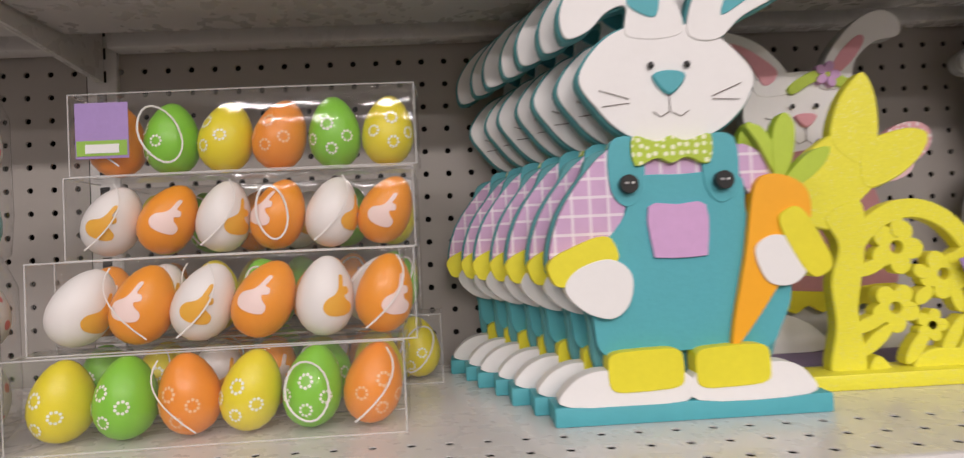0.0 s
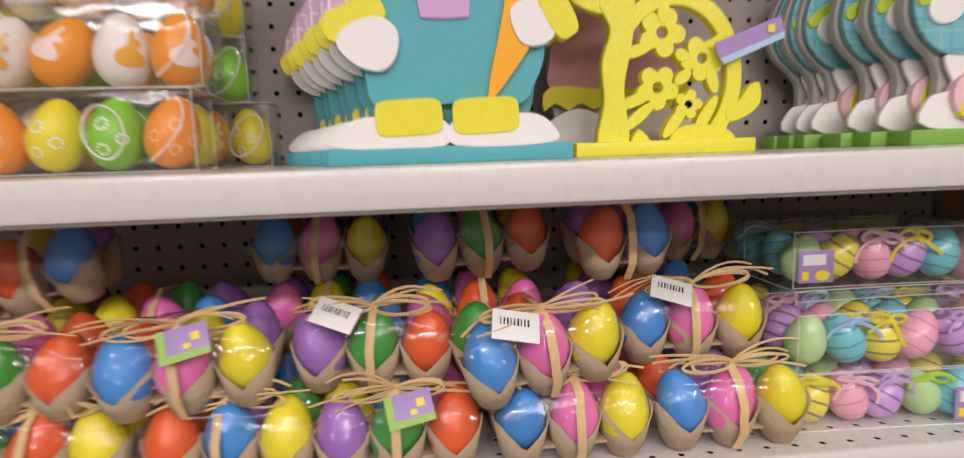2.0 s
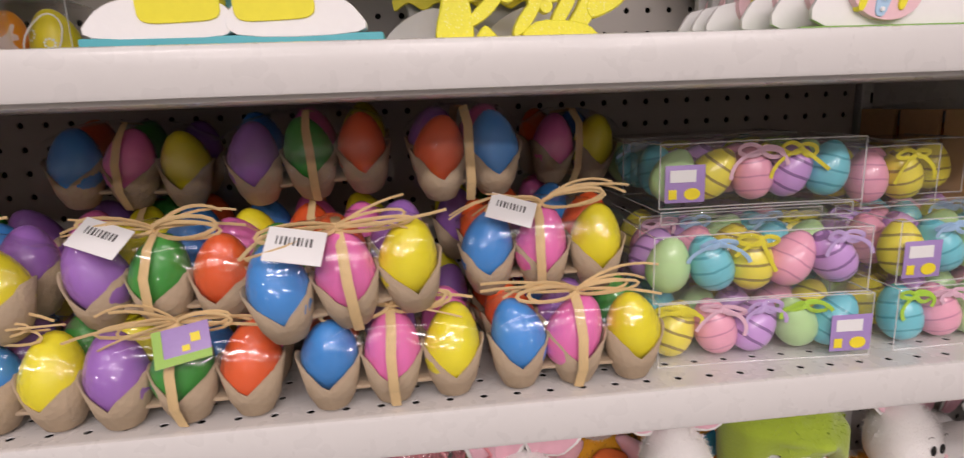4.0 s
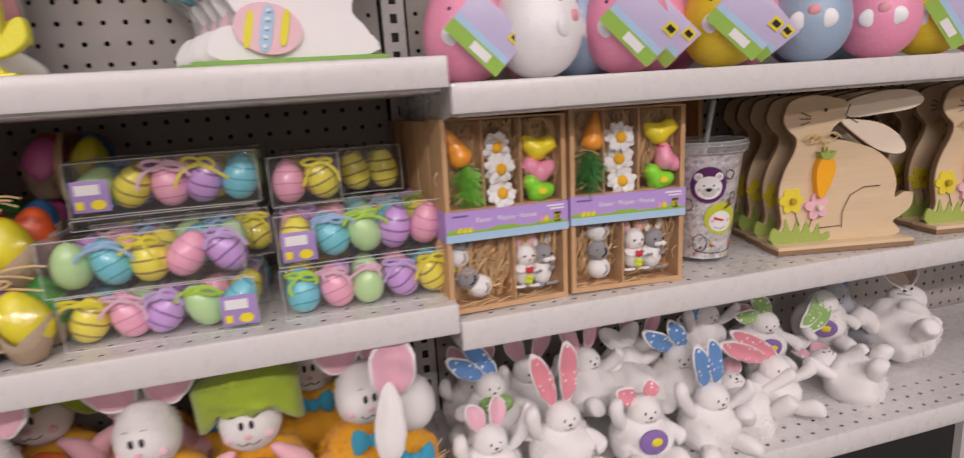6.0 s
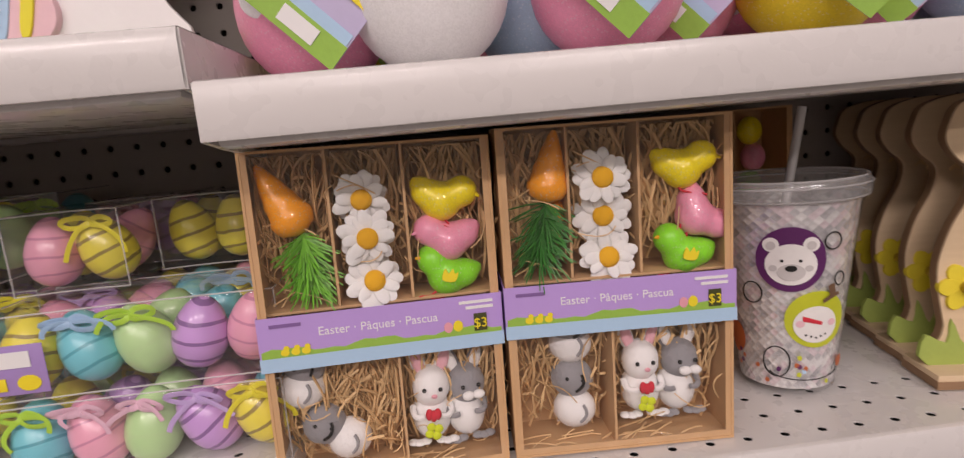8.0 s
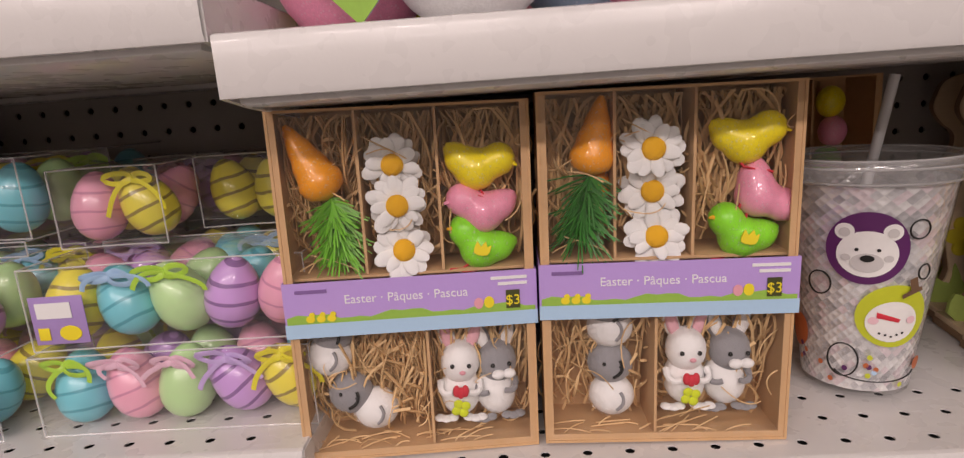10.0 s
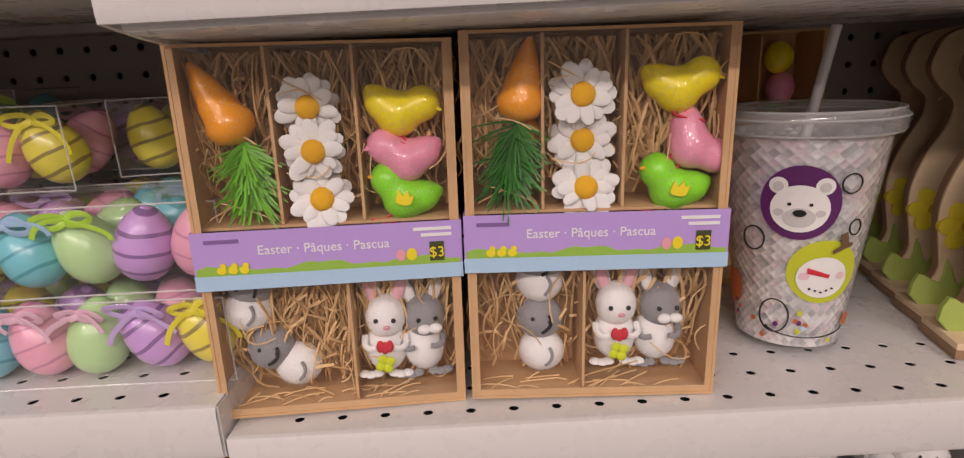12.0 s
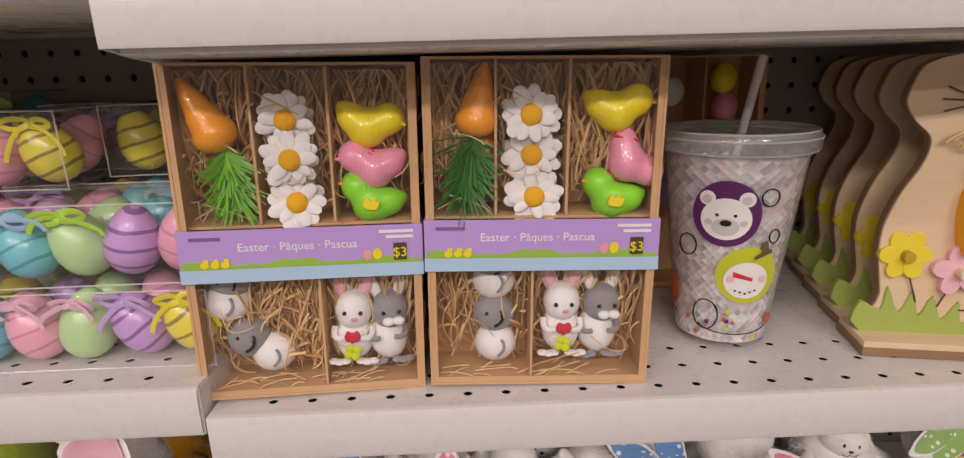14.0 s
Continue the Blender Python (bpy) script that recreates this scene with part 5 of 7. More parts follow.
def chick(o, x, y, z, mt, flip, tilt=0.0):
    """A small sugared bird: round body, raised head, short tail, beak and wire feet."""
    f = flip
    c = part("chick", blob_bm([((0, 0, -.0015), .0102), ((f * .0092, -.001, .0062), .0082), ((-f * .0090, 0, .0014), .0074), ((-f * .0145, 0, .0050), .0030)], .0013), mt, o, "sugared foam chick")
    c.matrix_local = pose(x, y, z, 0, tilt, 0) @ Matrix.Scale(1.2, 4)
    bm = add_tube(bmesh.new(), [(f * .0140, -.004, .0068), (f * .0182, -.0045, .0058)], .0019, 6, .3)
    part("beak", bm, YOLK if mt is GGREEN else mt, c)
    if mt is GGREEN: part("wing", slab(curve2([(-.0035, -.002), (-.003, .004), (-.0008, .0018), (.001, .0045), (.0024, .002), (.004, .003), (.003, -.002)], 3), -.0118, -.0108, .0002), CARDYEL, c, "yellow felt wing")
    for k in range(2): part("foot", add_tube(bmesh.new(), [(-f * .004 + f * .006 * k, -.002, -.008), (f * (.000 + .007 * k), -.004, -.0125), (f * (.007 + .006 * k), -.006, -.0135)], .0006, 4), RED, c)

def mini_bunny(o, x, y, z, grey, flower, rnd):
    """A small felt bunny: plump body, round head, upright ears, wide scalloped feet."""
    b = part("mini_bunny", add_ball(bmesh.new(), (0, 0, .0140), .0125, (.92, .86, 1.16), 18, 14, None, .03), FELT, o, "small grey and white bunny" if grey else "small white bunny with a red flower")
    b.matrix_local = pose(x, y, z - .002, 0, rnd.uniform(-4, 4), 0) @ Matrix.Scale(1.12, 4)
    hm = GREYFELT if grey else FELT
    turn = .0025 if grey else 0.0
    part("head", add_ball(bmesh.new(), (turn, -.002, .0325), .0118, (.92, .90, 1.06), 18, 14, None, .03), hm, b)
    sd = int(x * 1e4)
    fuzz(b, (0, 0, .0140), (.0114, .0106, .0143), 520, .0012, FELT, sd)
    fuzz(b, (turn, -.002, .0325), (.0108, .0105, .0124), 420, .0011, hm, sd + 1)
    for s in (-1, 1):
        tilt = Matrix.Rotation(radians(17 * s), 4, "Y")
        part("ear", add_ball(bmesh.new(), (turn + s * .0074, .001, .0465), .0092, (.50, .3, 1.0), 12, 10, tilt), hm, b)
        part("ear_lining", add_ball(bmesh.new(), (turn + s * .0074, -.0017, .0468), .0076, (.44, .2, 1.0), 12, 10, tilt), FELT if grey else PINKFELT, b)
        part("eye", add_ball(bmesh.new(), (turn * 1.6 + s * .0046, -.0122, .0338), .0013, (1, 1, 1), 8, 6), BLACKP, b)
        part("paw", add_tube(bmesh.new(), arc((s * .0112, -.004, .0215), (s * .0045, -.0125, .0185), (s * .002, -.002, -.002), 5), .0020, 6, .8), hm, b)
        foot = bmesh.new()
        for k in range(3): add_ball(foot, (s * (.0045 + .0036 * k), -.0085 - .0012 * (1 - abs(k - 1)), .0014), .0034, (1.0, 1.1, .42), 10, 6)
        part("foot", foot, hm, b)
        if grey: part("muzzle", add_ball(bmesh.new(), (turn * 2 + s * .0030, -.0128, .0285), .0034, (1.1, .8, .8), 10, 8), FELT, b, "white muzzle puff")
    if not grey: part("nose", add_ball(bmesh.new(), (.001, -.0130, .0302), .0014, (1.3, .7, .9), 8, 6), PINKP, b)
    if flower:
        bm = bmesh.new()
        for k in (-1, 0, 1): add_ball(bm, (k * .0024, -.0140, .0190 + .0010 * abs(k)), .0034, (.62, .5, 1.05), 8, 6)
        part("flower", bm, RED, b)
        bm = bmesh.new()
        for k in range(4):
            a = k * math.pi / 2 + .5
            add_ball(bm, (.0030 * math.cos(a), -.0135, .0095 + .0030 * math.sin(a)), .0028, (.95, .35, .95), 8, 6)
        part("leaf", bm, LIMEFELT, b)
    return b

def pompom_pair(o, spots, rnd):
    for i, (x, z, mt) in enumerate(spots):
        p = part("pompom", add_ball(bmesh.new(), (0, 0, 0), .0142, (1, .85, .94), 20, 14, None, .06), mt, o, "round felt bunny back")
        p.matrix_local = pose(x, 0.022, z, 0, rnd.uniform(-20, 20), 0)
        fuzz(p, (0, 0, 0), (.0142, .0121, .0133), 700, .0013, mt, i)
        bm = bmesh.new()
        add_tube(bm, arc((.002, -.0105, -.006), (.004, -.0108, .006), (.003, -.001, 0), 5), .0011, 5)
        if mt is GREYFELT:
            for s in (-1, 1): add_ball(bm, (s * .005, -.0105, .002), .0013, (1, 1, 1), 8, 6)
        part("stitch", bm, BLACKP if mt is GREYFELT else GREYFELT, p)

def craft_box(at, variant, rz=0.0, full=True, seed=0, tip=0.0):
    rnd = random.Random(500 + seed)
    o = thing("craft_box", "kraft card window box of Easter figures with a lilac sleeve" if full else "kraft card window box standing behind another box", "craft box", at, "kraft window boxes", rz)
    o.rotation_euler.y = math.radians(tip)
    W, D, H, T = 0.1435, 0.046, 0.2105, 0.0016
    for nm, dims in (("back_panel", (0, W, D - T, D, 0, H)), ("side_panel", (0, T, 0, D - T, 0, H)), ("side_panel", (W - T, W, 0, D - T, 0, H)), ("bottom_panel", (T, W - T, 0, D - T, 0, T)), ("top_edge", (T, W - T, D - T - .004, D - T, H - T, H)), ("top_edge", (T, W - T, 0, .0022, H - T, H)),
                     ("front_flap", (T, T + .0035, 0.0005, 0.0018, T, H - T)), ("front_flap", (W - T - .0035, W - T, 0.0005, 0.0018, T, H - T)), ("front_flap", (T + .0035, W - T - .0035, 0.0005, 0.0018, T, T + .004))):
        part(nm, box_bm(*dims), KRAFT, o, smooth=False)
    if full:
        bm = bmesh.new()
        cols = (0.046, 0.0905) if variant == 0 else (0.0425, 0.0865)
        for x in cols: add_box(bm, x, x + .0016, .006, D - T, .115, H - T)
        low = 0.078 if variant == 0 else 0.066
        add_box(bm, low, low + .0016, .004, D - T, T, .085)
        add_box(bm, T, W - T, .006, D - T, .085, .0866)
        add_box(bm, T, W - T, .006, D - T, .113, .1146)
        part("divider", bm, KRAFT, o, "kraft card dividers", smooth=False)
        bm = bmesh.new()
        cells = [(T, cols[0], .117, H - .004, 80), (cols[0] + .002, cols[1], .117, H - .004, 70), (cols[1] + .002, W - T, .117, H - .004, 80), (T, low, .003, .083, 130 if variant == 0 else 40), (low + .002, W - T, .003, .083, 80)]
        for x0, x1, z0, z1, q in cells:
            for k in range(int(q * 2.1)):
                a = Vector((rnd.uniform(x0 + .002, x1 - .002), rnd.uniform(.024, .041), rnd.uniform(z0, z0 + (z1 - z0) * .75)))
                b = Vector((min(x1 - .002, max(x0 + .002, a.x + rnd.gauss(0, .010))), rnd.uniform(.014, .040), min(z1, a.z + rnd.uniform(.01, .060))))
                add_tube(bm, arc(a, b, (rnd.uniform(-.010, .010), rnd.uniform(-.010, .002), rnd.uniform(-.006, .006)), 6), rnd.uniform(.00045, .0011), 3)
            for k in range(int(q * .10)):
                a = Vector((rnd.uniform(x0 + .002, x1 - .002), rnd.uniform(.004, .012), rnd.uniform(z0, z1)))
                b = Vector((min(x1 - .002, max(x0 + .002, a.x + rnd.uniform(-.03, .03))), rnd.uniform(.004, .014), min(z1, max(z0, a.z + rnd.uniform(-.03, .03)))))
                add_tube(bm, arc(a, b, (rnd.uniform(-.006, .006), 0, rnd.uniform(-.006, .006)), 6), rnd.uniform(.00025, .0005), 3)
        for k in range(22):
            x0 = rnd.uniform(.004, W - .03)
            add_tube(bm, arc((x0, rnd.uniform(.004, .02), .0025), (x0 + rnd.uniform(.004, .026), rnd.uniform(.004, .02), rnd.uniform(.0022, .008)), (0, 0, rnd.uniform(0, .002)), 4), .00045, 3)
        tagged(part("straw_filling", bm, STRAW, o, "dry straw filling"), kind="stuff")
        if variant == 0:
            carrot(o, (.007, .0135, .202), (.029, .0135, .160), .0132, (.033, .012, .120), rnd, False)
            for x, z, dy in ((.0650, .178, .014), (.0670, .1545, .009), (.0682, .127, .011)): daisy(o, x, dy, z, .0188, x * 90, rnd.uniform(-12, 12))
            chick(o, .114, .0135, .1735, GYEL, 1, 18); chick(o, .116, .0135, .1480, GPINK, -1, -4); chick(o, .114, .0135, .1265, GGREEN, -1, 14)
            pompom_pair(o, [(.020, .076, GREYFELT), (.0165, .060, FELT), (.027, .034, GREYFELT), (.042, .022, FELT)], rnd)
            mini_bunny(o, .096, .020, .017, False, True, rnd)
            mini_bunny(o, .1205, .022, .015, True, False, rnd)
        else:
            carrot(o, (.0375, .0135, .207), (.030, .0135, .163), .0130, (.022, .012, .122), rnd, True)
            part("carrot_stub", add_ball(bmesh.new(), (.0365, .022, .155), .0075, (.9, .8, 1.5), 12, 10), GCARROT, o)
            for x, z, dy in ((.0645, .1765, .009), (.0660, .152, .016), (.0670, .126, .011)): daisy(o, x, dy, z, .0190, x * 70, rnd.uniform(-12, 12))
            chick(o, .117, .0135, .179, GYEL, 1, 8); chick(o, .1265, .0135, .1475, GPINK, 1, 62); chick(o, .1165, .0135, .1245, GGREEN, -1, 12)
            pompom_pair(o, [(.042, .080, GREYFELT), (.042, .067, FELT), (.042, .043, GREYFELT), (.043, .021, FELT)], rnd)
            mini_bunny(o, .088, .020, .018, False, True, rnd)
            mini_bunny(o, .1135, .022, .016, True, False, rnd)
        bm = bmesh.new()
        bm.faces.new([bm.verts.new((x, 0, z)) for x, z in ((T, T), (W - T, T), (W - T, H - T), (T, H - T))])
        wn = part("window", bm, WINDOW, o, "clear window film", smooth=False)
        wn.visible_shadow = False
        bm = bmesh.new()
        bm.faces.new([bm.verts.new((x, y, H - T / 2)) for x, y in ((T, .0022), (W - T, .0022), (W - T, D - T - .004), (T, D - T - .004))])
        wn = part("top_window", bm, WINDOW, o, "clear window film over the top", smooth=False)
        wn.visible_shadow = False
        # sleeve
        z0, z1 = 0.081, 0.1140
        bm = bmesh.new()
        add_box(bm, -.0012, W + .0012, -.0016, -.0008, z0, z1)
        add_box(bm, -.0012, -.0004, -.0008, D, z0, z1)
        add_box(bm, W + .0004, W + .0012, -.0008, D, z0, z1)
        s = part("sleeve", bm, M("lilac_sleeve", (0.49, 0.33, 0.72), 0.45, 0.04), o, "lilac printed paper sleeve", smooth=False)
        part("sky_band", box_bm(-.0014, W + .0014, -.0021, -.0017, z0, z0 + .0085), CARDBLUE, s, smooth=False)
        bm = bmesh.new()
        top = [Vector((W * i / 24, z0 + .0125 + .0016 * math.sin(i * .7) + .0008 * math.sin(i * 2.1))) for i in range(25)]
        add_slab(bm, [Vector((0, z0 + .0085)), Vector((W, z0 + .0085))] + top[::-1], -.0021, -.0017, .0001)
        part("grass_print", bm, CARDGREEN, s, smooth=False)
        text_part("lettering", "Easter · Pâques · Pascua", .0074, (W * .48, -.0018, z1 - .0135), CARDWHITE, s, "white printed words")
        bm = bmesh.new()
        for k in range(2): add_box(bm, .118 - .0 + k * .004, .139, -.0021, -.0017, z1 - .0050 - k * .0035, z1 - .0032 - k * .0035)
        part("fine_print", bm, CARDWHITE, s)
        part("maker_mark", box_bm(.006, .024, -.0021, -.0017, z1 - .0062, z1 - .0042), M("dark_violet_print", (0.22, 0.12, 0.33), 0.5), s)
        bm = bmesh.new()
        for k in range(3):
            add_slab(bm, oval(.0135 + k * .006, z0 + .0115, .0026, .0022, 12), -.0026, -.0022, .0001)
            add_slab(bm, oval(.0145 + k * .006, z0 + .0140, .0017, .0016, 12), -.0027, -.0022, .0001)
        part("chick_print", bm, CARDYEL, s)
        part("egg_print", slab(oval(.1105, z0 + .0145, .0028, .0034, 14), -.0026, -.0022, .0001), PINKP, s)
        part("egg_print", slab(oval(.1165, z0 + .0148, .0030, .0036, 14), -.0026, -.0022, .0001), CARDYEL, s)
        pr = part("price_patch", box_bm(.1265, .1345, -.0027, -.0022, z0 + .0105, z0 + .0215), M("olive_patch", (0.06, 0.065, 0.015), 0.5), s)
        text_part("price", "$3", .0085, (.1305, -.0028, z0 + .0128), CARDYEL, s, "yellow printed price")
    else:
        bm = bmesh.new()
        add_box(bm, -.0012, W + .0012, -.0016, -.0008, .082, .1115)
        part("sleeve", bm, CARD, o, "lilac printed paper sleeve", smooth=False)
        bm = bmesh.new()
        for x in (.044, .09): add_box(bm, x, x + .0016, .006, D - T, .115, H - T)
        part("divider", bm, KRAFT, o, "kraft card dividers", smooth=False)
        for x, z, mt in ((.02, .18, GCARROT), (.066, .18, PETAL), (.115, .19, GYEL), (.118, .165, GPINK), (.114, .14, GGREEN), (.03, .04, FELT), (.1, .04, FELT)):
            part("figure", add_ball(bmesh.new(), (x, .022, z), .012, (1, .8, 1.1), 14, 10), mt, o)
    return o

craft_box((0.8194, 0.0522, E_Z + .0035), 0, 5.0, tip=1.25)
craft_box((0.9665, 0.0609, E_Z + .0032), 1, -1.5, tip=1.1)
craft_box((1.118, 0.222, E_Z + .001), 1, 3, False, 30)
for k in range(1, 5):
    craft_box((0.822 - .004 * k, 0.056 + k * .053, E_Z + .001), 0, 4.5, False, k)
    craft_box((0.972 + .010 * k, 0.061 + k * .053, E_Z + .001), 1, -1, False, 10 + k)

# ---------------------------------------------------------------- tumbler
def holo(name):
    """Silver foil pressed in small facets."""
    m, nt, b = base_mat(name)
    uv = nt.nodes.new("ShaderNodeTexCoord").outputs["UV"]
    v = nt.nodes.new("ShaderNodeTexVoronoi")
    v.inputs["Scale"].default_value, v.inputs["Randomness"].default_value = 56, 0.0
    mp = nt.nodes.new("ShaderNodeMapping")
    mp.inputs["Scale"].default_value = (1.0, 1.0, 1)
    mp.inputs["Rotation"].default_value = (0, 0, radians(45))
    nt.links.new(uv, mp.inputs["Vector"])
    nt.links.new(mp.outputs[0], v.inputs["Vector"])
    sp = nt.nodes.new("ShaderNodeSeparateColor")
    nt.links.new(v.outputs["Color"], sp.inputs[0])
    c = mix_col(nt, sp.outputs[0], (0.52, 0.52, 0.54), (1.0, 1.0, 1.0))
    c = mix_col(nt, math_node(nt, "GREATER_THAN", sp.outputs[1], 0.84), c, (0.86, 0.76, 0.80))
    nt.links.new(c, b.inputs["Base Color"])
    b.inputs["Metallic"].default_value, b.inputs["Roughness"].default_value = 0.45, 0.24
    bp = nt.nodes.new("ShaderNodeBump")
    bp.inputs["Strength"].default_value, bp.inputs["Distance"].default_value = 0.8, 0.0012
    nt.links.new(v.outputs["Distance"], bp.inputs["Height"])
    nt.links.new(bp.outputs[0], b.inputs["Normal"])
    return m

def wrap_patch(outline, r_at, lift, a0=0.0):
    """A flat print laid round a tapering cup: outline in metres along the girth and up."""
    bm = bmesh.new()
    c = sum((Vector(p) for p in outline), Vector((0, 0))) / len(outline)
    k = len(outline)
    rings = []
    for s in (1.0, 0.66, 0.33):
        rings.append([c + (Vector(p) - c) * s for p in outline])
    def put(p):
        rr = r_at(p.y) + lift
        a = a0 + p.x / r_at(p.y)
        return (rr * math.sin(a), -rr * math.cos(a), p.y)
    vr = [[bm.verts.new(put(p)) for p in ring] for ring in rings]
    vc = bm.verts.new(put(c))
    for a, b in zip(vr, vr[1:]):
        for i in range(k): bm.faces.new((a[i], a[(i + 1) % k], b[(i + 1) % k], b[i]))
    for i in range(k): bm.faces.new((vr[-1][i], vr[-1][(i + 1) % k], vc))
    return bm

def tumbler(at):
    o = thing("tumbler", "silver patterned plastic tumbler with clear lid and straw", "tumbler", at)
    H0, R0, R1 = 0.143, 0.0325, 0.0495
    r_at = lambda z: R0 + (R1 - R0) * z / H0
    body = bpy.data.meshes.new("sleeve")
    n, rows = 48, 12
    vs, fs, uvs = [], [], []
    for j in range(rows + 1):
        z = 0.006 + (H0 - 0.005) * j / rows
        for i in range(n): vs.append((r_at(z) * math.cos(2 * math.pi * i / n) * .985, r_at(z) * math.sin(2 * math.pi * i / n) * .985, z))
    for j in range(rows):
        for i in range(n):
            fs.append((j * n + i, j * n + (i + 1) % n, (j + 1) * n + (i + 1) % n, (j + 1) * n + i))
            uvs += [(i / n, j / rows * .55), ((i + 1) / n, j / rows * .55), ((i + 1) / n, (j + 1) / rows * .55), (i / n, (j + 1) / rows * .55)]
    body.from_pydata(vs, [], fs)
    layer = body.uv_layers.new(name="wrap")
    layer.data.foreach_set("uv", [c for uv in uvs for c in uv])
    body.materials.append(holo("holographic_foil"))
    body.polygons.foreach_set("use_smooth", [True] * len(fs))
    sl = new("sleeve", body)
    sl.parent = o
    tagged(sl, "silver holographic liner with round prints")
    w = part("cup_wall", lathe([(R0 - .004, 0.0), (R0, .003), (R1, H0), (R1 + .0006, H0 + .002), (R1 - .002, H0 + .001), (R0 - .001, .006)], 48, False), FILM, o, "clear outer wall")
    w.visible_shadow = False
    lid = part("lid", lathe([(R1 + .0015, H0 + .001), (R1 + .0055, H0 + .004), (R1 + .006, H0 + .012), (R1 + .004, H0 + .016), (R1 - .001, H0 + .0165), (R1 - .003, H0 + .012), (.008, H0 + .011), (.006, H0 + .013)], 48, False), clear_film("frosted_lid", 0.22, 0.1), o, "frosted clear lid")
    rim = bmesh.new()
    for rr, z in ((R1 + .006, H0 + .012), (R1 + .0035, H0 + .0165), (R1 + .004, H0 + .003)):
        add_tube(rim, [(rr * math.cos(2 * math.pi * i / 40), rr * math.sin(2 * math.pi * i / 40), z) for i in range(41)], .0008, 5)
    part("rim", rim, SEAM, lid)
    m = Matrix.Translation((-.024, 0, .012)) @ Matrix.Rotation(radians(11), 4, "Y")
    bm = bmesh.new()
    add_tube(bm, [m @ Vector((0, 0, z)) for z in (0, .1, .2)], .0032, 14)
    part("straw", bm, M("milky_straw", (0.66, 0.66, 0.67), 0.35, 0.04, coat=.3), o, "milky plastic straw")
    V2 = lambda pts: [(p.x, p.y) for p in pts]
    PUR, OLI = M("purple_print", (0.11, 0.02, 0.12), 0.4), M("olive_print", (0.55, 0.60, 0.03), 0.4)
    GREYLT = M("pale_grey_print", (0.60, 0.58, 0.57), 0.45)
    ORP, SKIN = M("rust_print", (0.50, 0.13, 0.04), 0.45), M("cream_print", (0.85, 0.84, 0.82), 0.45)
    def disc(name, x, z, rx, rz, mt, lift, parent, a0=-.5, n=26):
        return part(name, wrap_patch(V2(oval(x, z, rx, rz, n)), r_at, lift, a0), mt, parent)
    b = disc("round_print", .001, .106, .0222, .0235, PUR, .0012, o, n=36)
    disc("bear_face", .001, .1025, .0160, .0150, SKIN, .0018, b)
    for s in (-1, 1):
        e = disc("bear_ear", .001 + s * .0122, .1168, .0052, .0052, SKIN, .0017, b)
        disc("ear_inside", .001 + s * .0121, .1163, .0030, .0030, GREYLT, .0023, b, n=14)
        disc("bear_eye", .001 + s * .0055, .1055, .0011, .0011, BLACKP, .0024, b, n=10)
        disc("cheek", .001 + s * .0108, .1000, .0026, .0022, GREYLT, .0023, b, n=14)
    disc("muzzle", .001, .0970, .0085, .0062, GREYLT, .0022, b)
    disc("bear_nose", .001, .1000, .0036, .0023, BLACKP, .0027, b, n=14)
    b = disc("round_print", .018, .061, .0212, .0215, OLI, .0012, o, n=36)
    disc("snow_face", .017, .0575, .0148, .0140, SKIN, .0018, b)
    for s in (-1, 1): disc("cheek", .017 + s * .0105, .0585, .0028, .0026, PINKLT, .0022, b, n=14)
    part("carrot_nose", wrap_patch([(.008, .0605), (.008, .0645), (.021, .0595), (.020, .0572)], r_at, .0024, -.5), RED, b)
    for k in range(5): disc("mouth_dot", .010 + k * .0032, .0500 - .0012 * (2 - abs(k - 2)), .0008, .0008, BLACKP, .0024, b, n=8)
    part("hat_print", wrap_patch([(.021, .0735), (.033, .0785), (.032, .0810), (.0300, .0800), (.0285, .0880), (.0240, .0860), (.0255, .0785), (.0205, .0760)], r_at, .0026, -.5), M("brown_print", (0.16, 0.09, 0.05), .5), b)
    disc("round_print", -.040, .040, .009, .013, ORP, .0012, o)
    disc("round_print", .040, .024, .0045, .005, ORP, .0012, o, n=16)
    def ringline(cx, cz, rx, rz, a1=2 * math.pi):
        pts = []
        for i in range(25):
            a = a1 * i / 24
            x, z = cx + rx * math.cos(a), cz + rz * math.sin(a)
            rr = r_at(z) + .0014
            pts.append((rr * math.sin(x / r_at(z) - .5), -rr * math.cos(x / r_at(z) - .5), z))
        part("ink_loop", add_tube(bmesh.new(), pts, .0006, 4), BLACKP, o, "thin dark printed loop")
    ringline(-.008, .028, .0085, .012); ringline(.028, .118, .006, .006); ringline(-.024, .080, .007, .008); ringline(.012, .020, .024, .006, math.pi * -1); ringline(.034, .09, .004, .005)
    rnd = random.Random(7)
    for k in range(14):
        disc("confetti", rnd.uniform(-.04, .04), rnd.uniform(.008, .034), .0016, .0020, rnd.choice((ORP, OLI, PUR, CARDBLUE)), .0014, o, n=8)
    return o

tumbler((1.190, 0.128, E_Z + .001))

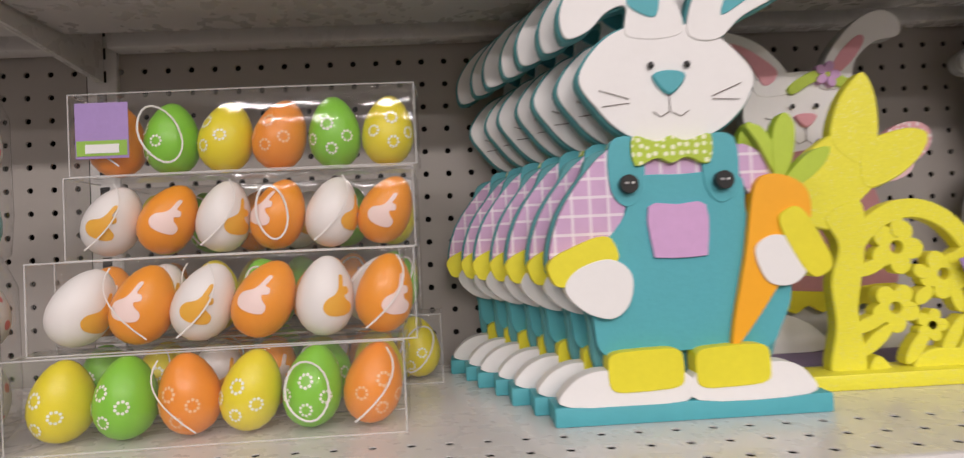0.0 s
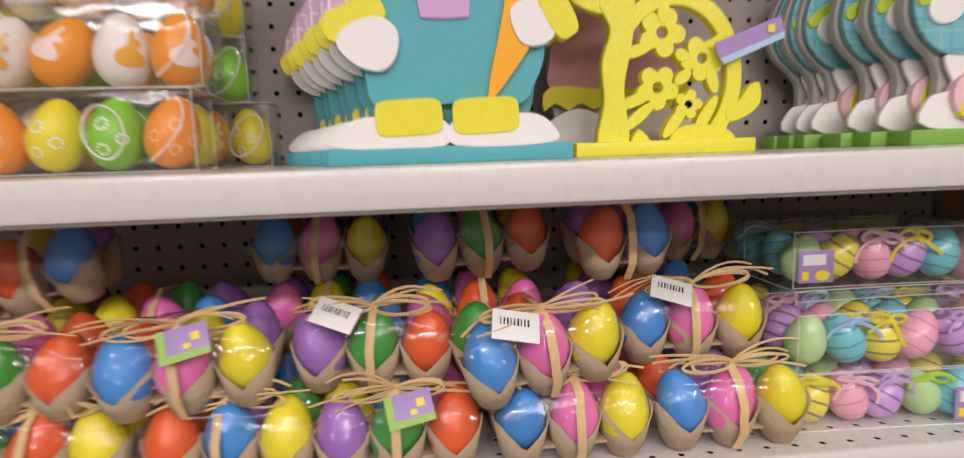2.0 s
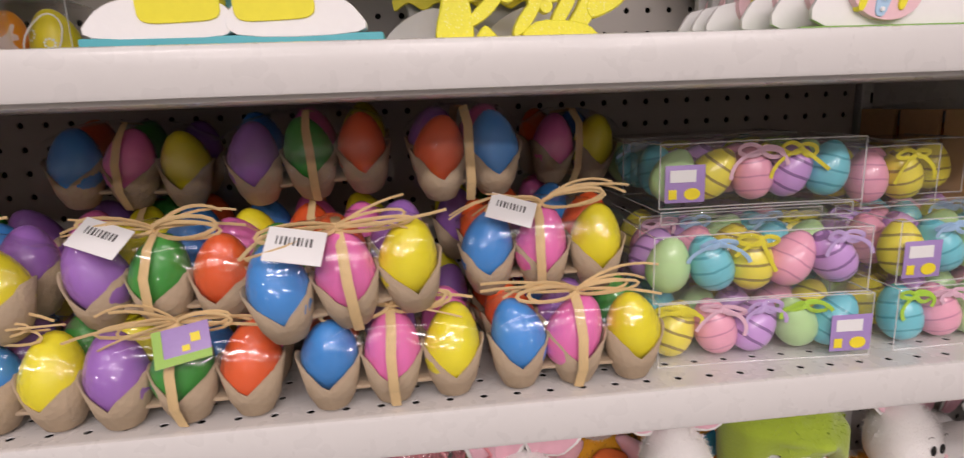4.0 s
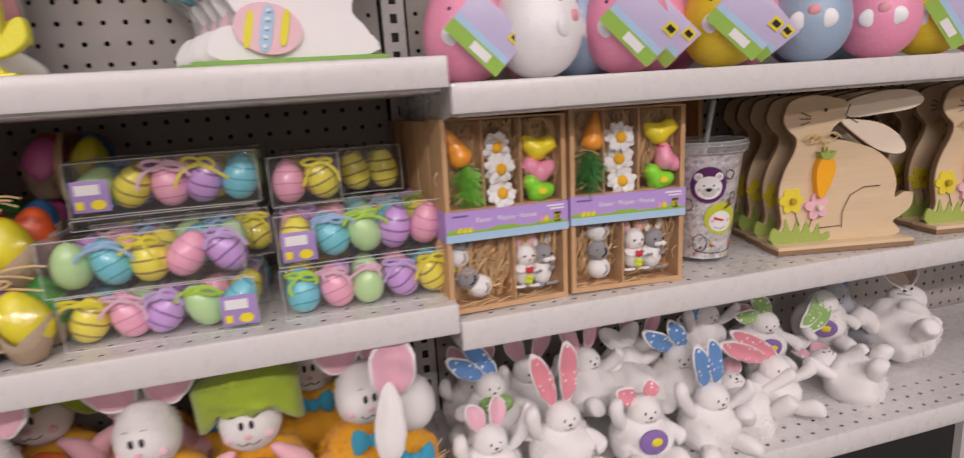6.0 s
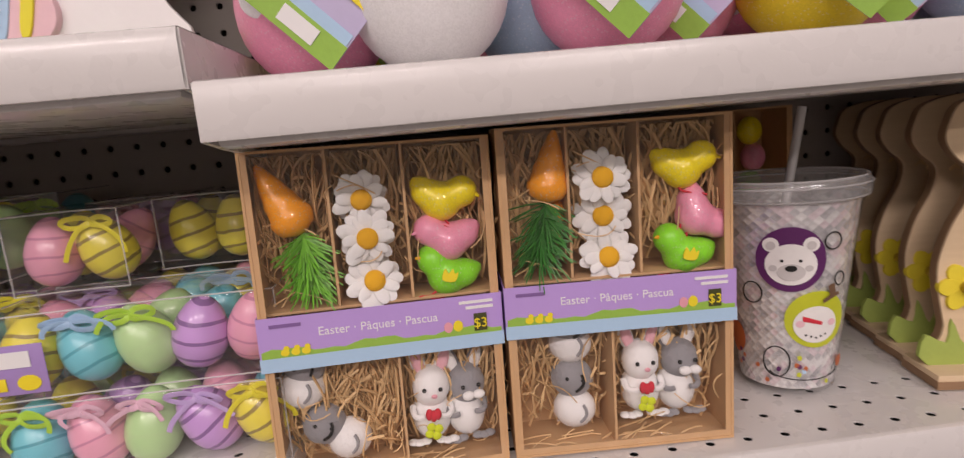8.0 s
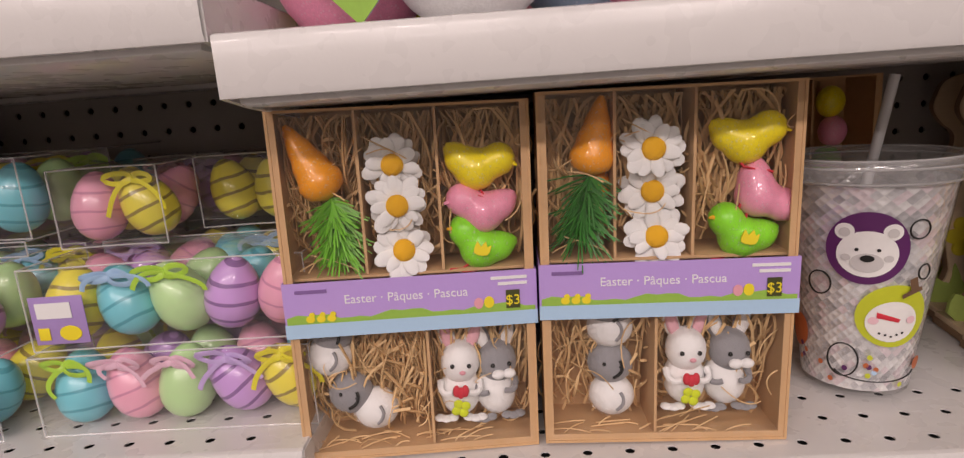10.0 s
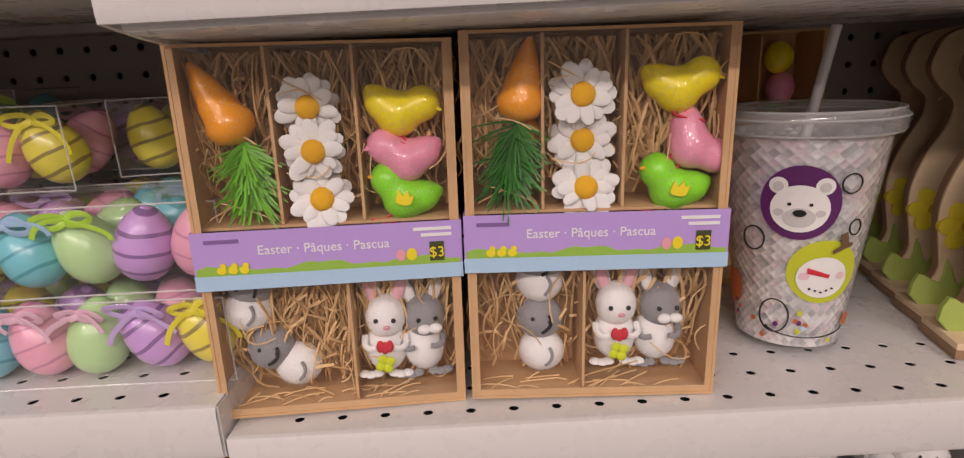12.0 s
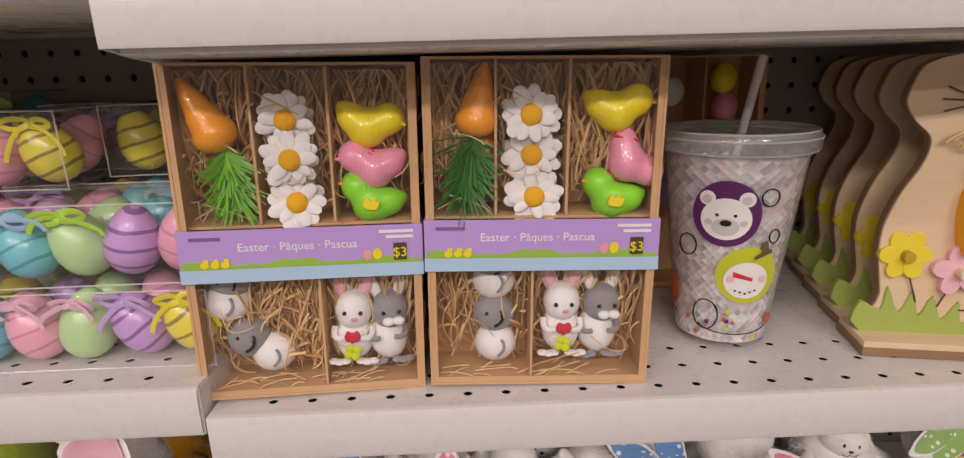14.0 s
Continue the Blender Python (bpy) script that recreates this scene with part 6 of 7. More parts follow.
# ---------------------------------------------------------------- wooden rabbits
def wood_rabbit(at, rz):
    o = thing("rabbit_figure", "plywood rabbit cut-out with carrot, flowers and green grass", "rabbit decoration", at, "plywood rabbits", rz)
    part("base", box_bm(-.100, .100, -.022, .022, 0, .011, bevel=.001), RABWOOD, o)
    part("base_edge", box_bm(-.1006, .1006, -.0226, .0226, .0006, .0065), RABEDGE, o, "darker cut edge")
    body = curve2([(-.085, .188), (-.077, .201), (-.050, .207), (-.018, .203), (.004, .195), (.006, .178), (-.012, .166), (-.018, .152), (.012, .143), (.045, .132), (.072, .112), (.084, .086), (.084, .064), (.098, .070), (.111, .066), (.108, .048), (.092, .036), (.084, .030), (.084, .010), (-.080, .010), (-.084, .040), (-.090, .080), (-.083, .110), (-.070, .135), (-.068, .152), (-.080, .164), (-.087, .176)], 5)
    ear1 = curve2([(.000, .193), (.02, .202), (.06, .208), (.098, .205), (.115, .192), (.098, .181), (.05, .176), (.004, .176)])
    ear2 = curve2([(-.006, .172), (.02, .172), (.055, .165), (.082, .148), (.094, .128), (.080, .122), (.05, .130), (.022, .148)])
    bm = bmesh.new()
    for k, s in enumerate((body, ear1, ear2)): add_slab(bm, s, .001 - .0007 * k, .0085 + .0003 * k, .0006)
    part("board", bm, RABEDGE, o, "plywood board with dark cut edges")
    L = Layers(o, .0005)
    L.k = 2
    ins = lambda s, d: [p + (sum(s, Vector((0, 0))) / len(s) - p).normalized() * d for p in s]
    L.add("body_face", body, RABWOOD)
    L.add("ear", ins(ear1, .001), WOODWHITE, label="whitewashed ear")
    L.add("ear", ins(ear2, .001), WOODWHITE, label="whitewashed ear")
    L.add("grass", curve2([(-.096, .011), (-.020, .011), (-.014, .024), (-.026, .020), (-.030, .036), (-.040, .022), (-.048, .040), (-.056, .024), (-.062, .044), (-.070, .026), (-.080, .046), (-.083, .028), (-.098, .034)], 3), WOODGREEN)
    for p in petals(-.072, .070, .0105, 6, .62): L.add("yellow_petal", p, WOODYEL, lift=.00045)
    L.add("flower_centre", oval(-.072, .070, .0042, .0042, 14), M("ochre_centre", (0.50, 0.34, 0.02), .6) if "ochre_centre" not in bpy.data.materials else bpy.data.materials["ochre_centre"], lift=.0008)
    for p in petals(-.036, .060, .0100, 5, .66, .5): L.add("pink_petal", p, WOODPINK, lift=.00045)
    L.add("flower_centre", oval(-.036, .060, .0038, .0038, 14), WOODWHITE, lift=.0008)
    L.k += 1
    L.add("carrot", curve2([(-.040, .120), (-.030, .128), (-.019, .124), (-.016, .108), (-.024, .085), (-.036, .072), (-.042, .090), (-.043, .108)]), ORANGEP)
    L.add("carrot_top", curve2([(-.034, .124), (-.040, .134), (-.032, .132), (-.030, .140), (-.025, .132), (-.016, .134), (-.023, .124)], 3), WOODGREEN)
    fy = -.0035
    strokes(o, [[(-.05, .18), (-.064, .186)], [(-.05, .177), (-.066, .178)], [(-.052, .173), (-.064, .170)], [(.004, .028), (.004, .05), (.014, .072), (.034, .082), (.058, .082)], [(-.030, .030), (.004, .031)], [(-.06, .035), (-.070, .062)], [(-.045, .032), (-.037, .052)], [(.006, .193), (.0, .178), (.018, .168)]], INK, fy, .0006)
    part("eye", add_ball(bmesh.new(), (-.029, fy, .187), .0022, (1, .5, 1), 10, 8), BLACKP, o)
    bm = bmesh.new()
    for e in ((-.062, .150), (-.052, .146), (-.008, .150)):
        add_tube(bm, arc((-.035, fy - .003, .150), (e[0], fy - .004, e[1]), (0, -.003, .008), 7), .0013, 5)
    for s in (-1, 1): add_tube(bm, [(-.035, fy - .003, .150), (-.035 + s * .012, fy - .006, .158), (-.035 + s * .022, fy - .005, .152), (-.035 + s * .010, fy - .005, .146), (-.035, fy - .003, .150)], .0012, 5)
    add_tube(bm, arc((-.035, fy - .003, .150), (-.034, fy - .004, .125), (.003, -.002, 0), 6), .0012, 5)
    part("twine_bow", bm, RAFFIA, o, "thin twine bow")
    return o

rab = wood_rabbit((1.370, 0.082, E_Z + .001), -12)
rab.scale = (0.94, 1, 1)
copy_thing(rab, pose(1.628, 0.072, E_Z + .001, 0, 0, -10))
for i in range(1, 5):
    copy_thing(rab, pose(1.370 + .013 * i, 0.082 + .046 * i, E_Z + .001, 0, 0, -12 + 1.5 * (i % 2)))
    copy_thing(rab, pose(1.628 + .012 * i, 0.072 + .048 * i, E_Z + .001, 0, 0, -10))

# ---------------------------------------------------------------- glittered egg bunnies
def glitter_bunny(at, col, rz=0.0, tag=0, scale=1.0):
    o = thing("egg_bunny", f"{col} glittered foam egg bunny" + (" with a hanging lilac tag" if tag else " with a white muzzle"), "egg bunny", at, "glittered egg bunnies", rz)
    b = part("body", egg_bm(.118 * scale, .046 * scale, 28, 18), GL[col], o)
    b.matrix_local = pose(0, 0, .058 * scale)
    bm = bmesh.new()
    for s in (-1, 1): add_ball(bm, (s * .012 * scale, -.0415 * scale, .048 * scale), .0125 * scale, (1.1, .32, .95), 14, 10)
    part("muzzle", bm, GL["white"], o, "white glittered muzzle")
    part("nose", add_ball(bmesh.new(), (0, -.0445 * scale, .058 * scale), .0075 * scale, (1, .45, .9), 12, 8), PINKP, o)
    for s in (-1, 1): part("eye", add_ball(bmesh.new(), (s * .014 * scale, -.0375 * scale, .072 * scale), .0042 * scale, (1, .6, 1), 10, 8), BLACKP, o)
    for s in (-1, 1): part("ear", add_ball(bmesh.new(), (s * .018 * scale, 0, .136 * scale), .034 * scale, (.38, .22, 1), 12, 10, Matrix.Rotation(radians(10 * s), 4, "Y")), GL[col], o)
    if tag:
        m = pose(-.020 * tag, -.052, .046, 6, (24 + 900 * at[1] % 23) * tag, 0) @ Matrix.Scale(1.16, 4)
        t = part("tag", box_bm(-.022, .022, -.0005, .0005, -.030, .030, bevel=.0004, m=m), CARD if tag > 0 else M("pale_lilac_card", (0.55, 0.50, 0.72), .35, .08), o, "lilac and green card tag")
        part("green_panel", box_bm(-.022, -.009, -.0012, -.0006, -.030, .030, m=m), CARDGREEN, t)
        part("barcode", box_bm(-.019, -.011, -.0018, -.0013, -.016, .004, m=m), CARDWHITE, t)
        part("price_patch", box_bm(.009, .019, -.0016, -.0011, -.027, -.016, m=m), CARDYEL, t)
        part("price_mark", box_bm(.0115, .0165, -.0021, -.0017, -.025, -.018, m=m), BLACKP, t)
        part("blue_panel", box_bm(-.009, -.003, -.0010, -.0006, -.029, .029, m=m), CARDBLUE, t)
    return o

for x, y, c, rz, tg in ((.870, .100, "pink", -14, -1), (.940, .066, "white", 34, 0), (1.012, .120, "blue", -30, 0), (1.046, .072, "pink", -34, -1), (1.104, .122, "pink", -36, -1), (1.176, .075, "yellow", -34, -1),
                        (1.236, .118, "pink", -38, -1), (1.304, .080, "blue", -38, 0), (1.360, .150, "blue", -30, 0), (1.410, .078, "pink", -42, 0), (1.505, .085, "yellow", -40, -1), (1.600, .080, "pink", -42, 0),
                        (.895, .215, "yellow", 0, -1), (1.0, .24, "pink", 0, 0), (1.1, .24, "blue", 0, 0), (1.2, .225, "pink", 0, 0), (1.3, .225, "white", 0, 0), (1.5, .21, "blue", 0, 0), (1.69, .12, "blue", -30, 0)):
    glitter_bunny((x, y, B_Z + .001), c, rz, tg)

# ---------------------------------------------------------------- plush toys on the low shelf
def limb(p0, p1, r0, r1, bend=(0, 0, 0), seed=0.0):
    """A stuffed limb that thickens to a rounded end, a little lumpy."""
    p0, p1, bend = Vector(p0), Vector(p1), Vector(bend)
    zz = (p1 - p0).normalized()
    xx = Vector((0.3, 1, 0.2)).cross(zz).normalized()
    yy = zz.cross(xx)
    bm = bmesh.new()
    res = bmesh.ops.create_uvsphere(bm, u_segments=16, v_segments=14, radius=1.0)
    for w in res["verts"]:
        x, y, z = w.co
        t = (z + 1) / 2
        r = (r0 + (r1 - r0) * t) * (1 - abs(z) ** 6) ** 0.0
        fat = (1 - z * z) ** -0.22 if abs(z) < .995 else 1.0
        r *= min(fat, 1.6)
        w.co = p0 + (p1 - p0) * t + bend * (4 * t * (1 - t)) + xx * x * r + yy * y * r
        w.co += (xx * x + yy * y) * r * .22 * noise.noise(w.co * 60 + Vector((seed, 0, 0)))
    return bm

def plush_ear(o, base, tip, w, lining, body, face_y=-1, curl=0.0):
    """A soft flat ear, leaf shaped, with a lining on its front."""
    base, tip = Vector(base), Vector(tip)
    ax = tip - base
    L = ax.length
    zz = ax.normalized()
    xx = Vector((0, 1, 0)).cross(zz).normalized()
    rot = Matrix((xx, zz.cross(xx), zz)).transposed().to_4x4()
    def leaf(k, thick, y0):
        bm = bmesh.new()
        res = bmesh.ops.create_uvsphere(bm, u_segments=16, v_segments=14, radius=1.0)
        for q in res["verts"]:
            x, y, z = q.co
            t = (z * k + 1) / 2
            wide = w * .5 * k * (0.75 + 0.5 * t - .35 * t ** 4)
            q.co = Vector((x * wide, y * thick + y0 + curl * L * (t - .3) ** 2 + .10 * w * math.cos(x * 3) * face_y * -1, z * L / 2 * k))
            q.co.x += .06 * w * noise.noise(q.co * 70 + base * 30)
            q.co.y += .10 * w * noise.noise(q.co * 45 + base * 50)
        return bm
    e = part("ear", leaf(1.03, .0034, 0), body, o)
    e.matrix_local = Matrix.Translation((base + tip) / 2) @ rot
    part("ear_lining", leaf(.9, .0026, face_y * .0022), lining, e)
    return e

def face(o, c, r, nose=PINKFELT, spread=.26, eye=.085, up=.16, low=0.0):
    c = Vector(c)
    for s in (-1, 1): part("eye", add_ball(bmesh.new(), c + Vector((s * r * spread, -r * .95, r * up)), r * eye, (.75, .5, 1.45), 10, 8), BLACKP, o)
    part("nose", add_ball(bmesh.new(), c + Vector((0, -r * .99, -r * (.12 + low))), r * .10, (1.1, .5, .8), 10, 8), nose, o)
    bm = bmesh.new()
    for s in (-1, 1): add_tube(bm, arc(c + Vector((0, -r * .985, -r * (.30 + low))), c + Vector((s * r * .34, -r * .92, -r * (.30 + low))), (0, -.0006, -r * .09), 6), r * .018, 4)
    part("mouth_stitch", bm, INK, o)

BELLYPATCH = M("violet_cloth_patch", (0.26, 0.16, 0.42), 0.9, 0.1, 50, 0.4, 400)
def white_plush(head, rz, rx, cloth, ears, arms, seed, size=1.0, mat=None, patch=False, bow=None, trim=None):
    """A small stuffed bunny placed by its head; ears and arms are given by their ends about the head."""
    body = mat or PLUSH
    s = size
    off = Vector((0, -.010, .070)) * s
    rot = Matrix.Rotation(math.radians(rz), 3, "Z") @ Matrix.Rotation(math.radians(rx), 3, "X")
    at = Vector(head) - rot @ off
    look_of = {CLOTHBLUE: "blue-dotted", CLOTHPINK: "pink-dotted", CLOTHGREEN: "green-dotted", PLUSHTAN: "tan"}.get(cloth, "plain pink")
    colour = "white" if mat is None else ("tan" if mat is PLUSHTAN else "grey")
    o = thing("plush_bunny", f"{colour} plush bunny with {look_of} ears lying in a loose pile", "plush toy", tuple(at), "pile of plush bunnies", rz, rx)
    inv = rot.inverted()
    part("body", add_ball(bmesh.new(), (0, 0, .030 * s), .040 * s, (1, .92, .95), 36, 26, None, .16), body, o)
    part("head", add_ball(bmesh.new(), off, .0205 * s, (1.04, .98, .98), 30, 22, None, .10), body, o)
    face(o, off, .0205 * s, BLACKP, .30, .075)
    fuzz(o, (0, 0, .030 * s), (.040 * s, .0365 * s, .038 * s), 4200, .0042, body, seed)
    fuzz(o, off, (.0212 * s, .0200 * s, .0200 * s), 1400, .0028, body, seed + 50)
    for k, d in zip((-1, 1), ears):
        b = off + Vector((k * .009, .002, .014)) * s
        plush_ear(o, b, off + inv @ Vector(d), .026 * s, cloth, body, -1, .3 if d[2] < .06 else .05)
    for k, d in zip((-1, 1), arms):
        part("arm", limb((k * .026 * s, -.006 * s, .048 * s), off + inv @ Vector(d), .0075 * s, .0105 * s, (k * .006, -.004, 0), seed), body, o)
    for k in (-1, 1):
        part("leg", limb((k * .020 * s, -.020 * s, .008 * s), (k * (.030 + .008 * (seed % 3)) * s, -.055 * s, .004 * s + .012 * (seed % 2)), .011 * s, .0135 * s, (0, 0, .004), seed + k), body, o)
    if bow is not None:
        bm = add_ball(bmesh.new(), (-.009 * s, -.030 * s, .052 * s), .011 * s, (1.2, .5, 1), 12, 8, None, .2)
        add_ball(bm, (.010 * s, -.031 * s, .053 * s), .011 * s, (1.2, .5, 1), 12, 8, None, .2)
        part("bow", bm, bow, o, "dotted cloth bow")
    if patch:
        p = part("belly_patch", add_ball(bmesh.new(), (0, -.034 * s, .038 * s), .016 * s, (1.2, .35, 1), 16, 10), BELLYPATCH, o, "violet cloth egg patch")
        part("patch_print", add_ball(bmesh.new(), (.002, -.0395 * s, .040 * s), .006 * s, (1.2, .25, .9), 12, 8), CARDYEL, p)
    return o

UP = ((-.045, -.02, .020), (.045, -.02, .018))
LEFTUP = ((-.046, -.015, .030), (.040, -.03, -.040))
DOWN = ((-.045, -.03, -.045), (.046, -.03, -.040))
PILE = [  # head, yaw, lean, ear cloth, ear ends, arm ends, size, patch, bow
    ((.862, .092, .896), 8, -6, SATIN, ((-.020, .01, .045), (.018, .01, .05)), ((-.04, -.01, .02), (.05, -.01, .045)), 1.0, False, None),
    ((.885, .150, .935), -6, -10, CLOTHBLUE, ((-.055, .0, .045), (-.030, .02, .060)), ((-.05, -.02, -.02), (.055, -.02, -.035)), 1.0, False, CLOTHGREEN),
    ((.957, .085, .910), 4, -8, CLOTHPINK, ((-.034, .004, .088), (.016, .012, .094)), LEFTUP, 1.05, False, None),
    ((1.072, .085, .895), -4, -6, CLOTHPINK, ((-.034, .0, .030), (.012, .0, .038)), LEFTUP, 1.05, True, None),
    ((1.178, .085, .890), 3, -6, CLOTHBLUE, ((-.024, .0, .078), (.006, .01, .080)), ((-.062, -.015, .040), (.050, -.015, .020)), 1.05, False, None),
    ((1.312, .120, .890), -8, -8, CLOTHPINK, ((-.100, -.01, .060), (-.055, .02, .058)), ((-.05, -.02, -.01), (.05, -.02, .01)), 1.0, False, None),
    ((1.353, .190, .930), -14, 5, CLOTHGREEN, ((-.055, -.01, .022), (-.020, .0, .048)), DOWN, 1.0, True, None),
    ((1.166, .145, .925), -12, -5, CLOTHBLUE, ((-.055, -.01, .048), (-.012, .0, .055)), DOWN, 1.0, False, None),
    ((1.105, .185, .915), 165, 25, SATIN, ((-.03, .03, .04), (.03, .03, .04)), ((-.05, -.01, .01), (.05, -.01, .01)), 1.1, False, None),
    ((1.030, .170, .935), 18, -15, SATIN, ((-.03, .01, .055), (.02, .02, .06)), UP, 1.0, False, None),
    ((1.248, .135, .868), 0, -62, SATIN, ((-.03, .03, .03), (.03, .03, .03)), ((-.05, -.01, .025), (.072, -.045, .030)), 1.05, False, None),
    ((1.262, .215, .950), 10, 0, CLOTHBLUE, ((-.05, -.01, .0), (.03, .0, .04)), UP, .95, False, None),
    ((1.435, .150, .862), 35, -80, SATIN, ((-.03, .03, .02), (.03, .03, .02)), ((-.05, -.01, .02), (.05, -.03, .03)), 1.1, False, None),
    ((1.478, .200, .940), -35, 8, CLOTHGREEN, ((-.070, -.045, -.010), (-.045, -.03, -.03)), DOWN, 1.05, True, None),
    ((.960, .215, .915), 0, 0, SATIN, ((-.03, 0, .06), (.03, 0, .06)), UP, 1.1, False, None), ((1.060, .250, .900), 10, 0, SATIN, ((-.03, 0, .06), (.03, 0, .06)), UP, 1.1, False, None),
    ((1.165, .250, .895), 0, 0, SATIN, ((-.03, 0, .06), (.03, 0, .06)), DOWN, 1.1, False, None), ((1.270, .245, .895), 0, 0, SATIN, ((-.03, 0, .04), (.03, 0, .04)), DOWN, 1.1, False, None),
    ((1.390, .255, .895), 0, 0, SATIN, ((-.03, 0, .04), (.03, 0, .04)), DOWN, 1.1, False, None), ((.880, .240, .900), 0, 0, SATIN, ((-.03, 0, .06), (.03, 0, .06)), UP, 1.1, False, None)]
for i, (h, rz, rx, c, ears, arms, sz, pt, bw) in enumerate(PILE):
    white_plush(h, rz, rx, c, ears, arms, i, sz, None, pt, bw)
white_plush((1.640, .185, .925), -60, -55, PLUSHTAN, ((.020, .01, .055), (-.045, .02, .060)), ((.02, -.05, -.03), (-.05, -.03, .01)), 40, 1.35, None)
white_plush((1.540, .235, .935), -30, 0, CLOTHBLUE, ((-.03, 0, .045), (.03, 0, .05)), DOWN, 41, 1.1, PLUSHGREY)

def bow_bm(c, w, h, thick):
    """A butterfly bow: two flared lobes and a knot."""
    c = Vector(c)
    bm = bmesh.new()
    for s in (-1, 1):
        res = bmesh.ops.create_uvsphere(bm, u_segments=14, v_segments=10, radius=1.0)
        for q in res["verts"]:
            x, y, z = q.co
            t = (x + 1) / 2
            q.co = c + Vector((s * (.05 + t) * w / 2, y * thick * (1 - .3 * t), z * h / 2 * (.35 + .95 * t) + .10 * h * noise.noise(Vector((x, y, z)) * 2)))
    return add_ball(bm, c + Vector((0, -thick * .5, 0)), h * .22, (1, .8, 1.2), 10, 8)

def felt_plush(at, kind, rz=0.0, seed=0, tilt=0.0):
    """A tall soft rabbit scarecrow with a fluffy coat and raffia cuffs."""
    rnd = random.Random(800 + seed)
    hat = kind == "hat"
    o = thing("plush_rabbit", "white plush rabbit in a lime felt hat and pink jacket" if hat else "white plush rabbit in a fluffy orange coat and blue bow", "plush toy", at, "felt-coated plush rabbits", rz)
    coat = CLOTHORANGE
    part("coat", add_ball(bmesh.new(), (0, 0, .060), .058, (1.0, .72, 1.1), 24, 18, None, .16), coat, o)
    fuzz(o, (0, 0, .060), (.059, .042, .064), 3400, .0075, coat, seed + 30, "coat_nap")
    hz = .158
    bm = add_ball(bmesh.new(), (0, -.016, hz), .037, (.90, .88, 1.04), 28, 22, None, .05)
    for q in bm.verts:
        k = (q.co.z - hz) / .037
        q.co.x *= 1.0 - .17 * k
    part("head", bm, PLUSH, o)
    face(o, (0, -.016, hz + .002), .0350, PINKFELT, .15, .10, .10, .16)
    fuzz(o, (0, -.016, hz), (.0322, .0325, .0380), 2200, .0034, PLUSH, seed + 80)
    for s in (-1, 1):
        part("cheek", add_ball(bmesh.new(), (s * .020, -.0415, hz - .012), .0062, (1, .25, .8), 10, 8), PINKLT, o, "rosy cheek patch")
        if not hat: part("eyebrow", add_tube(bmesh.new(), arc((s * .006, -.0485, hz + .0185), (s * .012, -.0475, hz + .0180), (0, 0, .0012), 4), .00035, 4), INK, o)
    if hat:
        bm = add_ball(bmesh.new(), (0, -.004, hz + .029), .048, (1.18, 1.02, .64), 40, 24)
        for w in bm.verts:
            d = w.co - Vector((0, -.004, hz + .029))
            a = math.atan2(d.z, d.x)
            w.co += d * (.045 * math.sin(a * 6 + seed) + .10 * noise.noise(w.co * 40))
            if d.z < .0 and abs(d.x) > .030: w.co.z -= (abs(d.x) - .030) * 1.5
            elif d.z < -.012: w.co.z = hz + .017 + .0035 * math.sin(w.co.x * 260 + seed) + .002 * math.sin(w.co.x * 610)
        part("hat", bm, CLOTHLIME, o, "floppy lime felt hat with a wavy brim")
        fuzz(o, (0, -.004, hz + .034), (.055, .048, .030), 1500, .0045, CLOTHLIME, seed + 60, "hat_nap")
        for s in (-1, 1): part("lapel", limb((s * .020, -.034, hz - .030), (s * .048, -.036, hz - .090), .010, .018, (s * .014, 0, 0), seed), PINKFELT, o)
        part("cravat", add_ball(bmesh.new(), (.006, -.044, .104), .018, (1.2, .5, .9), 16, 12, None, .3), M("red_orange_felt", (0.68, 0.14, 0.03), 0.95, 0.12, 50, 0.6, 400), o)
        part("shirt", add_ball(bmesh.new(), (.002, -.036, .070), .026, (1, .5, 1.1), 16, 12, None, .1), CLOTHTEAL, o)
    else:
        for k in (-1, 1):
            plush_ear(o, (k * .014, -.012, hz + .026), (k * (.028 + .008 * (seed % 3)), -.012 - .012 * (seed % 2), hz + .092), .054, SATIN, PLUSH, -1, .15)
        part("bow_tie", bow_bm((0, -.050, .114), .052, .034, .008), CLOTHTEAL, o, "turquoise felt bow tie")
    for k in (-1, 1):
        part("sleeve", limb((k * .036, -.008, .084), (k * .070, -.034, .050), .014, .020, (k * .008, -.006, .006), seed + k), coat if not hat else PINKFELT, o)
        bm = bmesh.new()
        for q in range(26):
            p = Vector((k * .066, -.040, .052))
            e = p + Vector((k * rnd.uniform(-.020, .024), rnd.uniform(-.018, .0), rnd.uniform(-.022, .030)))
            add_tube(bm, arc(p, e, (rnd.uniform(-.004, .004), -.004, .004), 5), .0011, 4, .6)
        part("straw_cuff", bm, RAFFIA, o, "pale raffia cuff")
    if hat:
        bm = bmesh.new()
        for q in range(20):
            x = rnd.uniform(-.03, .03)
            add_tube(bm, arc((x, -.052, rnd.uniform(.036, .060)), (x + rnd.uniform(-.02, .02), -.056, rnd.uniform(.086, .112)), (0, -.003, 0), 5), .0012, 4, .7)
        part("raffia_tuft", bm, RAFFIA, o, "pale raffia tuft")
    return o

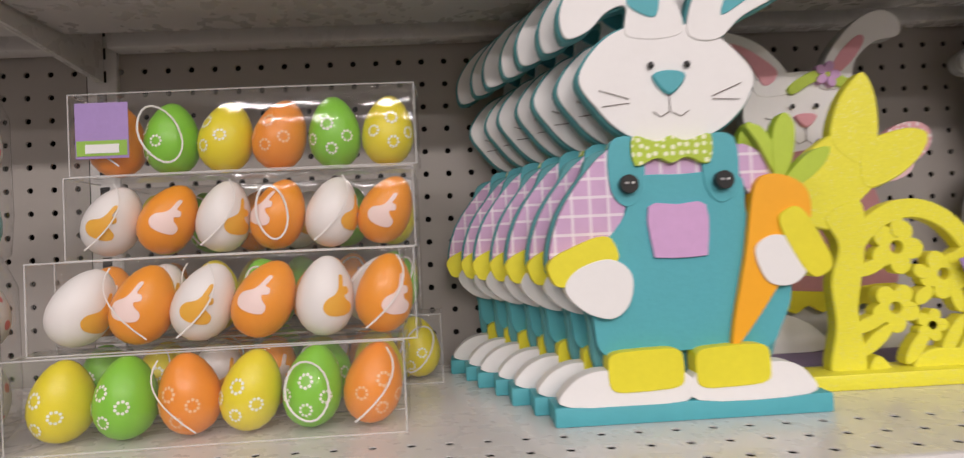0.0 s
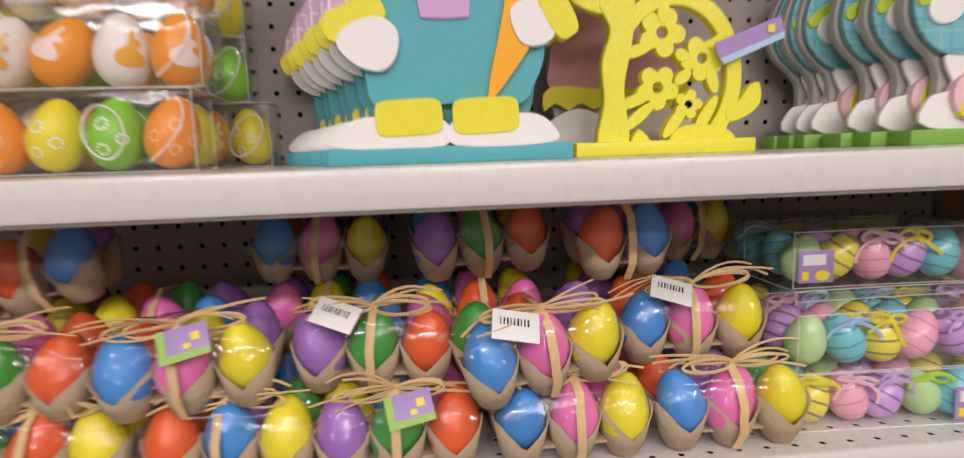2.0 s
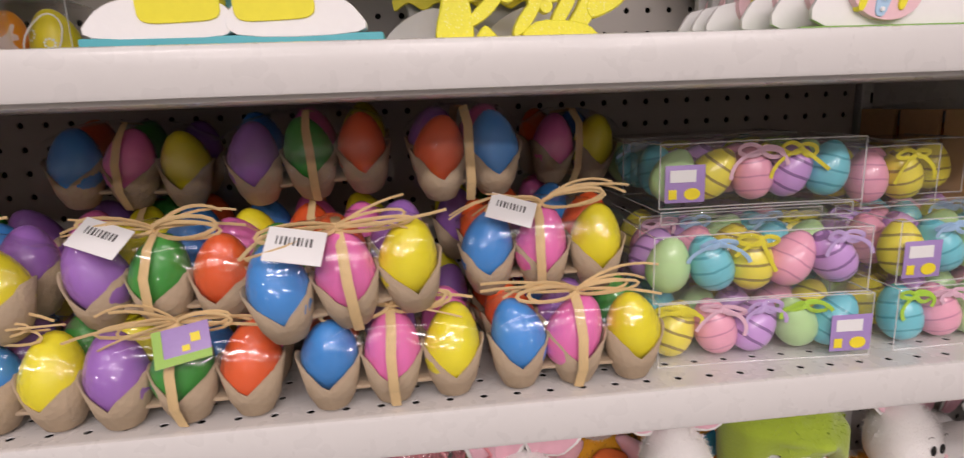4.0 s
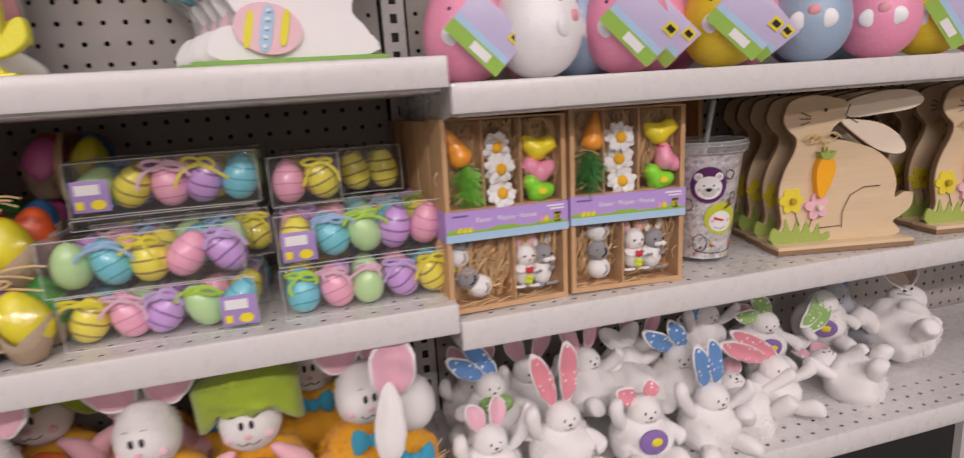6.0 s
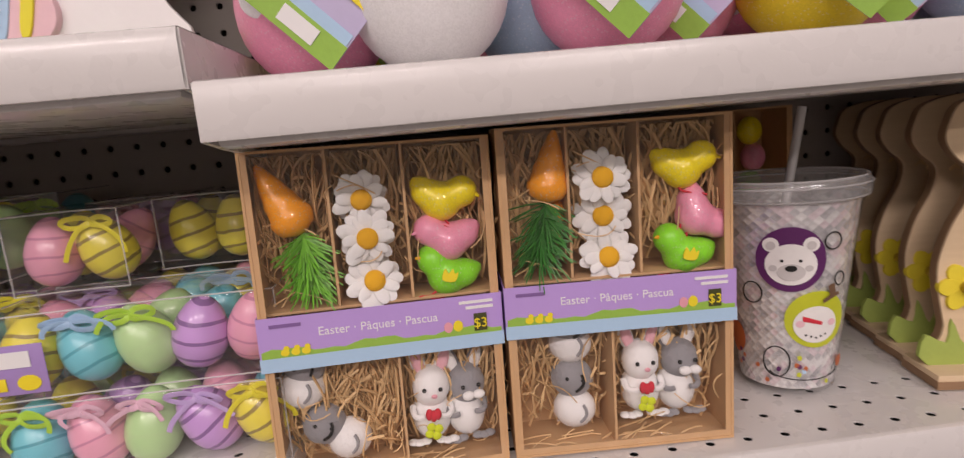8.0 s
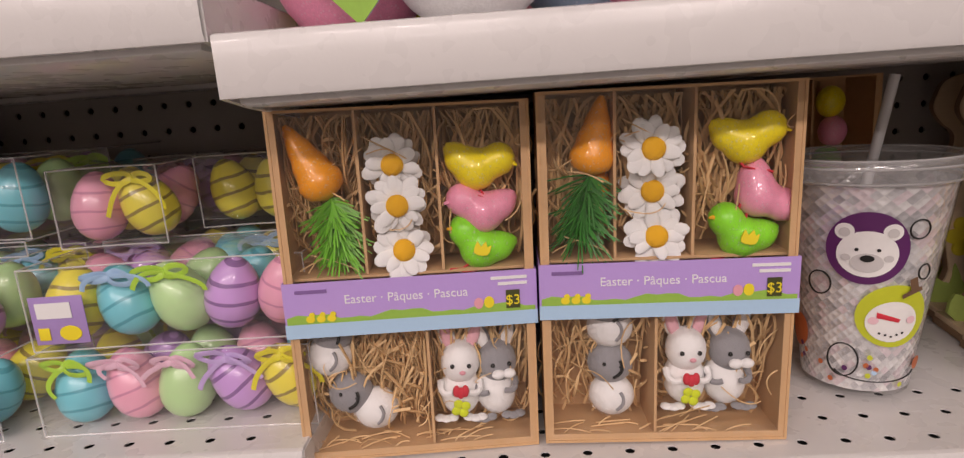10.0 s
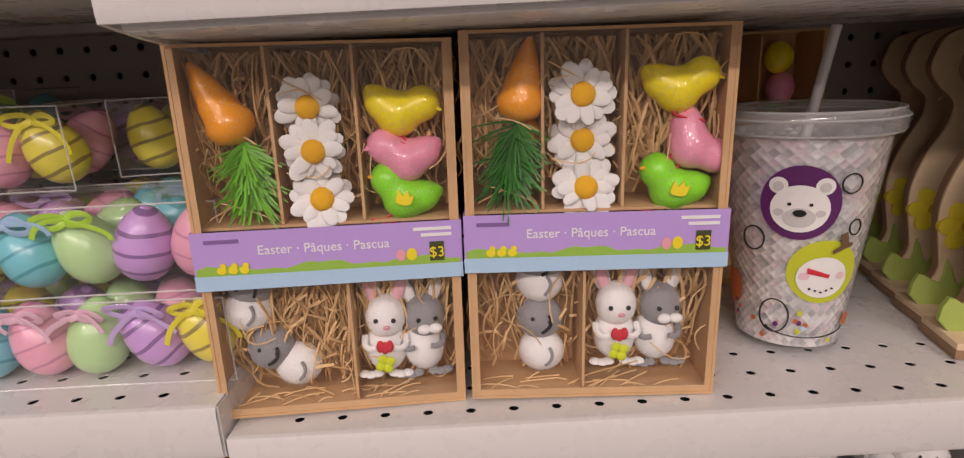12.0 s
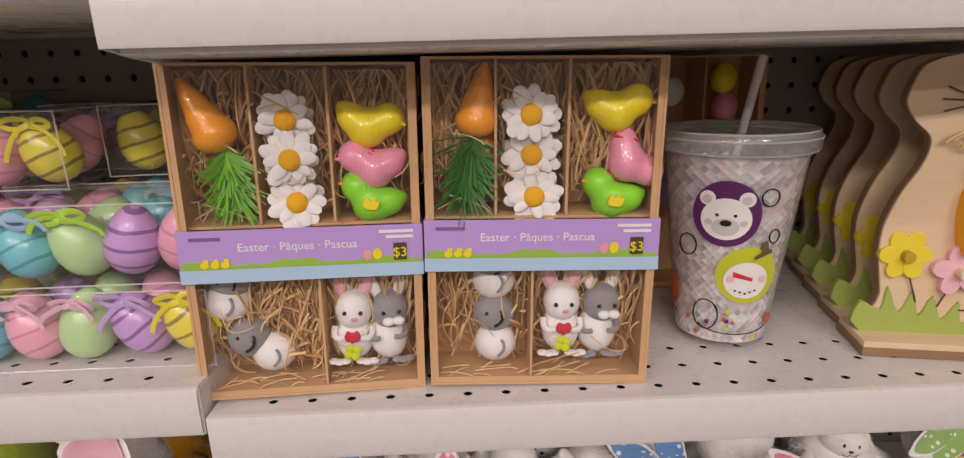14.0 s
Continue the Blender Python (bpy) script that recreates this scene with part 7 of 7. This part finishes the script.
felt_plush((.340, .112, G_Z + .003), "plain", 6, 1)
felt_plush((.488, .132, G_Z + .003), "plain", -4, 2)
felt_plush((.592, .126, G_Z + .003), "hat", 0, 3)
felt_plush((.715, .132, G_Z + .003), "plain", 10, 4)
felt_plush((.345, .235, G_Z + .003), "hat", 0, 8)
felt_plush((.445, .245, G_Z + .003), "hat", 0, 5)
felt_plush((.655, .245, G_Z + .003), "plain", 0, 6)
felt_plush((.55, .25, G_Z + .003), "plain", 0, 7)
# one long ear folded and hanging down in front
o = thing("plush_rabbit", "white plush rabbit with a broad pink ear folded forward", "plush toy", (.760, .085, G_Z + .003), "felt-coated plush rabbits", 0)
part("coat", add_ball(bmesh.new(), (0, .02, .052), .048, (.8, .8, 1.15), 20, 16, None, .16), CLOTHORANGE, o)
fuzz(o, (0, .02, .052), (.040, .039, .056), 1400, .006, CLOTHORANGE, 95, "coat_nap")
part("head", add_ball(bmesh.new(), (.012, .020, .138), .032, (.9, .95, 1.05), 20, 16, None, .05), PLUSH, o)
plush_ear(o, (-.014, -.030, .172), (-.008, -.040, .250), .052, SATIN, PLUSH)
plush_ear(o, (-.016, -.040, .196), (-.024, -.050, .106), .034, PLUSH, PLUSH)
part("bow_tie", bow_bm((.004, -.036, .100), .044, .032, .008), CLOTHTEAL, o, "turquoise felt bow tie")

def paper_grass(at, w, d, h, material, label, seed):
    rnd = random.Random(900 + seed)
    o = thing("paper_grass_bag", label, "paper grass", at, "bags of paper grass")
    bm = bmesh.new()
    for k in range(560):
        p = Vector((rnd.uniform(0, w), rnd.uniform(0, d * .8), rnd.uniform(.01, h)))
        pts = [p]
        for q in range(6):
            p = p + Vector((rnd.uniform(-.011, .011), rnd.uniform(-.012, .012), rnd.uniform(-.022, .012)))
            pts.append(Vector((min(w, max(0, p.x)), min(d, max(.001, p.y)), min(h, max(.004, p.z)))))
        add_tube(bm, pts, rnd.uniform(.0010, .0018), 4, 1, .5)
    tagged(part("shreds", bm, material, o, "crinkled paper shreds"), kind="stuff")
    part("heart", add_ball(bmesh.new(), (w / 2, d * .6, h / 2), 1, (w * .36, d * .22, h * .36), 16, 12, None, .1), material, o)
    b = part("bag", box_bm(-.003, w + .003, -.003, d, 0, h + .006, bevel=.012, segs=3), FILM, o, "clear crinkled bag")
    b.visible_shadow = False
    return o

paper_grass((-.02, .07, G_Z + .002), .19, .11, .225, GRASSTEAL, "clear bag of dark teal shredded paper grass", 1)
paper_grass((-.22, .07, G_Z + .002), .19, .11, .225, GRASSTEAL, "clear bag of dark teal shredded paper grass", 2)
paper_grass((.178, .08, G_Z + .002), .135, .11, .215, GRASSPINK, "clear bag of coral pink shredded paper grass", 3)
